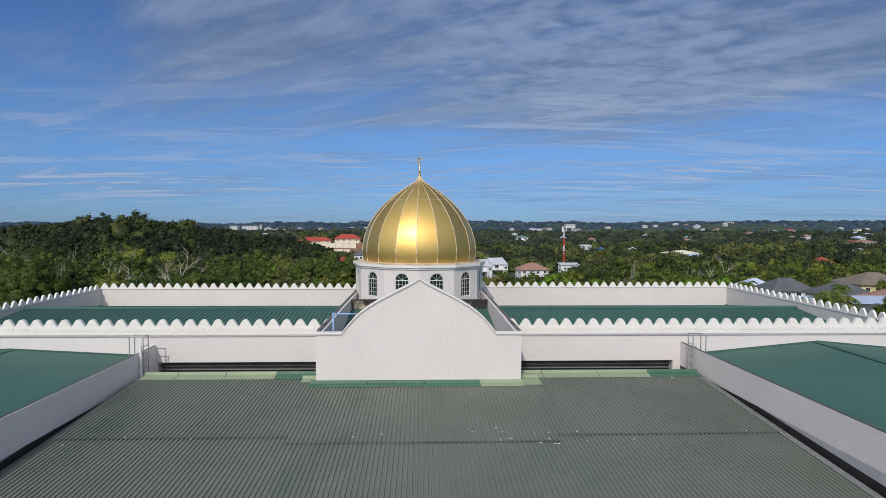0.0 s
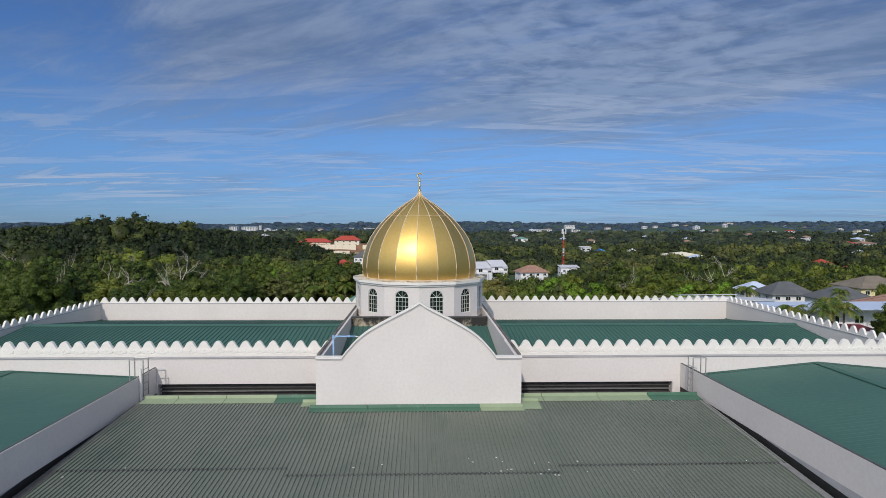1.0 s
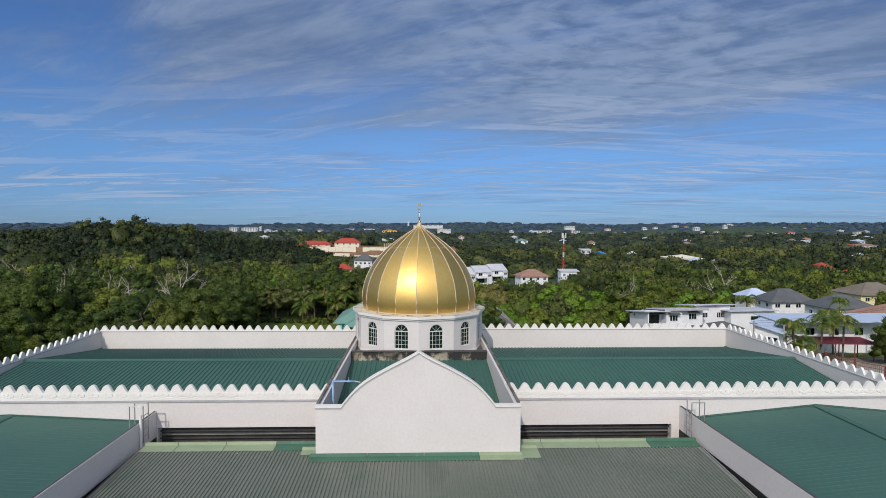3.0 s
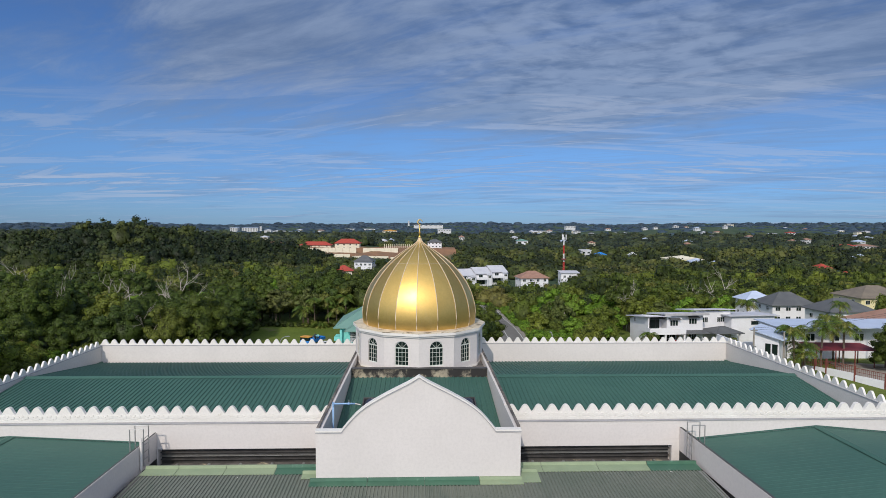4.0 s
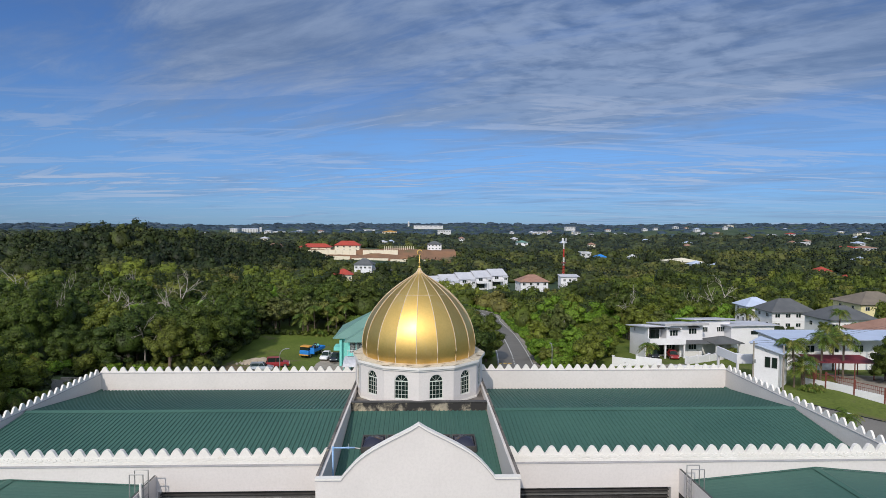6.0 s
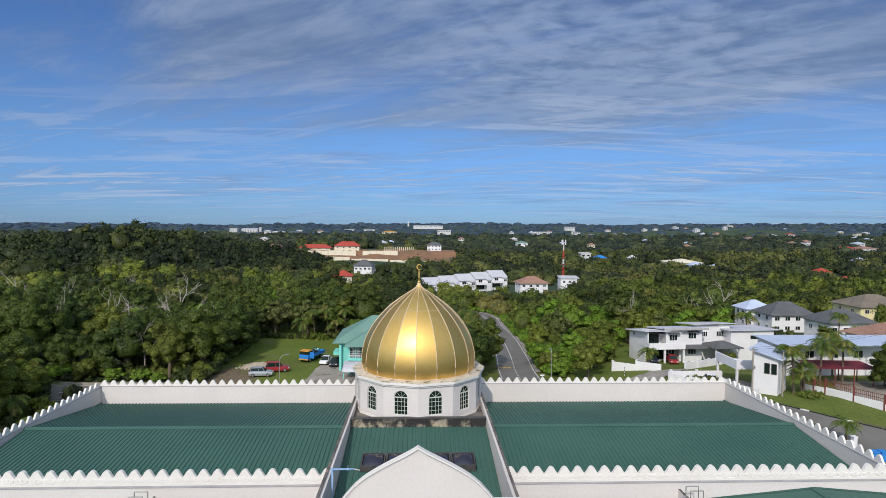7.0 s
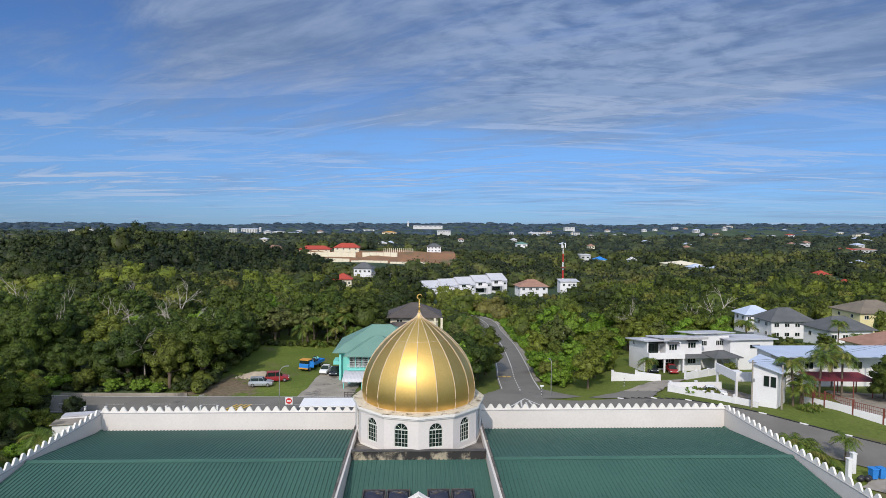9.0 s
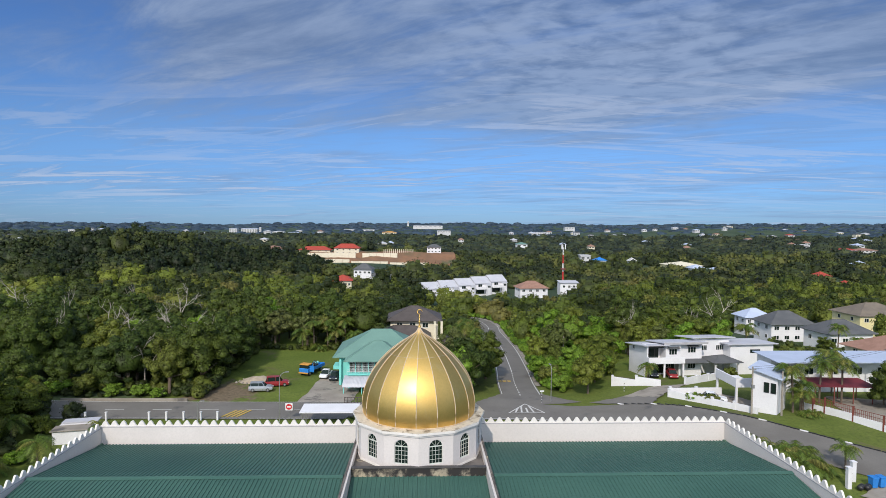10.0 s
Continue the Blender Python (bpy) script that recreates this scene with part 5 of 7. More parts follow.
for i, (x, y) in enumerate(stands):
    stand = math.sin(x * 0.05 + 1) + math.sin(y * 0.06 + x * 0.02)
    if i >= 215:
        BEHIND.append((x, y, rng.uniform(0.8, 1.15)))
        continue
    if x > 14 and stand > -0.9 and rng.uniform() < 0.45:
        stand = 9
    kind = 2 if stand == 9 else int(rng.choice([0, 1, 3, 4, 7, 2], p=[0.2, 0.12, 0.28, 0.12, 0.08, 0.2] if stand > -0.3 else [0.25, 0.2, 0.05, 0.2, 0.2, 0.1]))
    if x < -50 and rng.uniform() < 0.45:
        kind = 1
    if y > 124:
        kind = {0: 8, 1: 9, 3: 11, 4: 9, 7: 9, 2: 10}[kind]
    if 22 < x < 46 and y < 172 and rng.uniform() < 0.72:
        plant(5 if rng.uniform() < 0.7 else 6, x, y, rng.uniform(0.75, 1.15))
        continue
    plant(kind, x, y, rng.uniform(0.66, 1.16))


# ---- houses ----
def hip(bm, x0, x1, y0, y1, z0, z1, over=0.7, t=0.14):
    """A hipped roof with eaves thickness over a rectangle."""
    x0, x1, y0, y1 = x0 - over, x1 + over, y0 - over, y1 + over
    w, d = x1 - x0, y1 - y0
    k = min(w, d) / 2
    cy, cx = (y0 + y1) / 2, (x0 + x1) / 2
    a, b = ((x0 + k, cy), (x1 - k, cy)) if w >= d else ((cx, y0 + k), (cx, y1 - k))
    lo = [bm.verts.new((x, y, z0 - t)) for x, y in ((x0, y0), (x1, y0), (x1, y1), (x0, y1))]
    e = [bm.verts.new((x, y, z0)) for x, y in ((x0, y0), (x1, y0), (x1, y1), (x0, y1))]
    bm.faces.new(lo[::-1])
    for i in range(4):
        bm.faces.new((lo[i], lo[(i + 1) % 4], e[(i + 1) % 4], e[i]))
    p, q = bm.verts.new((*a, z1)), bm.verts.new((*b, z1))
    if w >= d:
        for f in ((e[0], e[1], q, p), (e[1], e[2], q), (e[2], e[3], p, q), (e[3], e[0], p)):
            bm.faces.new(f)
    else:
        for f in ((e[0], e[1], p), (e[1], e[2], q, p), (e[2], e[3], q), (e[3], e[0], p, q)):
            bm.faces.new(f)


def hip_part(parent, x0, x1, y0, y1, z0, z1, mat, over=0.7, label=""):
    bm = bmesh.new()
    hip(bm, x0, x1, y0, y1, z0, z1, over)
    roof = part("roof", bm, mat, parent, label)
    # ridge and hip caps
    x0, x1, y0, y1 = x0 - over, x1 + over, y0 - over, y1 + over
    k = min(x1 - x0, y1 - y0) / 2
    cx, cy = (x0 + x1) / 2, (y0 + y1) / 2
    a, b = ((x0 + k, cy, z1), (x1 - k, cy, z1)) if x1 - x0 >= y1 - y0 else ((cx, y0 + k, z1), (cx, y1 - k, z1))
    bm = bmesh.new()
    if (Vector(a) - Vector(b)).length > 0.2:
        tube(bm, a, b, 0.09, sides=5)
    for c, e in (((x0, y0, z0), a), ((x0, y1, z0), a if x1 - x0 >= y1 - y0 else b), ((x1, y0, z0), b if x1 - x0 >= y1 - y0 else a), ((x1, y1, z0), b)):
        tube(bm, c, e, 0.08, sides=5)
    part("ridge_cap", bm, mat, roof)
    return roof


def slab_part(parent, x0, x1, y0, y1, z0, z1, z_back, mat, name="roof", label=""):
    """A thin roof slab that rises or falls from front to back."""
    bm = bmesh.new()
    block(bm, x0, x1, y0, y1, z0, z1)
    for v in bm.verts:
        if v.co.y > (y0 + y1) / 2:
            v.co.z += z_back
    return part(name, bm, mat, parent, label)


WINDOWS = {}


def window(parent, x, y, z, w, h, turn=0.0, frame_mat=None, bars=2):
    """A framed window on a wall; its face looks to -y before the turn."""
    key = (round(w, 2), round(h, 2), bars, frame_mat.name if frame_mat else "")
    if key not in WINDOWS:
        bm = bmesh.new()
        for b in ((-w / 2, w / 2, -h / 2, -h / 2 + 0.07), (-w / 2, w / 2, h / 2 - 0.07, h / 2)):
            block(bm, b[0], b[1], -0.06, 0.05, b[2], b[3])
        for i in range(bars + 1):
            cx = -w / 2 + 0.035 + (w - 0.07) * i / bars
            block(bm, cx - 0.035, cx + 0.035, -0.055, 0.05, -h / 2 + 0.07, h / 2 - 0.07)
        f = to_mesh(bm, "window", frame_mat or HOUSE_WHITE)
        bm = bmesh.new()
        block(bm, -w / 2 + 0.03, w / 2 - 0.03, -0.02, 0.02, -h / 2 + 0.03, h / 2 - 0.03)
        g = to_mesh(bm, "pane", DARK_GLASS)
        WINDOWS[key] = (f, g)
    f, g = WINDOWS[key]
    ob = child("window", f, parent, pose(x, y, z, 0, 0, turn))
    child("pane", g, ob)
    return ob


def house(name, label, x, y, w, d, eave, ridge, wall, roof, floors=2, turn=0.0, over=0.8, base=None, group="", columns=4):
    """A plain hipped house, its origin at the middle of its front foot."""
    z = on(x, y) - 0.3 if base is None else base
    h = thing(name, label, "house", pose(x, y, z, 0, 0, turn), group)
    e, r = eave - z, ridge - z
    box_part("wall", (-w / 2, w / 2, 0, d, -2.0, e), wall, h)
    hip_part(h, -w / 2, w / 2, 0, d, e, r, roof, over)
    bm = bmesh.new()
    block(bm, -w / 2 - 0.04, w / 2 + 0.04, -0.04, 0.0, e * 0.48, e * 0.48 + 0.15)
    part("string_course", bm, wall, h)
    step = e / floors
    for k in range(floors):
        for i in range(columns):
            window(h, -w / 2 + w * (i + 0.5) / columns, -0.02, step * (k + 0.58), min(1.5, w / columns * 0.5), min(1.3, step * 0.42), 0)
        for i in range(2):
            window(h, -w / 2 - 0.02, d * (i + 0.6) / 2.2, step * (k + 0.58), 1.2, min(1.2, step * 0.42), -90)
    return h


# turquoise house beside the forecourt
GRILLE = material("white_grille_paint", (0.70, 0.72, 0.72), (0.62, 0.64, 0.64), 0.5, scale=2, fine=12, bump=0.0)
tq = thing("house", "turquoise two-storey house with a sage green hipped roof", "house", pose(-15.0, 108.8, 0.6))
box_part("wall", (0, 15, 0.6, 12, -1.0, 5.4), TURQUOISE, tq)
box_part("upper_room", (2.2, 12, -2.4, 0.6, 2.9, 5.4), TURQUOISE, tq)
hip_part(tq, 0, 15, 0.6, 12, 5.45, 9.5, TEAL_ROOF, 1.1, "faded sage green metal roof")
hip_part(tq, 2.2, 12, -2.4, 6.0, 5.35, 8.1, TEAL_ROOF, 0.9)
box_part("balcony", (1.9, 11.5, -3.1, -2.4, 2.75, 2.95), TURQUOISE, tq)
for i in range(7):
    bm = bmesh.new()
    x = 2.3 + i * 1.15
    for k in range(5):
        block(bm, x + k * 0.22, x + k * 0.22 + 0.03, -2.47, -2.44, 3.15, 5.0)
    for k in range(6):
        block(bm, x, x + 1.0, -2.48, -2.45, 3.2 + k * 0.34, 3.23 + k * 0.34)
    g = part("window_grille", bm, GRILLE, tq, "white security grille")
    box_part("pane", (x - 0.02, x + 1.02, -2.42, -2.405, 3.12, 5.02), DARK_GLASS, g)
bm = bmesh.new()
tube(bm, (1.9, -3.05, 3.75), (11.5, -3.05, 3.75), 0.035, sides=6)
tube(bm, (1.9, -3.05, 3.45), (11.5, -3.05, 3.45), 0.025, sides=6)
for i in range(14):
    tube(bm, (1.9 + i * 0.73, -3.05, 2.95), (1.9 + i * 0.73, -3.05, 3.75), 0.02, sides=5)
part("railing", bm, GRILLE, tq, "white balcony railing")
for x in (0.3, 2.2, 6.0):
    box_part("column", (x - 0.2, x + 0.2, -0.3 if x < 1 else -2.4, 0.1 if x < 1 else -2.0, -0.6, 5.0 if x < 1 else 2.8), TURQUOISE, tq)
box_part("side_balcony", (-1.3, 0, 2.0, 5.0, 2.6, 3.3), TURQUOISE, tq)
for y in (2.5, 6.5, 10):
    window(tq, -0.02, y, 4.1, 1.3, 1.2, -90)
bm = bmesh.new()                     # barrel awning of ribbed sheet
last = None
for i in range(91):
    x, lift = 1.4 + i * 0.08, (0, 0.05, 0.05)[i % 3]
    col = [bm.verts.new((x, py, pz + lift)) for py, pz in ((-2.5, 2.6), (-4.4, 2.35), (-5.6, 1.9), (-6.0, 1.35))]
    if last:
        for k in range(3):
            bm.faces.new((last[k], col[k], col[k + 1], last[k + 1]))
    last = col
part("awning", bm, PALE_ROOF, tq, "grey ribbed metal awning")
for x in (1.6, 4.8, 8.2):
    bm = bmesh.new()
    tube(bm, (x, -5.6, -0.6), (x, -5.6, 1.9), 0.08, sides=8)
    part("awning_post", bm, TURQUOISE, tq)

fence = thing("fence", "dark timber fence beside the forecourt", "fence", pose(-12.6, 97.8, 0.4))
for i in range(12):
    box_part("post", (i * 0.55, i * 0.55 + 0.09, -0.04, 0.05, 0, 1.35), BROWN_ROOF, fence)
for z in (0.35, 0.8, 1.2):
    box_part("rail", (0, 6.2, -0.07, -0.04, z, z + 0.12), BROWN_ROOF, fence)

# brown-roofed house
br = thing("house", "cream two-storey house with dark brown hipped roofs", "house", pose(-8.0, 160, -5.6))
box_part("wall", (0, 13, 0, 11, -2, 10.0), CREAM, br)
hip_part(br, 0, 13, 0, 11, 10.0, 13.2, BROWN_ROOF, 1.2)
box_part("lower_room", (-2.5, 10, -7, 0, -2, 6.6), CREAM, br)
hip_part(br, -2.5, 10, -7, 0, 6.6, 9.2, BROWN_ROOF, 1.0)
for x in (11.8, 13.6):
    box_part("column", (x, x + 0.6, -2.5, -1.9, -2, 10.0), CREAM, br)
box_part("terrace", (10.6, 14.6, -3.0, 0, 5.0, 5.3), CREAM, br)
for x in (2.5, 6.0, 9.5):
    window(br, x, -0.02, 8.6, 1.6, 1.3)
hip_part(br, 12.0, 18, -6, 2, 4.2, 6.0, BROWN_ROOF, 0.6)
box_part("annex", (12.4, 17.6, -5.6, 1.6, -2, 4.2), CREAM, br)

# white modern house
wh = thing("house", "white modern two-storey house with flat roofs and a balcony", "house", pose(43.4, 109.6, 2.2, 0, 0, 5) @ Matrix.Scale(0.87, 4))
box_part("wall", (0, 8.2, 3.2, 9, -1.5, 6.4), HOUSE_WHITE, wh)
box_part("upper_front", (4.6, 8.2, 0.6, 3.2, 2.9, 6.6), HOUSE_WHITE, wh)
box_part("side_wall", (0, 0.25, 0, 3.2, 2.9, 6.6), HOUSE_WHITE, wh)
box_part("pier", (0, 0.25, 1.2, 3.2, -1.5, 2.9), HOUSE_WHITE, wh)
bal = box_part("balcony", (0, 8.4, -0.9, 3.2, 2.7, 2.95), HOUSE_WHITE, wh)
box_part("balustrade", (0, 8.4, -0.9, -0.72, 2.95, 4.1), HOUSE_WHITE, bal)
box_part("balustrade", (0, 0.18, -0.72, 0.0, 2.95, 4.1), HOUSE_WHITE, bal)
box_part("balcony_door", (1.0, 4.2, 3.14, 3.19, 2.95, 5.6), DARK_GLASS, wh, "dark glass sliding doors")
for x in (2.1, 3.2):
    box_part("door_post", (x, x + 0.08, 3.08, 3.14, 2.95, 5.6), BLACK_PAINT, wh)
# shade under the balcony, put in as a dark sheet before the wall
box_part("garage_shade", (0.4, 8.0, 3.12, 3.18, -0.3, 2.5), DARK_GLASS, wh, "dark sheet for the shade of the open ground floor")
for x in (3.6, 8.0):
    box_part("column", (x, x + 0.35, -0.7, -0.35, -0.6, 2.7), HOUSE_WHITE, wh)
slab_part(wh, -0.9, 5.0, -0.5, 9.4, 6.55, 6.75, -1.2, PALE_ROOF)
slab_part(wh, 3.8, 14.2, -0.1, 8.6, 7.0, 7.25, -1.1, PALE_ROOF)
box_part("fascia", (3.8, 14.2, -0.14, -0.1, 6.72, 7.2), GREY_TRIM, wh)
slab_part(wh, 1.0, 4.6, 1.2, 3.2, 5.75, 5.83, 0.45, SLATE_ROOF, "awning", "dark grey awning")
box_part("middle_wall", (8.2, 13.6, 1.4, 8.2, -1.5, 6.6), HOUSE_WHITE, wh)
for x, z in ((6.3, 5.0), (11.2, 5.2), (11.2, 1.7), (6.3, 1.6)):
    y = 0.58 if x < 8 and z > 3 else (1.38 if x > 8 else 3.1)
    window(wh, x, y, z, 1.9, 1.35, 0, None, 3)
    slab_part(wh, x - 1.3, x + 1.3, y - 0.9, y, z + 0.85, z + 0.92, 0.22, SLATE_ROOF, "awning", "dark grey window awning")
box_part("right_wall", (13.6, 22, 4.2, 11, -1.5, 7.0), HOUSE_WHITE, wh)
slab_part(wh, 12.6, 23, 3.4, 11.6, 7.3, 7.5, -1.0, PALE_ROOF)
for x in (15.6, 19.6):
    window(wh, x, 4.18, 5.0, 1.8, 1.2, 0, None, 4)
box_part("far_wall", (20.5, 31, 1.4, 9, -1.5, 6.2), HOUSE_WHITE, wh)
slab_part(wh, 19.6, 31.8, 0.7, 9.6, 6.2, 6.4, -0.5, PALE_ROOF, "roof", "pale grey lean-to roof")
window(wh, 26.5, 1.38, 4.6, 2.4, 0.8, 0, BLACK_PAINT, 4)
hip_part(wh, 15.0, 21, -1.5, 3.4, 2.9, 4.0, SLATE_ROOF, 0.5)
for x in (15.2, 20.6):
    box_part("porch_post", (x, x + 0.3, -1.4, -1.1, -1.0, 2.9), HOUSE_WHITE, wh)
window(wh, -0.02, 6.5, 5.0, 0.9, 0.9, -90)
for ob in wh.children:
    if ob.name.split(".")[0] in ("wall", "middle_wall", "right_wall", "far_wall"):
        y0, y1 = min(v.co.y for v in ob.data.vertices), max(v.co.y for v in ob.data.vertices)
        for v in ob.data.vertices:
            if v.co.z > 5 and v.co.y > (y0 + y1) / 2:
                v.co.z -= 1.5
slab_part(wh, 8.4, 14.0, -1.2, 1.4, 2.75, 2.85, 0.35, SLATE_ROOF, "awning", "dark grey porch roof")


def garden_wall(name, pts, h, t=0.22, label="white rendered garden wall", posts=True, mat=None):
    w = thing(name, label, "wall")
    for (xa, ya), (xb, yb) in zip(pts, pts[1:]):
        n = max(1, int(math.hypot(xb - xa, yb - ya) / 3.2))
        for i in range(n):
            p = Vector((xa + (xb - xa) * i / n, ya + (yb - ya) * i / n, 0))
            q = Vector((xa + (xb - xa) * (i + 1) / n, ya + (yb - ya) * (i + 1) / n, 0))
            z = on(*((p + q) / 2).xy)
            L = (q - p).length
            turn = math.degrees(math.atan2(q.y - p.y, q.x - p.x))
            bm = bmesh.new()
            block(bm, 0, L, -t / 2, t / 2, -0.6, h)
            part("panel", bm, mat or HOUSE_WHITE, w, m=pose(p.x, p.y, z, 0, 0, turn))
            if posts:
                bm = bmesh.new()
                block(bm, -0.18, 0.18, -0.18, 0.18, -0.6, h + 0.18)
                block(bm, -0.22, 0.22, -0.22, 0.22, h + 0.18, h + 0.25)
                part("post", bm, HOUSE_WHITE, w, m=pose(p.x, p.y, z, 0, 0, turn))


garden_wall("garden_wall", ((35.2, 104.8), (42.2, 100.1)), 1.35)
garden_wall("garden_wall", ((47.3, 101.7), (59.4, 109.4)), 1.3)
garden_wall("garden_wall", ((40.3, 92.2), (44.6, 86.7), (48.7, 81.5)), 0.95)
garden_wall("garden_wall", ((40.6, 92.5), (49.2, 92.8)), 1.3)

# house with pale blue-grey roofs, and its carport
bh = thing("house", "white house with pale blue-grey metal roofs", "house", pose(50.4, 83.0, 3.6))
box_part("main_wall", (8.2, 36, 11.9, 16, -1.5, 5.1), HOUSE_WHITE, bh)
slab_part(bh, 7.6, 37, 8.8, 16.5, 5.2, 5.34, 0.25, BLUE_ROOF)
for i in range(6):
    window(bh, 10.5 + i * 4.2, 11.88, 3.2, 1.6, 1.3)
port = box_part("carport_frame", (-1.9, 1.8, 4.2, 4.45, 2.6, 4.0), HOUSE_WHITE, bh, "white carport with a deep fascia")
box_part("fascia", (-1.9, -1.65, 4.45, 10.5, 2.6, 4.0), HOUSE_WHITE, port)
box_part("carport_roof", (-1.65, 1.8, 4.45, 10.5, 2.7, 2.85), HOUSE_WHITE, port)
for x, y in ((-1.85, 4.25), (-1.85, 10.1)):
    box_part("carport_post", (x, x + 0.3, y, y + 0.3, -1.0, 2.6), HOUSE_WHITE, bh)

annex = thing("house", "white two-storey annex with a sloping pale blue-grey roof", "house", pose(48.7, 83.2, 3.6, 0, 0, -44))
bm = bmesh.new()
prism(bm, ((0, -1.5), (3.3, -1.5), (3.3, 5.7), (0, 6.5)), 0, 5.2)
part("wall", bm, HOUSE_WHITE, annex)
bm = bmesh.new()
prism(bm, ((-0.5, 6.64), (4.0, 5.55), (4.0, 5.69), (-0.5, 6.78)), -0.6, 5.8)
part("roof", bm, BLUE_ROOF, annex, "pale blue-grey sheet roof")
for x in (1.9, 2.8):
    window(annex, x, -0.02, 4.1, 0.7, 1.5, 0, BLACK_PAINT, 1)

shed = thing("carport", "open carport with a maroon metal roof on posts", "carport", pose(60.4, 86.6, 3.9, 0, 0, -4))
slab_part(shed, 0, 9.6, 0, 4.6, 2.5, 2.6, 0.25, MAROON_ROOF, "roof", "maroon sheet metal roof")
for i in range(4):
    for y in (0.3, 4.1):
        box_part("post", (0.3 + i * 2.9, 0.42 + i * 2.9, y, y + 0.12, -0.6, 2.5 + 0.05 * y), RUST_RED, shed)
bm = bmesh.new()
block(bm, 0, 0.035, -0.02, 0.02, 1.0, 1.95)
rail_bar = to_mesh(bm, "bar", RUST_RED)
rf = thing("fence", "low white wall with rust-red railings and posts", "fence")
pts = [(57.0, 84.3), (58.6, 81.6), (62.1, 75.0), (66.5, 67.0)]
for (xa, ya), (xb, yb) in zip(pts, pts[1:]):
    n = 2
    for i in range(n):
        ax, ay, bx, by = xa + (xb - xa) * i / n, ya + (yb - ya) * i / n, xa + (xb - xa) * (i + 1) / n, ya + (yb - ya) * (i + 1) / n
        L, turn = math.hypot(bx - ax, by - ay), math.degrees(math.atan2(by - ay, bx - ax))
        z = on((ax + bx) / 2, (ay + by) / 2)
        bm = bmesh.new()
        block(bm, 0, L, -0.1, 0.1, -0.5, 1.0)
        part("panel", bm, HOUSE_WHITE, rf, m=pose(ax, ay, z, 0, 0, turn))
        bm = bmesh.new()
        block(bm, 0, L, -0.03, 0.03, 1.95, 2.02)
        rail = part("railing", bm, RUST_RED, rf, "rust-red steel railing", m=pose(ax, ay, z, 0, 0, turn))
        box_part("lower_rail", (0, L, -0.03, 0.03, 1.45, 1.50), RUST_RED, rail)
        for k in range(int(L / 0.25)):
            child("bar", rail_bar, rail, pose(k * 0.25, 0, 0))
        bm = bmesh.new()
        block(bm, -0.1, 0.1, -0.12, 0.12, -0.5, 2.3)
        part("post", bm, RUST_RED, rf, m=pose(ax, ay, z, 0, 0, turn))

house("house", "white two-storey house with a dark grey hipped roof", 109.5, 168, 12.5, 9, 2.0, 5.4, HOUSE_WHITE, SLATE_ROOF, 2, 0)
house("house", "house with a pale blue-grey hipped roof", 110.0, 186, 8.5, 7, 1.2, 3.7, HOUSE_WHITE, BLUE_ROOF, 2, 0)
house("house", "low white house with a wide dark grey hipped roof", 111.5, 147, 12.5, 9, 3.2, 6.2, HOUSE_WHITE, SLATE_ROOF, 1, 4)
house("house", "white house with a terracotta tiled roof", 103, 114, 20, 10, 5.6, 8.3, CREAM, TILE_ROOF, 2, 8)
house("house", "yellow two-storey house with a weathered brown roof", 150, 183, 17, 13, 2.2, 5.6, YELLOW_WALL, OLIVE_ROOF, 2, 0)
house("house", "pale yellow house with a brown hipped roof", 168, 179, 12, 11, 1.8, 4.8, YELLOW_WALL, OLIVE_ROOF, 2, 0)


def terrace_house(x, y, z, eave, ridge, turn, w=9.8, d=12.0):
    """One of a row: rendered walls, a gabled sheet roof that runs on to its neighbours, a porch and a balcony in front."""
    h = thing("terrace_house", "white terraced house with a pale grey roof and a porch", "house", pose(x, y, z, 0, 0, turn), "row of terraced houses")
    e, r = eave - z, ridge - z
    box_part("wall", (-w / 2, w / 2, 0, d, -2, e), HOUSE_WHITE, h)
    bm = bmesh.new()
    prism(bm, ((-0.7, e - 0.3), (d / 2, r), (d + 0.7, e - 0.3), (d + 0.7, e - 0.15), (d / 2, r + 0.18), (-0.7, e - 0.15)), -w / 2 - 0.2, w / 2 + 0.2)
    bmesh.ops.transform(bm, matrix=Matrix(((0, 1, 0, 0), (1, 0, 0, 0), (0, 0, 1, 0), (0, 0, 0, 1))), verts=bm.verts[:])
    part("roof", bm, PALE_ROOF, h, "pale grey sheet roof")
    box_part("porch_roof", (-w / 2 + 0.3, 1.4, -3.2, 0, e - 3.3, e - 3.0), HOUSE_WHITE, h)
    box_part("balustrade", (-w / 2 + 0.3, 1.4, -3.2, -3.0, e - 3.0, e - 2.0), HOUSE_WHITE, h)
    box_part("pier", (0.9, 1.4, -3.2, -2.7, -2, e - 3.3), HOUSE_WHITE, h)
    box_part("garage_door", (-w / 2 + 0.8, 0.8, -0.06, 0, e - 6.0, e - 3.5), DARK_GLASS, h)
    box_part("bay", (1.8, w / 2 - 0.4, -1.6, 0, -2, e - 0.9), HOUSE_WHITE, h)
    slab_part(h, 1.5, w / 2 - 0.1, -2.0, 0, e - 0.9, e - 0.75, 0.5, PALE_ROOF, "bay_roof")
    window(h, 3.2, -1.62, e - 2.0, 1.8, 1.2)
    window(h, -1.6, -0.02, e - 1.4, 2.4, 1.6)


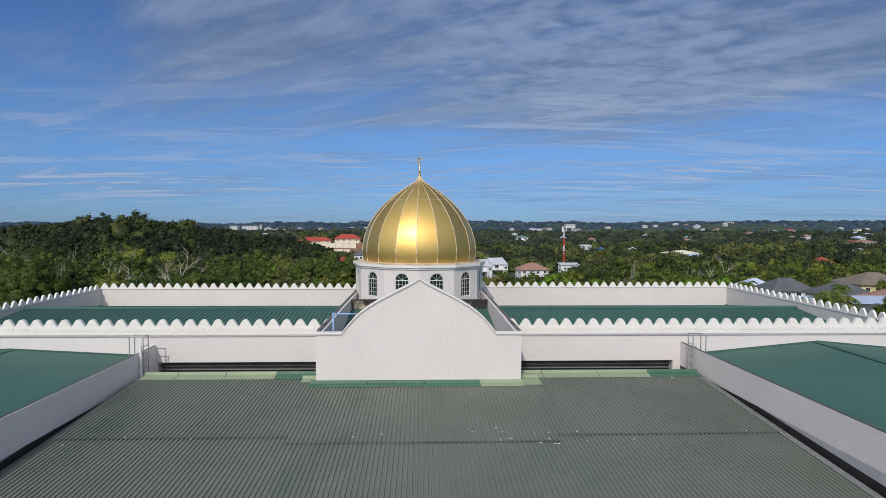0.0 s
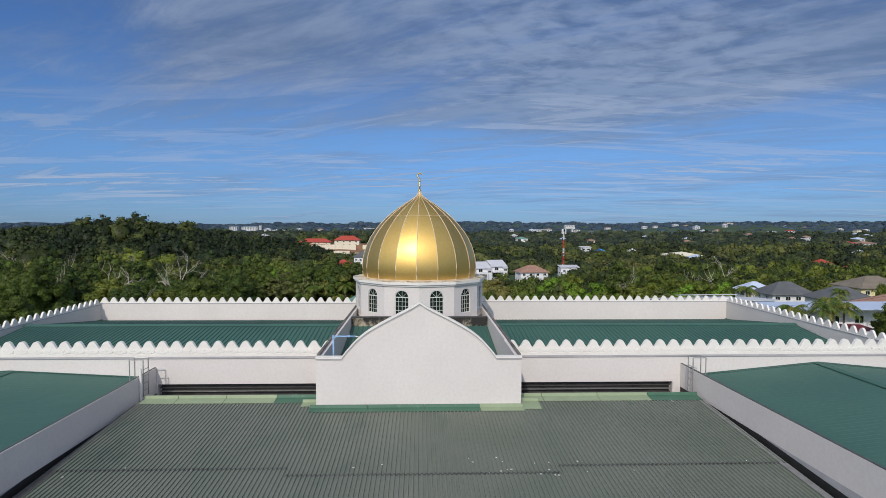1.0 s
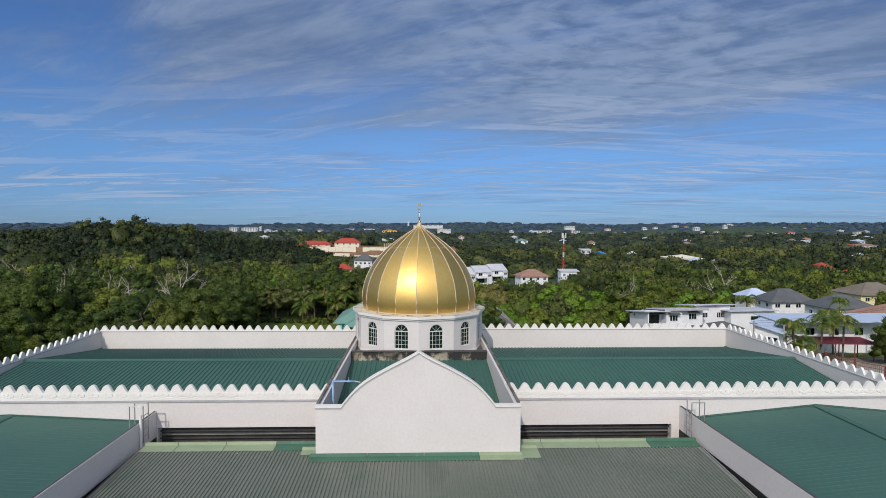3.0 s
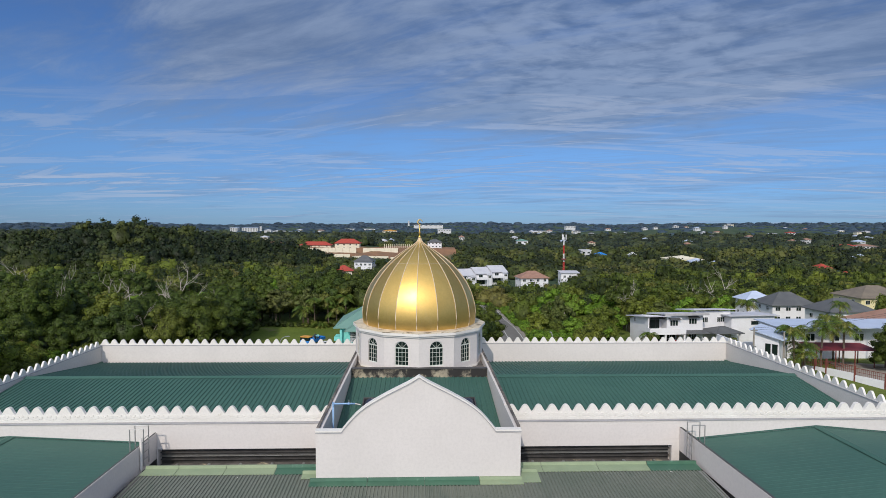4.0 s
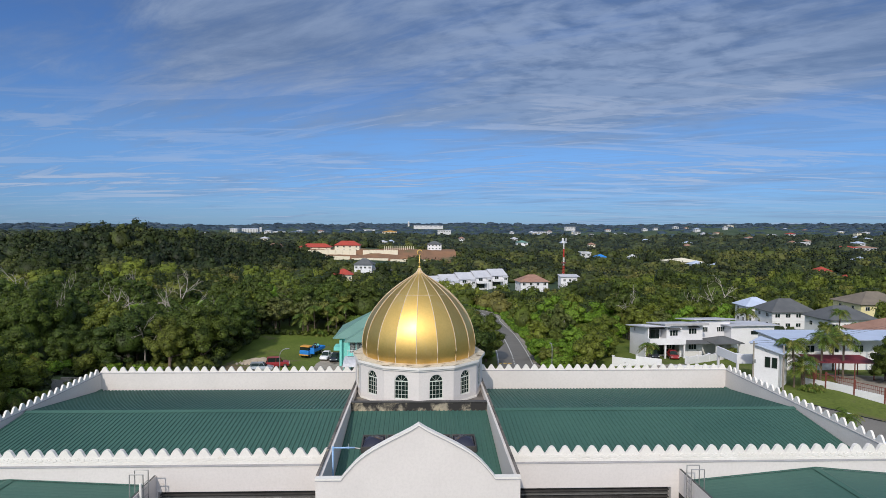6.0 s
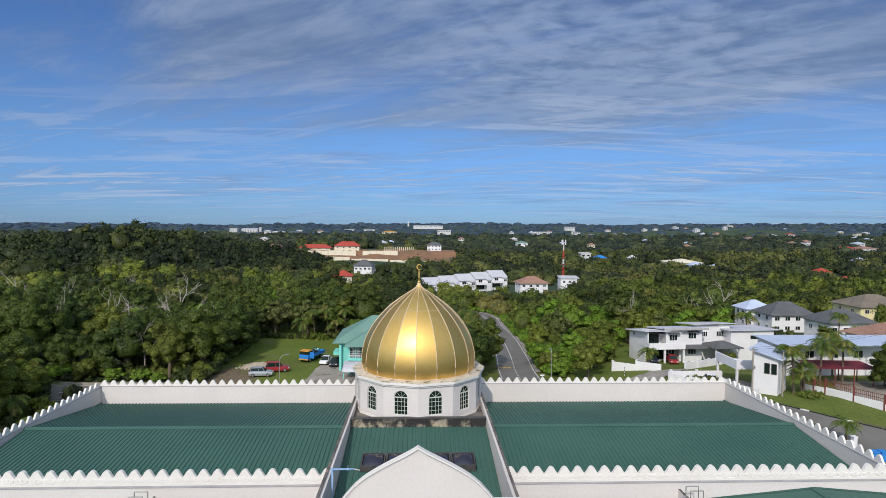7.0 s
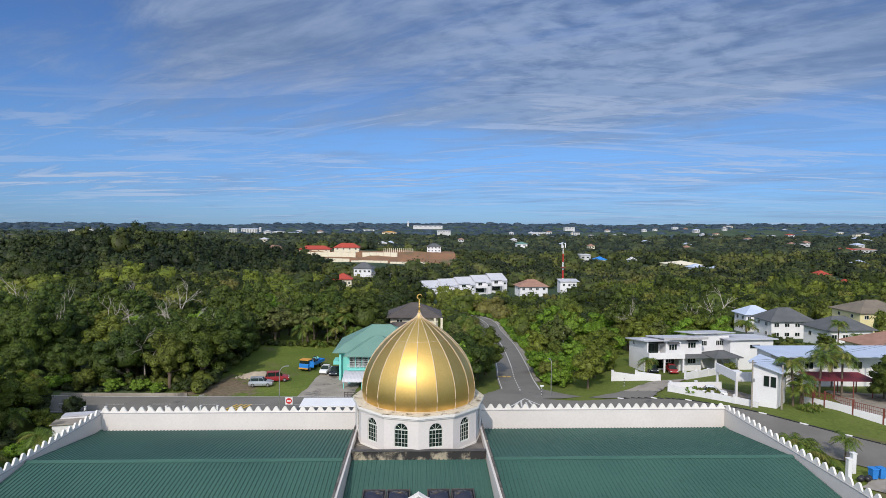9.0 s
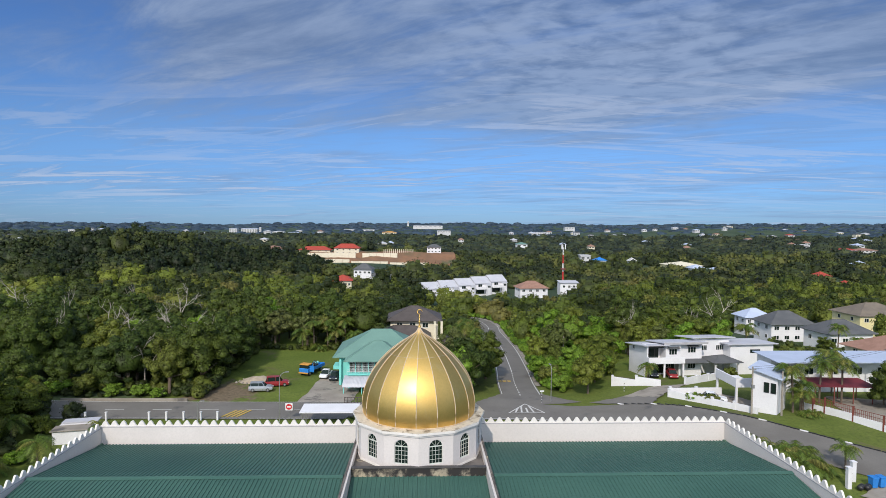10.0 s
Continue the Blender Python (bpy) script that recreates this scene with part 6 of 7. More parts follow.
for i in range(5):
    terrace_house(7 + i * 9.3, 316 + i * 3.3, -11.5, -4.6 + i * 0.75, -1.6 + i * 0.75, 19.5)
house("house", "white house with a faded pink tiled roof", 60.5, 310, 15, 11, -3.4, 0.0, HOUSE_WHITE, TILE_ROOF, 2, 6, 0.8, -9.5)
house("house", "small white house with a red hipped roof", -49.6, 386, 12, 10, -8.0, -4.6, CREAM, RED_ROOF, 2, -10, 0.8, -13, columns=3)
house("house", "white villa with dark grey roofs", -46, 478, 18, 12, -7.5, -3.6, HOUSE_WHITE, SLATE_ROOF, 2, 10, 0.8, -15)
house("house", "white villa with dark grey gables", -31, 470, 15, 10, -9.5, -6.4, HOUSE_WHITE, SLATE_ROOF, 2, -8, 0.8, -15)
house("house", "white hillside house with a grey roof", -8, 486, 14, 10, -8.0, -5.0, HOUSE_WHITE, SLATE_ROOF, 2, 0, 0.8, -15)
house("house", "large cream house with a red hipped roof on the hill", -72, 580, 24, 12, 5.2, 9.4, CREAM, RED_ROOF, 2, 0, 1.0, -1.5)
house("house", "cream house with low red roofs on the hill", -104, 586, 30, 12, 3.0, 6.4, CREAM, RED_ROOF, 2, 0, 1.0, -1.5)
house("house", "white hilltop house with a grey roof", 14, 596, 14, 10, 6.0, 9.0, HOUSE_WHITE, SLATE_ROOF, 2, 0, 0.8, 0)

house("house", "pale house with a bright red hipped roof", -40.5, 310, 9.0, 8, 0.2, 2.9, CREAM, RED_ROOF, 2, 6)
house("house", "low pale annex with a red roof", -46.0, 306, 5.0, 5, -2.6, -1.0, CREAM, RED_ROOF, 1, 6)
house("house", "white house with a dark slate roof", -37, 380, 11.5, 9, 0.5, 4.2, HOUSE_WHITE, SLATE_ROOF, 2, -8)
house("house", "white house with a grey roof", -24, 374, 11, 8, -2.6, 0.2, HOUSE_WHITE, SLATE_ROOF, 2, 10)

# terraces of earth and retaining walls on the hillside
bm = bmesh.new()
rows = []
for j, (y, z) in enumerate(((545, -12), (556, -6.5), (566, -3.8), (574, -3.2), (580, 0.8), (604, 1.3))):
    rows.append([bm.verts.new((-108 + i * 7.5, y + 1.5 * math.sin(i * 1.7 + j), z + 0.8 * math.sin(i * 0.9 + 2 * j) - 0.10 * max(0, i - 13) ** 1.5)) for i in range(20)])
for a, b in zip(rows, rows[1:]):
    for i in range(19):
        bm.faces.new((a[i], a[i + 1], b[i + 1], b[i]))
cut = part("earth_terrace", bm, EARTH, None, smooth=True)
tagged(cut, "bare orange earth terraces cut into the hillside", "hillside", kind="structure")
for x0, x1, y, z0, z1 in ((-98, -66, 554, -12, -4.0), (-64, -30, 550, -13, -5.4), (-28, 8, 548, -14, -6.4), (-108, -62, 570, -7, 1.2), (-56, -22, 574, -6, 0.9)):
    w = tagged(new("retaining_wall"), "pale concrete retaining wall below the terrace", "wall")
    n = int((x1 - x0) / 6)
    for i in range(n):
        a = x0 + (x1 - x0) * i / n
        box_part("panel", (a, a + (x1 - x0) / n - 0.15, y, y + 0.6, z0, z1 + random.uniform(-0.3, 0.2)), CREAM, w)
fence2 = thing("fence", "row of pale concrete posts on the terrace", "fence", pose(-36, 583, 0.4))
for i in range(16):
    box_part("post", (i * 1.9, i * 1.9 + 0.5, 0, 0.4, 0, 4.2), CREAM, fence2)

# radio mast
mast = thing("radio_mast", "red and white lattice radio mast with antennas", "mast", pose(79.5, 325, -9.5))
for i in range(6):
    bm = bmesh.new()
    z0, z1 = i * 4.6, (i + 1) * 4.6
    r = 0.55 - 0.05 * i
    c = [(r, 0), (-r / 2, r * 0.87), (-r / 2, -r * 0.87)]
    for k in range(3):
        tube(bm, (*c[k], z0), (*c[k], z1), 0.09, sides=5)
        for q in range(3):
            za, zb = z0 + q * 1.53, z0 + (q + 1) * 1.53
            tube(bm, (*c[k], za), (*c[(k + 1) % 3], zb), 0.06, sides=4)
    part("section", bm, SIGN_RED if i % 2 == 0 else HOUSE_WHITE, mast)
for k in range(3):
    a = 2.1 * k
    box_part("antenna", (1.2 * math.cos(a) - 0.2, 1.2 * math.cos(a) + 0.2, 1.2 * math.sin(a) - 0.15, 1.2 * math.sin(a) + 0.15, 26.2, 29.0), HOUSE_WHITE, mast)
box_part("platform", (-1.2, 1.2, -1.2, 1.2, 15.0, 15.6), RUST_RED, mast)
hut = thing("equipment_house", "white flat-roofed building at the mast's foot", "building", pose(76.5, 318, -9.5))
box_part("wall", (0, 9, 0, 7, -1, 8.0), HOUSE_WHITE, hut)
slab_part(hut, -0.4, 10.4, -0.6, 7.4, 8.0, 8.2, 0.8, PALE_ROOF)
for x in (2, 5, 7.5):
    window(hut, x, -0.02, 6.2, 1.3, 1.3)

# buildings far off
def far_block(b, wall, roof, label, gabled):
    x, y, z0, z1, w = b
    w = w * 0.78
    z0 = min(z0, z1 - 6) - 6
    ob = thing("far_building", label, "building", pose(x, y, z0), "buildings on the far plain")
    h, d = z1 - z0, max(8, min(w, 30))
    eave = h - (3.0 if gabled else 0.5)
    box_part("wall", (-w / 2, w / 2, 0, d, 0, eave), wall, ob)
    if gabled:
        hip_part(ob, -w / 2, w / 2, 0, d, eave, h, roof, 0.8)
    else:
        slab_part(ob, -w / 2 - 0.5, w / 2 + 0.5, -0.5, d + 0.5, eave, eave + 0.6, 0.4, roof)
    n = max(2, min(6, int(w / 6)))
    for k in range(min(4, max(1, int((z1 - z0 - 8) / 3.6)))):
        for i in range(n):
            window(ob, -w / 2 + w * (i + 0.5) / n, -0.05, eave - 2.0 - 3.4 * k, round(w / n * 0.55, 1), 1.5, 0, None, 1)


for i, b in enumerate(FAR_WHITE + FAR_PALE):
    far_block(b, FAR_WALL, (PALE_ROOF, FAR_WALL, BLUE_ROOF)[i % 3], "white building among the distant woods", i % 4 == 3)
for b in FAR_RED:
    far_block(b, FAR_WALL, (RED_ROOF, TILE_ROOF)[b[0] % 2], "white building with a red roof among the woods", True)
for b, (wall, roof) in zip(FAR_OTHER, ((CREAM, ORANGE), (YELLOW_WALL, CREAM), (HOUSE_WHITE, BLUE_ROOF), (HOUSE_WHITE, BRIGHT_BLUE), (HOUSE_WHITE, TEAL_ROOF), (CREAM, TILE_ROOF), (HOUSE_WHITE, BLUE_ROOF))):
    far_block(b, wall, roof, "building with a coloured roof among the woods", True)


# a scatter of small houses on the plain
rs = np.random.RandomState(77)
for i in range(64):
    yy = rs.uniform(950, 2100)
    xx = yy * (rs.uniform(0.12, 0.82) if i % 4 else rs.uniform(-0.75, 0.1))
    if not is_open(xx, yy, 6) or (xx < -70 and yy < 540):
        continue
    zz = on(xx, yy)
    w = rs.uniform(9, 16) * (0.7 + yy / 1900)
    far_block((xx, yy, zz, zz + rs.uniform(8, 12.5), w), FAR_WALL if i % 3 else CREAM, (PALE_ROOF, TILE_ROOF, SLATE_ROOF, BLUE_ROOF, PALE_ROOF)[i % 5], "small pale house among the distant woods", True)

# ---- vehicles ----
def wheel(parent, x, y, r, w):
    bm = bmesh.new()
    tube(bm, (x, y - w / 2, r), (x, y + w / 2, r), r, sides=16)
    t = part("tyre", bm, RUBBER, parent)
    bm = bmesh.new()
    tube(bm, (x, y - w / 2 - 0.012, r), (x, y + w / 2 + 0.012, r), r * 0.6, sides=12)
    part("rim", bm, GALVANISED, t)


def car(label, x, y, turn, paint, tall=1.45, length=4.2, suv=False):
    """A car: lofted body, glazed cabin, lamps and wheels; it faces +x before the turn."""
    c = thing("car", label, "car", pose(x, y, on(x, y) + 0.10, 0, 0, turn), "parked cars")
    L, W = length / 2, 0.85
    waist = 0.88 if not suv else 1.0
    bm = bmesh.new()
    secs = [(-L, 0.42, waist * 0.86, 0.80), (-L + 0.12, 0.24, waist, 0.97), (-L * 0.5, 0.22, waist + 0.02, 1.0), (L * 0.35, 0.22, waist, 1.0), (L * 0.75, 0.24, waist * 0.90, 0.96), (L - 0.1, 0.28, waist * 0.78, 0.88), (L, 0.40, waist * 0.62, 0.74)]
    rows = []
    for sx, z0, z1, k in secs:
        zm = (z0 + z1) / 2
        rows.append([bm.verts.new((sx, W * k * q, z)) for q, z in ((-0.92, z0), (-1, zm), (-0.93, z1), (0.93, z1), (1, zm), (0.92, z0))])
    for a, b in zip(rows, rows[1:]):
        for i in range(6):
            j = (i + 1) % 6
            bm.faces.new((a[i], a[j], b[j], b[i]))
    bm.faces.new(rows[0])
    bm.faces.new(rows[-1][::-1])
    part("body", bm, paint, c, smooth=False)
    back = -L + (0.1 if suv else 0.75)
    cabin = [(back, waist - 0.02, 0.84), (back + (0.25 if suv else 0.55), tall - 0.05, 0.70), (0.25, tall, 0.70), (0.95, waist - 0.02, 0.82)]
    bm = bmesh.new()
    rows = [[bm.verts.new((sx, -W * k, z)), bm.verts.new((sx, W * k, z))] for sx, z, k in cabin]
    for a, b in zip(rows, rows[1:]):
        bm.faces.new((a[0], a[1], b[1], b[0]))
    bm.faces.new([r[0] for r in rows])
    bm.faces.new([r[1] for r in rows[::-1]])
    part("glasshouse", bm, DARK_GLASS, c, "dark car glass")
    bm = bmesh.new()
    block(bm, cabin[1][0] - 0.05, cabin[2][0] + 0.05, -W * 0.72, W * 0.72, tall - 0.03, tall + 0.03)
    roof = part("roof", bm, paint, c, bevel=0.02)
    for px in (cabin[1][0] + 0.1, -0.25, 0.35):
        for s in (-1, 1):
            bm = bmesh.new()
            tube(bm, (px + (0.35 if px > 0.2 else -0.05), s * W * 0.83, waist - 0.02), (px, s * W * 0.71, tall), 0.035, sides=4)
            part("pillar", bm, paint, roof)
    for s in (-1, 1):
        box_part("headlight", (L - 0.16, L - 0.02, s * 0.58 - 0.15, s * 0.58 + 0.15, waist * 0.62, waist * 0.76), GRILLE, c)
        box_part("tail_light", (-L - 0.01, -L + 0.06, s * 0.6 - 0.12, s * 0.6 + 0.12, waist * 0.68, waist * 0.86), SIGN_RED, c)
        wheel(c, -L * 0.62, s * 0.76, 0.32, 0.2)
        wheel(c, L * 0.62, s * 0.76, 0.32, 0.2)
    return c


car("silver estate car parked on the grass", -28.3, 105.0, 4, SILVER, 1.55, 4.2, True)
car("dark red van parked behind the silver car", -26.2, 108.2, 12, CAR_RED, 1.75, 4.3, True)
car("white hatchback parked on the forecourt", -18.2, 114.0, -100, CAR_WHITE, 1.48, 3.9)
car("dark hatchback beside the turquoise house", -16.2, 112.6, -95, CAR_DARK, 1.45, 3.8)
car("white saloon car in a walled yard", 45.6, 88.7, -22, CAR_WHITE, 1.42, 4.3)
car("dark red car under the balcony", 48.2, 109.4, -100, CAR_RED, 1.45, 4.0)
car("dark car in the shaded carport", 44.8, 110.6, -95, CAR_DARK, 1.45, 4.0)

heap = thing("sand_heap", "heap of pale sand and rubble on the grass", "sand heap", pose(-30.8, 111.8, on(-30.8, 111.8) - 0.05, 0, 0, 12))
bm = bmesh.new()
n = 18
grid = []
for i in range(n + 1):
    row = []
    for j in range(n + 1):
        x, y = -1 + 2 * i / n, -1 + 2 * j / n
        h = max(0.0, 1 - (x * x + y * y)) ** 1.2
        row.append(bm.verts.new((x * 3.4, y * 2.2, 0.95 * h + 0.28 * h * noise.noise(Vector((x * 3, y * 3, 1.7))) - 0.02)))
    grid.append(row)
for i in range(n):
    for j in range(n):
        bm.faces.new((grid[i][j], grid[i + 1][j], grid[i + 1][j + 1], grid[i][j + 1]))
part("heap", bm, SAND, heap, smooth=True)
rubble = np.random.RandomState(4)
for i in range(14):
    bm = bmesh.new()
    bmesh.ops.create_icosphere(bm, subdivisions=1, radius=rubble.uniform(0.12, 0.3))
    for v in bm.verts:
        v.co *= 1 + 0.35 * noise.noise(v.co * 4 + Vector((i, 0, 0)))
    a = rubble.uniform(0, 6.28)
    part("stone", bm, CEMENT, heap, m=pose(rubble.uniform(2.0, 3.9) * math.cos(a), rubble.uniform(1.6, 2.6) * math.sin(a), 0.1))

truck = thing("truck", "blue and orange flatbed lorry loaded with scrap", "truck", pose(-21.6, 117.5, on(-21.6, 117.5) + 0.05, 0, 0, -112))
box_part("chassis", (-3.0, 2.6, -0.45, 0.45, 0.55, 0.8), BLACK_PAINT, truck)
cab = box_part("cab", (1.3, 2.9, -1.0, 1.0, 0.6, 1.5), BRIGHT_BLUE, truck, "blue cab with an orange roof", 0.06)
box_part("windscreen", (1.5, 2.82, -0.95, 0.95, 1.5, 2.1), DARK_GLASS, cab)
box_part("cab_roof", (1.35, 2.8, -1.0, 1.0, 2.1, 2.3), ORANGE, cab, bevel=0.05)
box_part("bumper", (2.88, 3.05, -1.02, 1.02, 0.5, 0.72), ORANGE, truck)
box_part("door", (2.2, 2.28, 1.0, 1.95, 0.8, 2.0), BRIGHT_BLUE, cab, "open blue cab door")
bed = box_part("bed", (-3.2, 1.2, -1.1, 1.1, 0.85, 1.0), BRIGHT_BLUE, truck)
for b in ((-3.2, 1.2, -1.1, -1.04, 1.0, 1.45), (-3.2, 1.2, 1.04, 1.1, 1.0, 1.45), (-3.2, -3.14, -1.04, 1.04, 1.0, 1.45), (1.14, 1.2, -1.04, 1.04, 1.0, 2.2)):
    box_part("side_board", b, BRIGHT_BLUE, bed)
for i in range(9):
    bm = bmesh.new()
    s = random.uniform(0.25, 0.5)
    bmesh.ops.create_icosphere(bm, subdivisions=2, radius=s)
    for v in bm.verts:
        v.co *= 1 + 0.3 * noise.noise(v.co * 4 + Vector((i, 0, 0)))
    part("load", bm, (BLACK_PAINT, GRILLE, TURQUOISE, CEMENT)[i % 4], bed, m=pose(random.uniform(-2.7, 0.7), random.uniform(-0.6, 0.6), 1.2 + random.uniform(0, 0.5)))
for x in (-2.0, 2.1):
    for s in (-1, 1):
        wheel(truck, x, s * 0.85, 0.42, 0.28)


# ---- street things ----
def street_lamp(x, y, h, arm, turn):
    z = on(x, y)
    lamp = thing("street_lamp", "grey steel street lamp with a curved arm", "street lamp", pose(x, y, z, 0, 0, turn), "street lamps")
    bm = bmesh.new()
    tube(bm, (0, 0, -0.2), (0, 0, h * 0.86), 0.09, 0.06, 8)
    pr = (0, 0, h * 0.86)
    for i in range(1, 6):
        a = radians(18 * i)
        p = (arm * (1 - math.cos(a)), 0, h * 0.86 + h * 0.14 * math.sin(a))
        tube(bm, pr, p, 0.055, sides=7)
        pr = p
    part("pole", bm, GALVANISED, lamp)
    bm = bmesh.new()
    block(bm, arm - 0.1, arm + 0.55, -0.13, 0.13, h - 0.05, h + 0.08)
    part("lamp_head", bm, GALVANISED, lamp, bevel=0.03)


street_lamp(-21.3, 89.2, 7.5, 0.9, 20)
street_lamp(22.6, 98.9, 6.4, 0.5, 100)
street_lamp(-33.5, 89.0, 3.2, 0.4, 10)


def utility_pole(x, y, h, label="grey concrete utility pole with a crossarm", cross=True):
    p = thing("utility_pole", label, "pole", pose(x, y, on(x, y)), "utility poles")
    bm = bmesh.new()
    tube(bm, (0, 0, -0.3), (0, 0, h), 0.14, 0.10, 8)
    part("pole", bm, CEMENT, p)
    if cross:
        box_part("crossarm", (-0.5, 0.5, -0.06, 0.06, h - 0.45, h - 0.32), GALVANISED, p)
        box_part("fuse_box", (-0.2, 0.2, -0.3, -0.14, h * 0.55, h * 0.55 + 0.5), GALVANISED, p)


utility_pole(47.8, 81.6, 6.9)
utility_pole(51.6, 80.6, 6.4, "thin grey steel pole", False)
utility_pole(73.0, 88.0, 8.6)
utility_pole(33.5, 135.0, 6.0, "thin grey steel pole", False)
for (xa, ya, za), (xb, yb, zb) in (((47.8, 81.6, 10.8), (73.0, 88.0, 12.0)), ((47.8, 81.6, 10.5), (73.0, 88.0, 11.7))):
    wire = thing("cable", "thin black overhead cable between poles", "cable")
    bm = bmesh.new()
    last = None
    for i in range(13):
        t = i / 12
        q = (xa + (xb - xa) * t, ya + (yb - ya) * t, za + (zb - za) * t - 1.6 * t * (1 - t))
        if last:
            tube(bm, last, q, 0.018, sides=4)
        last = q
    part("wire", bm, BLACK_PAINT, wire)


def road_sign(x, y, h, kind):
    s = thing("road_sign", "round red road sign on a white board and post" if kind else "black and white striped marker post with a small plate", "sign", pose(x, y, on(x, y)))
    bm = bmesh.new()
    tube(bm, (0, 0, -0.2), (0, 0, h), 0.045, sides=8)
    part("post", bm, GALVANISED if kind else HOUSE_WHITE, s)
    if kind:
        box_part("backing", (-0.55, 0.55, -0.055, -0.03, h - 0.65, h + 0.45), HOUSE_WHITE, s)
        bm = bmesh.new()
        tube(bm, (0, -0.05, h - 0.1), (0, -0.08, h - 0.1), 0.46, sides=16)
        p = part("plate", bm, SIGN_RED, s)
        box_part("bar", (-0.3, 0.3, -0.088, -0.082, h - 0.2, h), HOUSE_WHITE, p)
    else:
        for k in range(3):
            bm = bmesh.new()
            tube(bm, (0, 0, 0.25 + 0.5 * k), (0, 0, 0.5 + 0.5 * k), 0.055, sides=8)
            part("stripe", bm, BLACK_PAINT, s)
        box_part("plate", (-0.35, 0.35, -0.07, -0.05, h - 0.25, h), GRILLE, s)


road_sign(-19.9, 89.4, 2.3, True)
road_sign(20.9, 98.4, 2.2, False)
road_sign(35.5, 99.5, 2.2, False)

posts = thing("fence", "row of white concrete posts behind the mosque", "fence", pose(-52.6, 89.8, 0.5))
for x in (0.0, 1.8, 4.9, 11.3, 13.9, 16.5, 19.1, 21.6):
    bm = bmesh.new()
    block(bm, x, x + 0.24, 0, 0.24, -0.3, 1.35)
    block(bm, x - 0.04, x + 0.28, -0.04, 0.28, 1.35, 1.44)
    part("post", bm, HOUSE_WHITE, posts)
kerb_wall = garden_wall("low_wall", ((-60, 99.5), (-39, 99.2)), 0.55, 0.25, "low pale concrete wall along the road", False, CEMENT)
canopy = thing("canopy", "flat white canopy roof on posts", "canopy", pose(-17.6, 85.6, 0.5))
slab_part(canopy, 0, 8.5, 0, 3.8, 2.5, 2.62, 0.15, HOUSE_WHITE, "roof")
for x, y in ((0.3, 0.3), (8.1, 0.3), (0.3, 3.4), (8.1, 3.4)):
    box_part("post", (x, x + 0.12, y, y + 0.12, -0.3, 2.5), GALVANISED, canopy)
store = thing("store_hut", "small white hut with a grey roof among bushes", "hut", pose(-49.6, 80.0, 0.4, 0, 0, 12))
box_part("wall", (0, 4.2, 0, 3.6, -0.5, 2.0), HOUSE_WHITE, store)
box_part("roof", (-0.25, 4.45, -0.25, 2.2, 2.0, 2.14), CEMENT, store, bevel=0.03)
box_part("slab", (0.4, 5.0, 2.3, 3.9, 2.35, 2.5), PALE_ROOF, store)
box_part("upstand", (0.6, 4.6, 2.4, 3.6, 2.0, 2.35), HOUSE_WHITE, store)

gate = thing("gate", "white pillared gateway with a steel gate", "gate", pose(46.6, 60.6, on(47.5, 61)))
for x, y in ((0, 0), (1.6, 1.5)):
    bm = bmesh.new()
    block(bm, x - 0.22, x + 0.22, y - 0.22, y + 0.22, -0.5, 2.25)
    block(bm, x - 0.27, x + 0.27, y - 0.27, y + 0.27, 2.25, 2.36)
    part("pillar", bm, HOUSE_WHITE, gate)
for z in (0.25, 0.65, 1.05, 1.45):
    bm = bmesh.new()
    tube(bm, (0.2, 0.19, z), (1.4, 1.31, z), 0.035, sides=6)
    part("bar", bm, GALVANISED, gate)
for k in range(2):
    b = thing("wheelie_bin", "bright blue plastic wheelie bin", "bin", pose(49.2 + 0.95 * k, 60.4 + 0.1 * k, on(49.6, 60.4) + 0.14, 0, 0, 4), "blue bins")
    bm = bmesh.new()
    block(bm, -0.36, 0.36, -0.38, 0.38, 0.1, 1.15)
    for v in bm.verts:
        if v.co.z < 0.5:
            v.co.x *= 0.82
            v.co.y *= 0.8
    part("body", bm, BRIGHT_BLUE, b, bevel=0.03)
    bm = bmesh.new()
    block(bm, -0.4, 0.4, -0.43, 0.42, 1.15, 1.26)
    part("lid", bm, BRIGHT_BLUE, b, bevel=0.03)
for k in range(4):
    bag = thing("rubbish_bag", "black plastic rubbish bag on the ground", "bag", pose(47.5 + 0.38 * k, 60.0 + 0.3 * (k % 2), on(48, 60.2) + 0.38), "rubbish bags")
    bm = bmesh.new()
    bmesh.ops.create_icosphere(bm, subdivisions=2, radius=0.32)
    for v in bm.verts:
        v.co *= 1 + 0.25 * noise.noise(v.co * 5 + Vector((k, 3, 0)))
    part("bag", bm, BLACK_PAINT, bag, smooth=True)


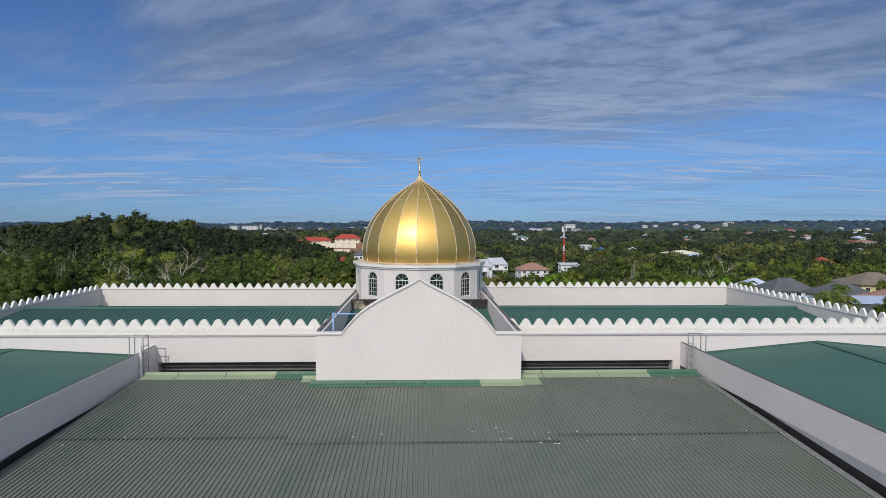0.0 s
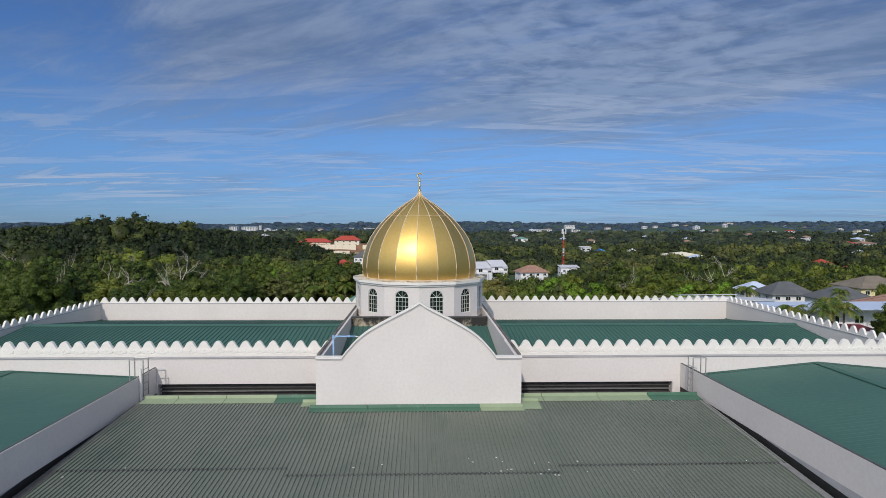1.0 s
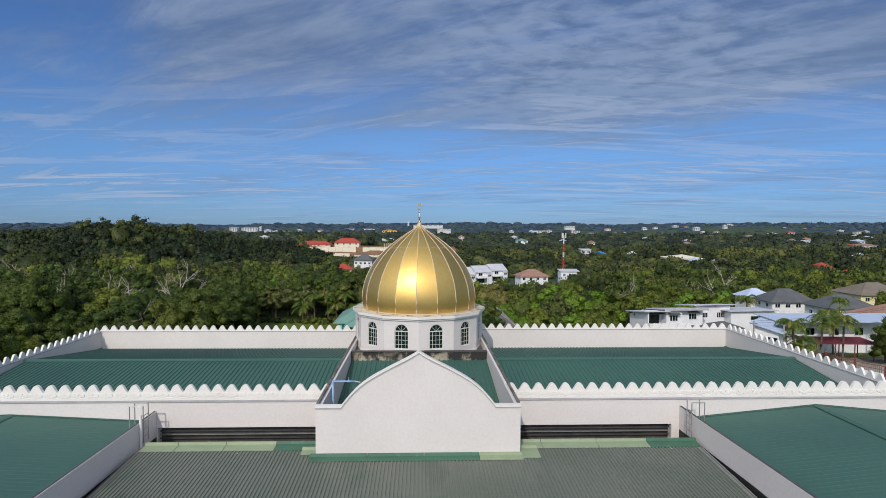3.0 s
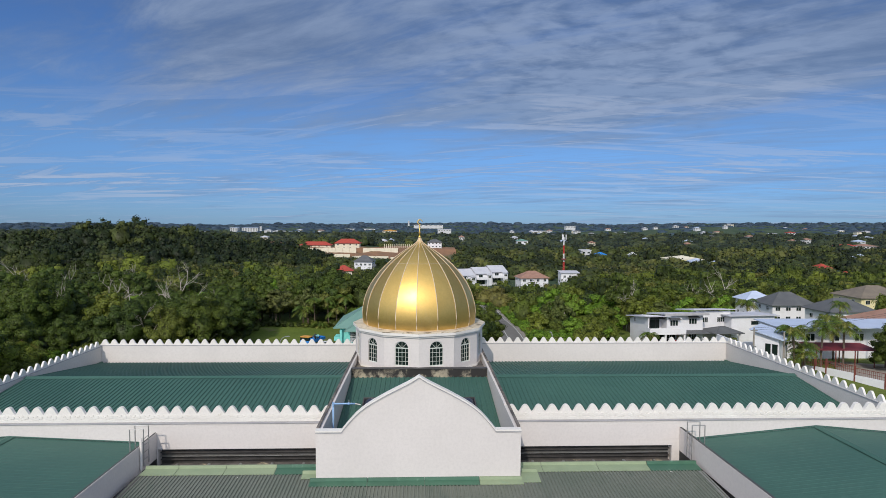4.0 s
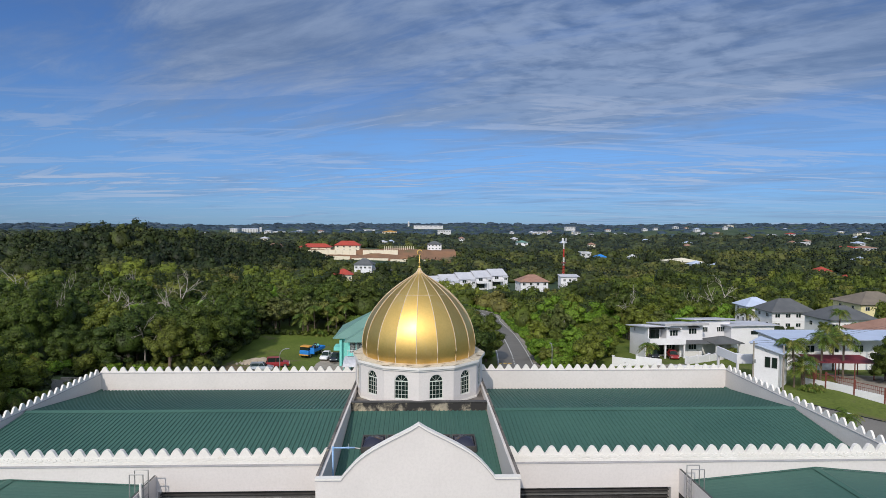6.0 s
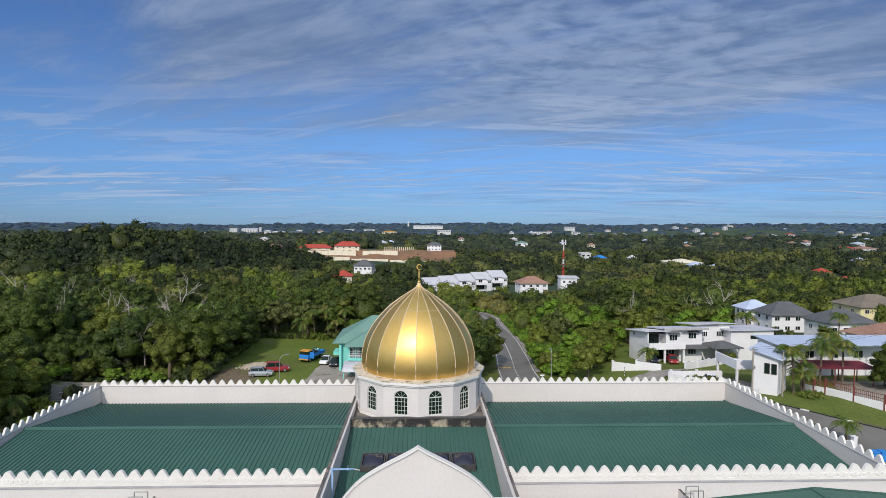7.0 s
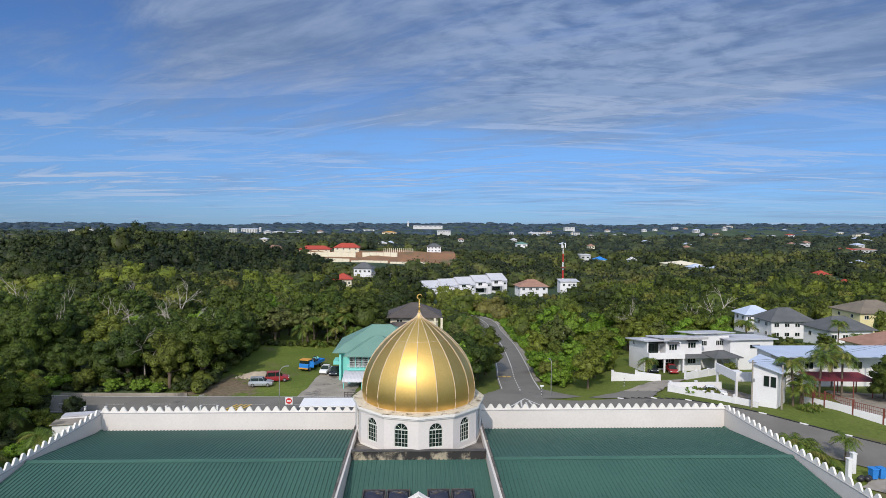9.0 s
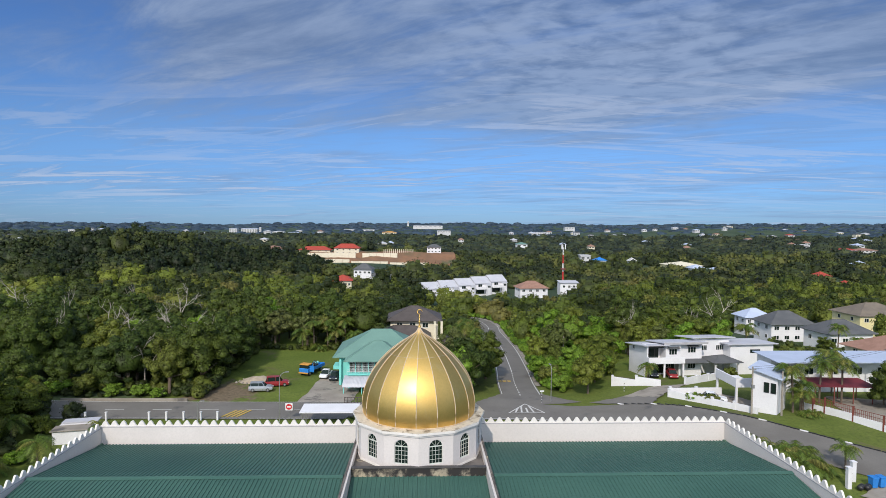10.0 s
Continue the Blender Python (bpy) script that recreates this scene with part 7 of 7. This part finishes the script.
# ---- palms and bare trees ----
def palm(seed, h, fronds, reach, label, lean=0.3, rise=(-0.25, 1.1)):
    r = np.random.RandomState(seed)
    p = thing("palm", label, "palm tree", group="palms")
    bm = bmesh.new()
    pts = [(lean * (i / 8) ** 2 * h * 0.2, 0, h * i / 8) for i in range(9)]
    for a, b in zip(pts, pts[1:]):
        tube(bm, a, b, 0.16, 0.14, 7)
    part("trunk", bm, BARK, p)
    top = Vector(pts[-1])
    for i in range(fronds):
        bm = bmesh.new()
        az, up = 6.283 * i / fronds + r.uniform(-0.2, 0.2), r.uniform(*rise)
        rad, prev = Vector((math.cos(az), math.sin(az), 0)), None
        side = Vector((-rad.y, rad.x, 0))
        L = reach * r.uniform(0.85, 1.1)
        n = 9
        spine = []
        for k in range(n + 1):
            t = k / n
            spine.append(top + rad * (L * t * (1 - 0.15 * t)) + Vector((0, 0, L * (up * t - (0.55 + 0.5 * up) * t * t))))
        for k in range(n):
            a, b = spine[k], spine[k + 1]
            w = reach * 0.27 * math.sin(math.pi * min(1, (k + 1.2) / (n + 1))) + 0.05
            for s in (-1, 1):
                for q in range(5):
                    c0, c1 = a.lerp(b, q / 5), a.lerp(b, q / 5 + 0.19)
                    tip = c1 + side * (s * w) + rad * w * 0.5 - Vector((0, 0, w * r.uniform(0.35, 0.8)))
                    f = [bm.verts.new(v) for v in (c0, c1, tip)]
                    bm.faces.new(f)
        part("frond", bm, PALM_LEAF, p)
    return p


palm_models = [palm(1, 6.6, 28, 2.9, "tall green coconut palm with drooping fronds"), palm(2, 4.0, 18, 3.0, "young green palm with arching fronds", 0.1),
               palm(3, 0.5, 24, 3.0, "low clump of green palm fronds", 0.0, (0.5, 1.7))]
first = [True] * 3
for kind, x, y, s in ((0, 54.4, 82.4, 1.0), (0, 61.8, 87.4, 1.0), (0, 65.2, 87.2, 1.0), (1, 56.2, 83.4, 1.0), (0, 68.5, 94, 1.05), (1, 55.4, 81.6, 0.8), (2, 56.4, 80.6, 0.55), (2, 55.0, 80.2, 0.5), (1, 41.6, 104.6, 0.8), (1, 62.5, 104.5, 0.6),
                      (0, -25.0, 139.5, 0.95), (0, -21.6, 138.6, 1.0), (1, -27.5, 138.5, 1.1), (0, -17.6, 139.5, 1.05), (1, -19.6, 137.8, 1.1), (2, -23.4, 137.6, 0.9), (1, -15.4, 138.6, 1.0), (0, 8.5, 151, 1.1), (0, 12, 156, 1.15), (0, 14.5, 150, 1.0),
                      (0, 12.5, 164, 1.2), (1, 10, 147, 1.0), (0, 103, 140, 1.0), (1, 107, 139, 0.9), (0, 68, 132, 1.2), (0, 75, 131, 1.15), (0, 60, 131, 1.1),
                      (2, 42.0, 66.5, 1.15), (2, 43.8, 64.8, 1.25), (2, 45.2, 67.4, 1.15), (2, 41.2, 70.0, 1.0), (2, 43.4, 67.2, 1.1), (2, 39.6, 71.5, 0.9), (1, 49.2, 64.6, 0.7), (2, 45.6, 64.0, 0.8),
                      (1, -46.5, 72, 0.9), (1, -49.5, 66, 1.0), (2, -44.5, 84.5, 0.9), (1, -42.8, 79.5, 0.75), (2, -52, 70, 1.2), (2, -29.0, 84.0, 0.7), (2, -9.6, 87.5, 0.8), (1, -55, 80, 0.9),
                      (2, -41.6, 83.0, 0.8), (0, -60, 92, 0.9)):
    m = pose(x, y, on(x, y) - 0.1, 0, 0, rng.uniform(0, 360)) @ Matrix.Scale(s, 4)
    if first[kind]:
        first[kind] = False
        palm_models[kind].matrix_basis = m
    else:
        copy_thing(palm_models[kind], Matrix.Identity(4)).matrix_basis = m


def bare_tree(seed, h):
    r = np.random.RandomState(seed)
    t = thing("bare_tree", "leafless bleached dead tree among the woods", "tree", group="dead trees")
    bm = bmesh.new()

    def grow(p, d, L, rad, depth):
        q = p + d * L
        tube(bm, p, q, rad, rad * 0.65, 5)
        if depth:
            for k in range(r.randint(2, 4)):
                e = (d + Vector(r.normal(0, 0.55, 3)) + Vector((0, 0, 0.15))).normalized()
                grow(p.lerp(q, r.uniform(0.6, 1.0)), e, L * r.uniform(0.55, 0.8), rad * 0.58, depth - 1)

    grow(Vector((0, 0, 0)), Vector((0.05, 0, 1)), h * 0.42, 0.16, 4)
    part("trunk", bm, DEAD_WOOD, t)
    return t


bares = [bare_tree(3, 11), bare_tree(4, 12)]
begun = [False, False]
for i, (x, y, s) in enumerate(((-72, 118, 1.0), (-58, 116, 0.95), (-66, 126, 1.05), (-92, 131, 1.0), (-54, 131, 1.0), (-47, 122, 0.9), (-84, 142, 1.1), (-60, 148, 1.1), (-100, 150, 1.0),
                               (-38, 152, 0.9), (-74, 158, 1.15), (-50, 108, 0.75), (50, 140, 1.0), (78, 150, 1.1), (64, 136, 0.9), (-110, 165, 1.2))):
    m = pose(x, y, on(x, y), 0, 0, 57 * i) @ Matrix.Scale(s * 1.22, 4)
    if not begun[i % 2]:
        begun[i % 2] = True
        bares[i % 2].matrix_basis = m
    else:
        copy_thing(bares[i % 2], Matrix.Identity(4)).matrix_basis = m


# the woods further off: one mass of crowns
def woods(name, seed, rows, ncards, leaf, r0, r1, mat, label, tallness, nlobes=6, shape=BALL_SMALL, lift=0.0):
    """Crowns at the rows (x, y, size): a body down to the ground with smaller boughs over its upper part, and leaf cards on both."""
    rng = np.random.RandomState(seed)
    z = height(np.array([r[0] for r in rows]), np.array([r[1] for r in rows]))
    pts, nrm, tone = [], [], []
    for (x, y, f), zz in zip(rows, z):
        r = (r0 + (r1 - r0) * rng.uniform() ** 1.4) * f * (1 + 0.22 * math.sin(x * 0.11 + 2) * math.sin(y * 0.09 + 1))
        h = r * rng.uniform(*tallness) * (1 + 0.2 * math.sin(x * 0.03 + 1.3) * math.sin(y * 0.021))
        lob = [(0, 0, h * 0.42, r * 0.86, 0.52 * h / (0.86 * r))]
        for a in rng.uniform(0, 6.28, nlobes):
            w = rng.uniform(0.25, 0.8)
            lob.append((r * w * math.cos(a), r * w * math.sin(a), h * (0.98 - 0.62 * w * w) * rng.uniform(0.86, 1.0), r * rng.uniform(0.26, 0.42), 0.85))
        p, d = lobes_points(rng, lob, ncards, 0.2)
        core, core_n = cores(lob[:1], BALL, 0.84)
        if nlobes:
            more, more_n = cores(lob[1:], shape, 0.72)
            core, core_n = np.concatenate([core, more]), np.concatenate([core_n, more_n])
        at = np.array([x, y, zz + lift])
        pts += [core + at, cards(rng, p, d, leaf * f) + at]
        nrm += [core_n, bough(rng, d, p, (0, 0, h * 0.45), (r, r, 0.55 * h))]
        patch_tone = 0.5 + 0.36 * math.sin(x * 0.043 + 0.9) * math.sin(y * 0.031 + x * 0.012) + 0.2 * math.sin(x * 0.13 + y * 0.07)
        tone.append(np.full(len(core) // 4 + ncards, min(1, max(0, patch_tone + rng.normal(0, 0.32)))))
    me = quad_mesh(name, np.concatenate(pts), mat, np.concatenate(nrm))
    me.attributes.new("tone", "FLOAT", "FACE").data.foreach_set("value", np.concatenate(tone).astype(np.float32))
    return tagged(new(name, me), label, "woodland", kind="stuff")


def rows_of(seed, y0, y1, pitch, keep, share=1.0):
    rng = np.random.RandomState(seed)
    rows, y = [], y0
    while y < y1:
        step = pitch * (y / y0) ** 0.45
        for x in np.arange(-0.88 * y - 10, 0.92 * y + 10, step):
            xx, yy = x + rng.uniform(-0.45, 0.45) * step, y + rng.uniform(-0.45, 0.45) * step
            if rng.uniform() < share and is_open(xx, yy, 4.0) and keep(xx, yy):
                rows.append((xx, yy, step / pitch))
        y += step
    return rows


anywhere = lambda x, y: True
EMERGENT = [(-214, 437, 1.3), (-205, 441, 1.25), (-223, 440, 1.2), (-210, 446, 1.3), (-262, 432, 1.2), (-186, 436, 1.2), (-300, 428, 1.25), (-322, 432, 1.2), (-168, 430, 1.2), (-340, 425, 1.25)]
on_hill = lambda x, y: x < -70 and 345 < y < 540 and ((x + 215) / 160) ** 2 + ((y - 430) / 95) ** 2 < 1
mixed = lambda x, y: math.sin(x * 0.07) + math.sin(y * 0.09 + x * 0.03)
woods("undergrowth", 19, UNDER, 400, 0.23, 3.0, 4.2, WOOD_BRIGHT, "bright green undergrowth along the winding lane", (0.8, 1.2), 6, BALL)
woods("undergrowth", 18, LEFT, 400, 0.23, 3.0, 4.2, WOOD_DARK, "dark green bushes along the road", (0.9, 1.4), 6, BALL)
woods("woodland", 20, BEHIND, 380, 0.46, 3.6, 5.0, WOOD_MIXED, "dense mixed green woodland behind the houses", (1.2, 1.9), 8)
middle = rows_of(21, 176, 330, 6.9, anywhere)
woods("woodland", 22, [r for r in middle if mixed(r[0], r[1]) > -0.2], 170, 0.46, 3.2, 6.2, WOOD_MIXED, "dense mixed green woodland", (1.0, 1.7), 7)
woods("woodland", 23, [r for r in middle if mixed(r[0], r[1]) <= -0.2], 170, 0.46, 3.2, 6.4, WOOD_DARK, "dark green dense woodland", (1.1, 1.8), 7)
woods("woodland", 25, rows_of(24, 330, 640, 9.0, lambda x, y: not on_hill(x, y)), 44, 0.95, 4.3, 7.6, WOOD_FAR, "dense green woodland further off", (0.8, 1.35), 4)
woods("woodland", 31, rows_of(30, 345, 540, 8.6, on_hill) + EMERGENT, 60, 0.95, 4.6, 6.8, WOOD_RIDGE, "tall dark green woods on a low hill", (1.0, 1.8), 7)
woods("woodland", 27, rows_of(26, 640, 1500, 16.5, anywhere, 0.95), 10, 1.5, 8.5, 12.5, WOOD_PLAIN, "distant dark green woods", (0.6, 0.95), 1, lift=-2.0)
woods("woodland", 29, rows_of(28, 1500, 4300, 44.0, anywhere, 0.95), 4, 2.6, 18, 27, WOOD_HAZE, "woods on the far hills", (0.4, 0.65), 0, BALL_SMALL, -9.0)
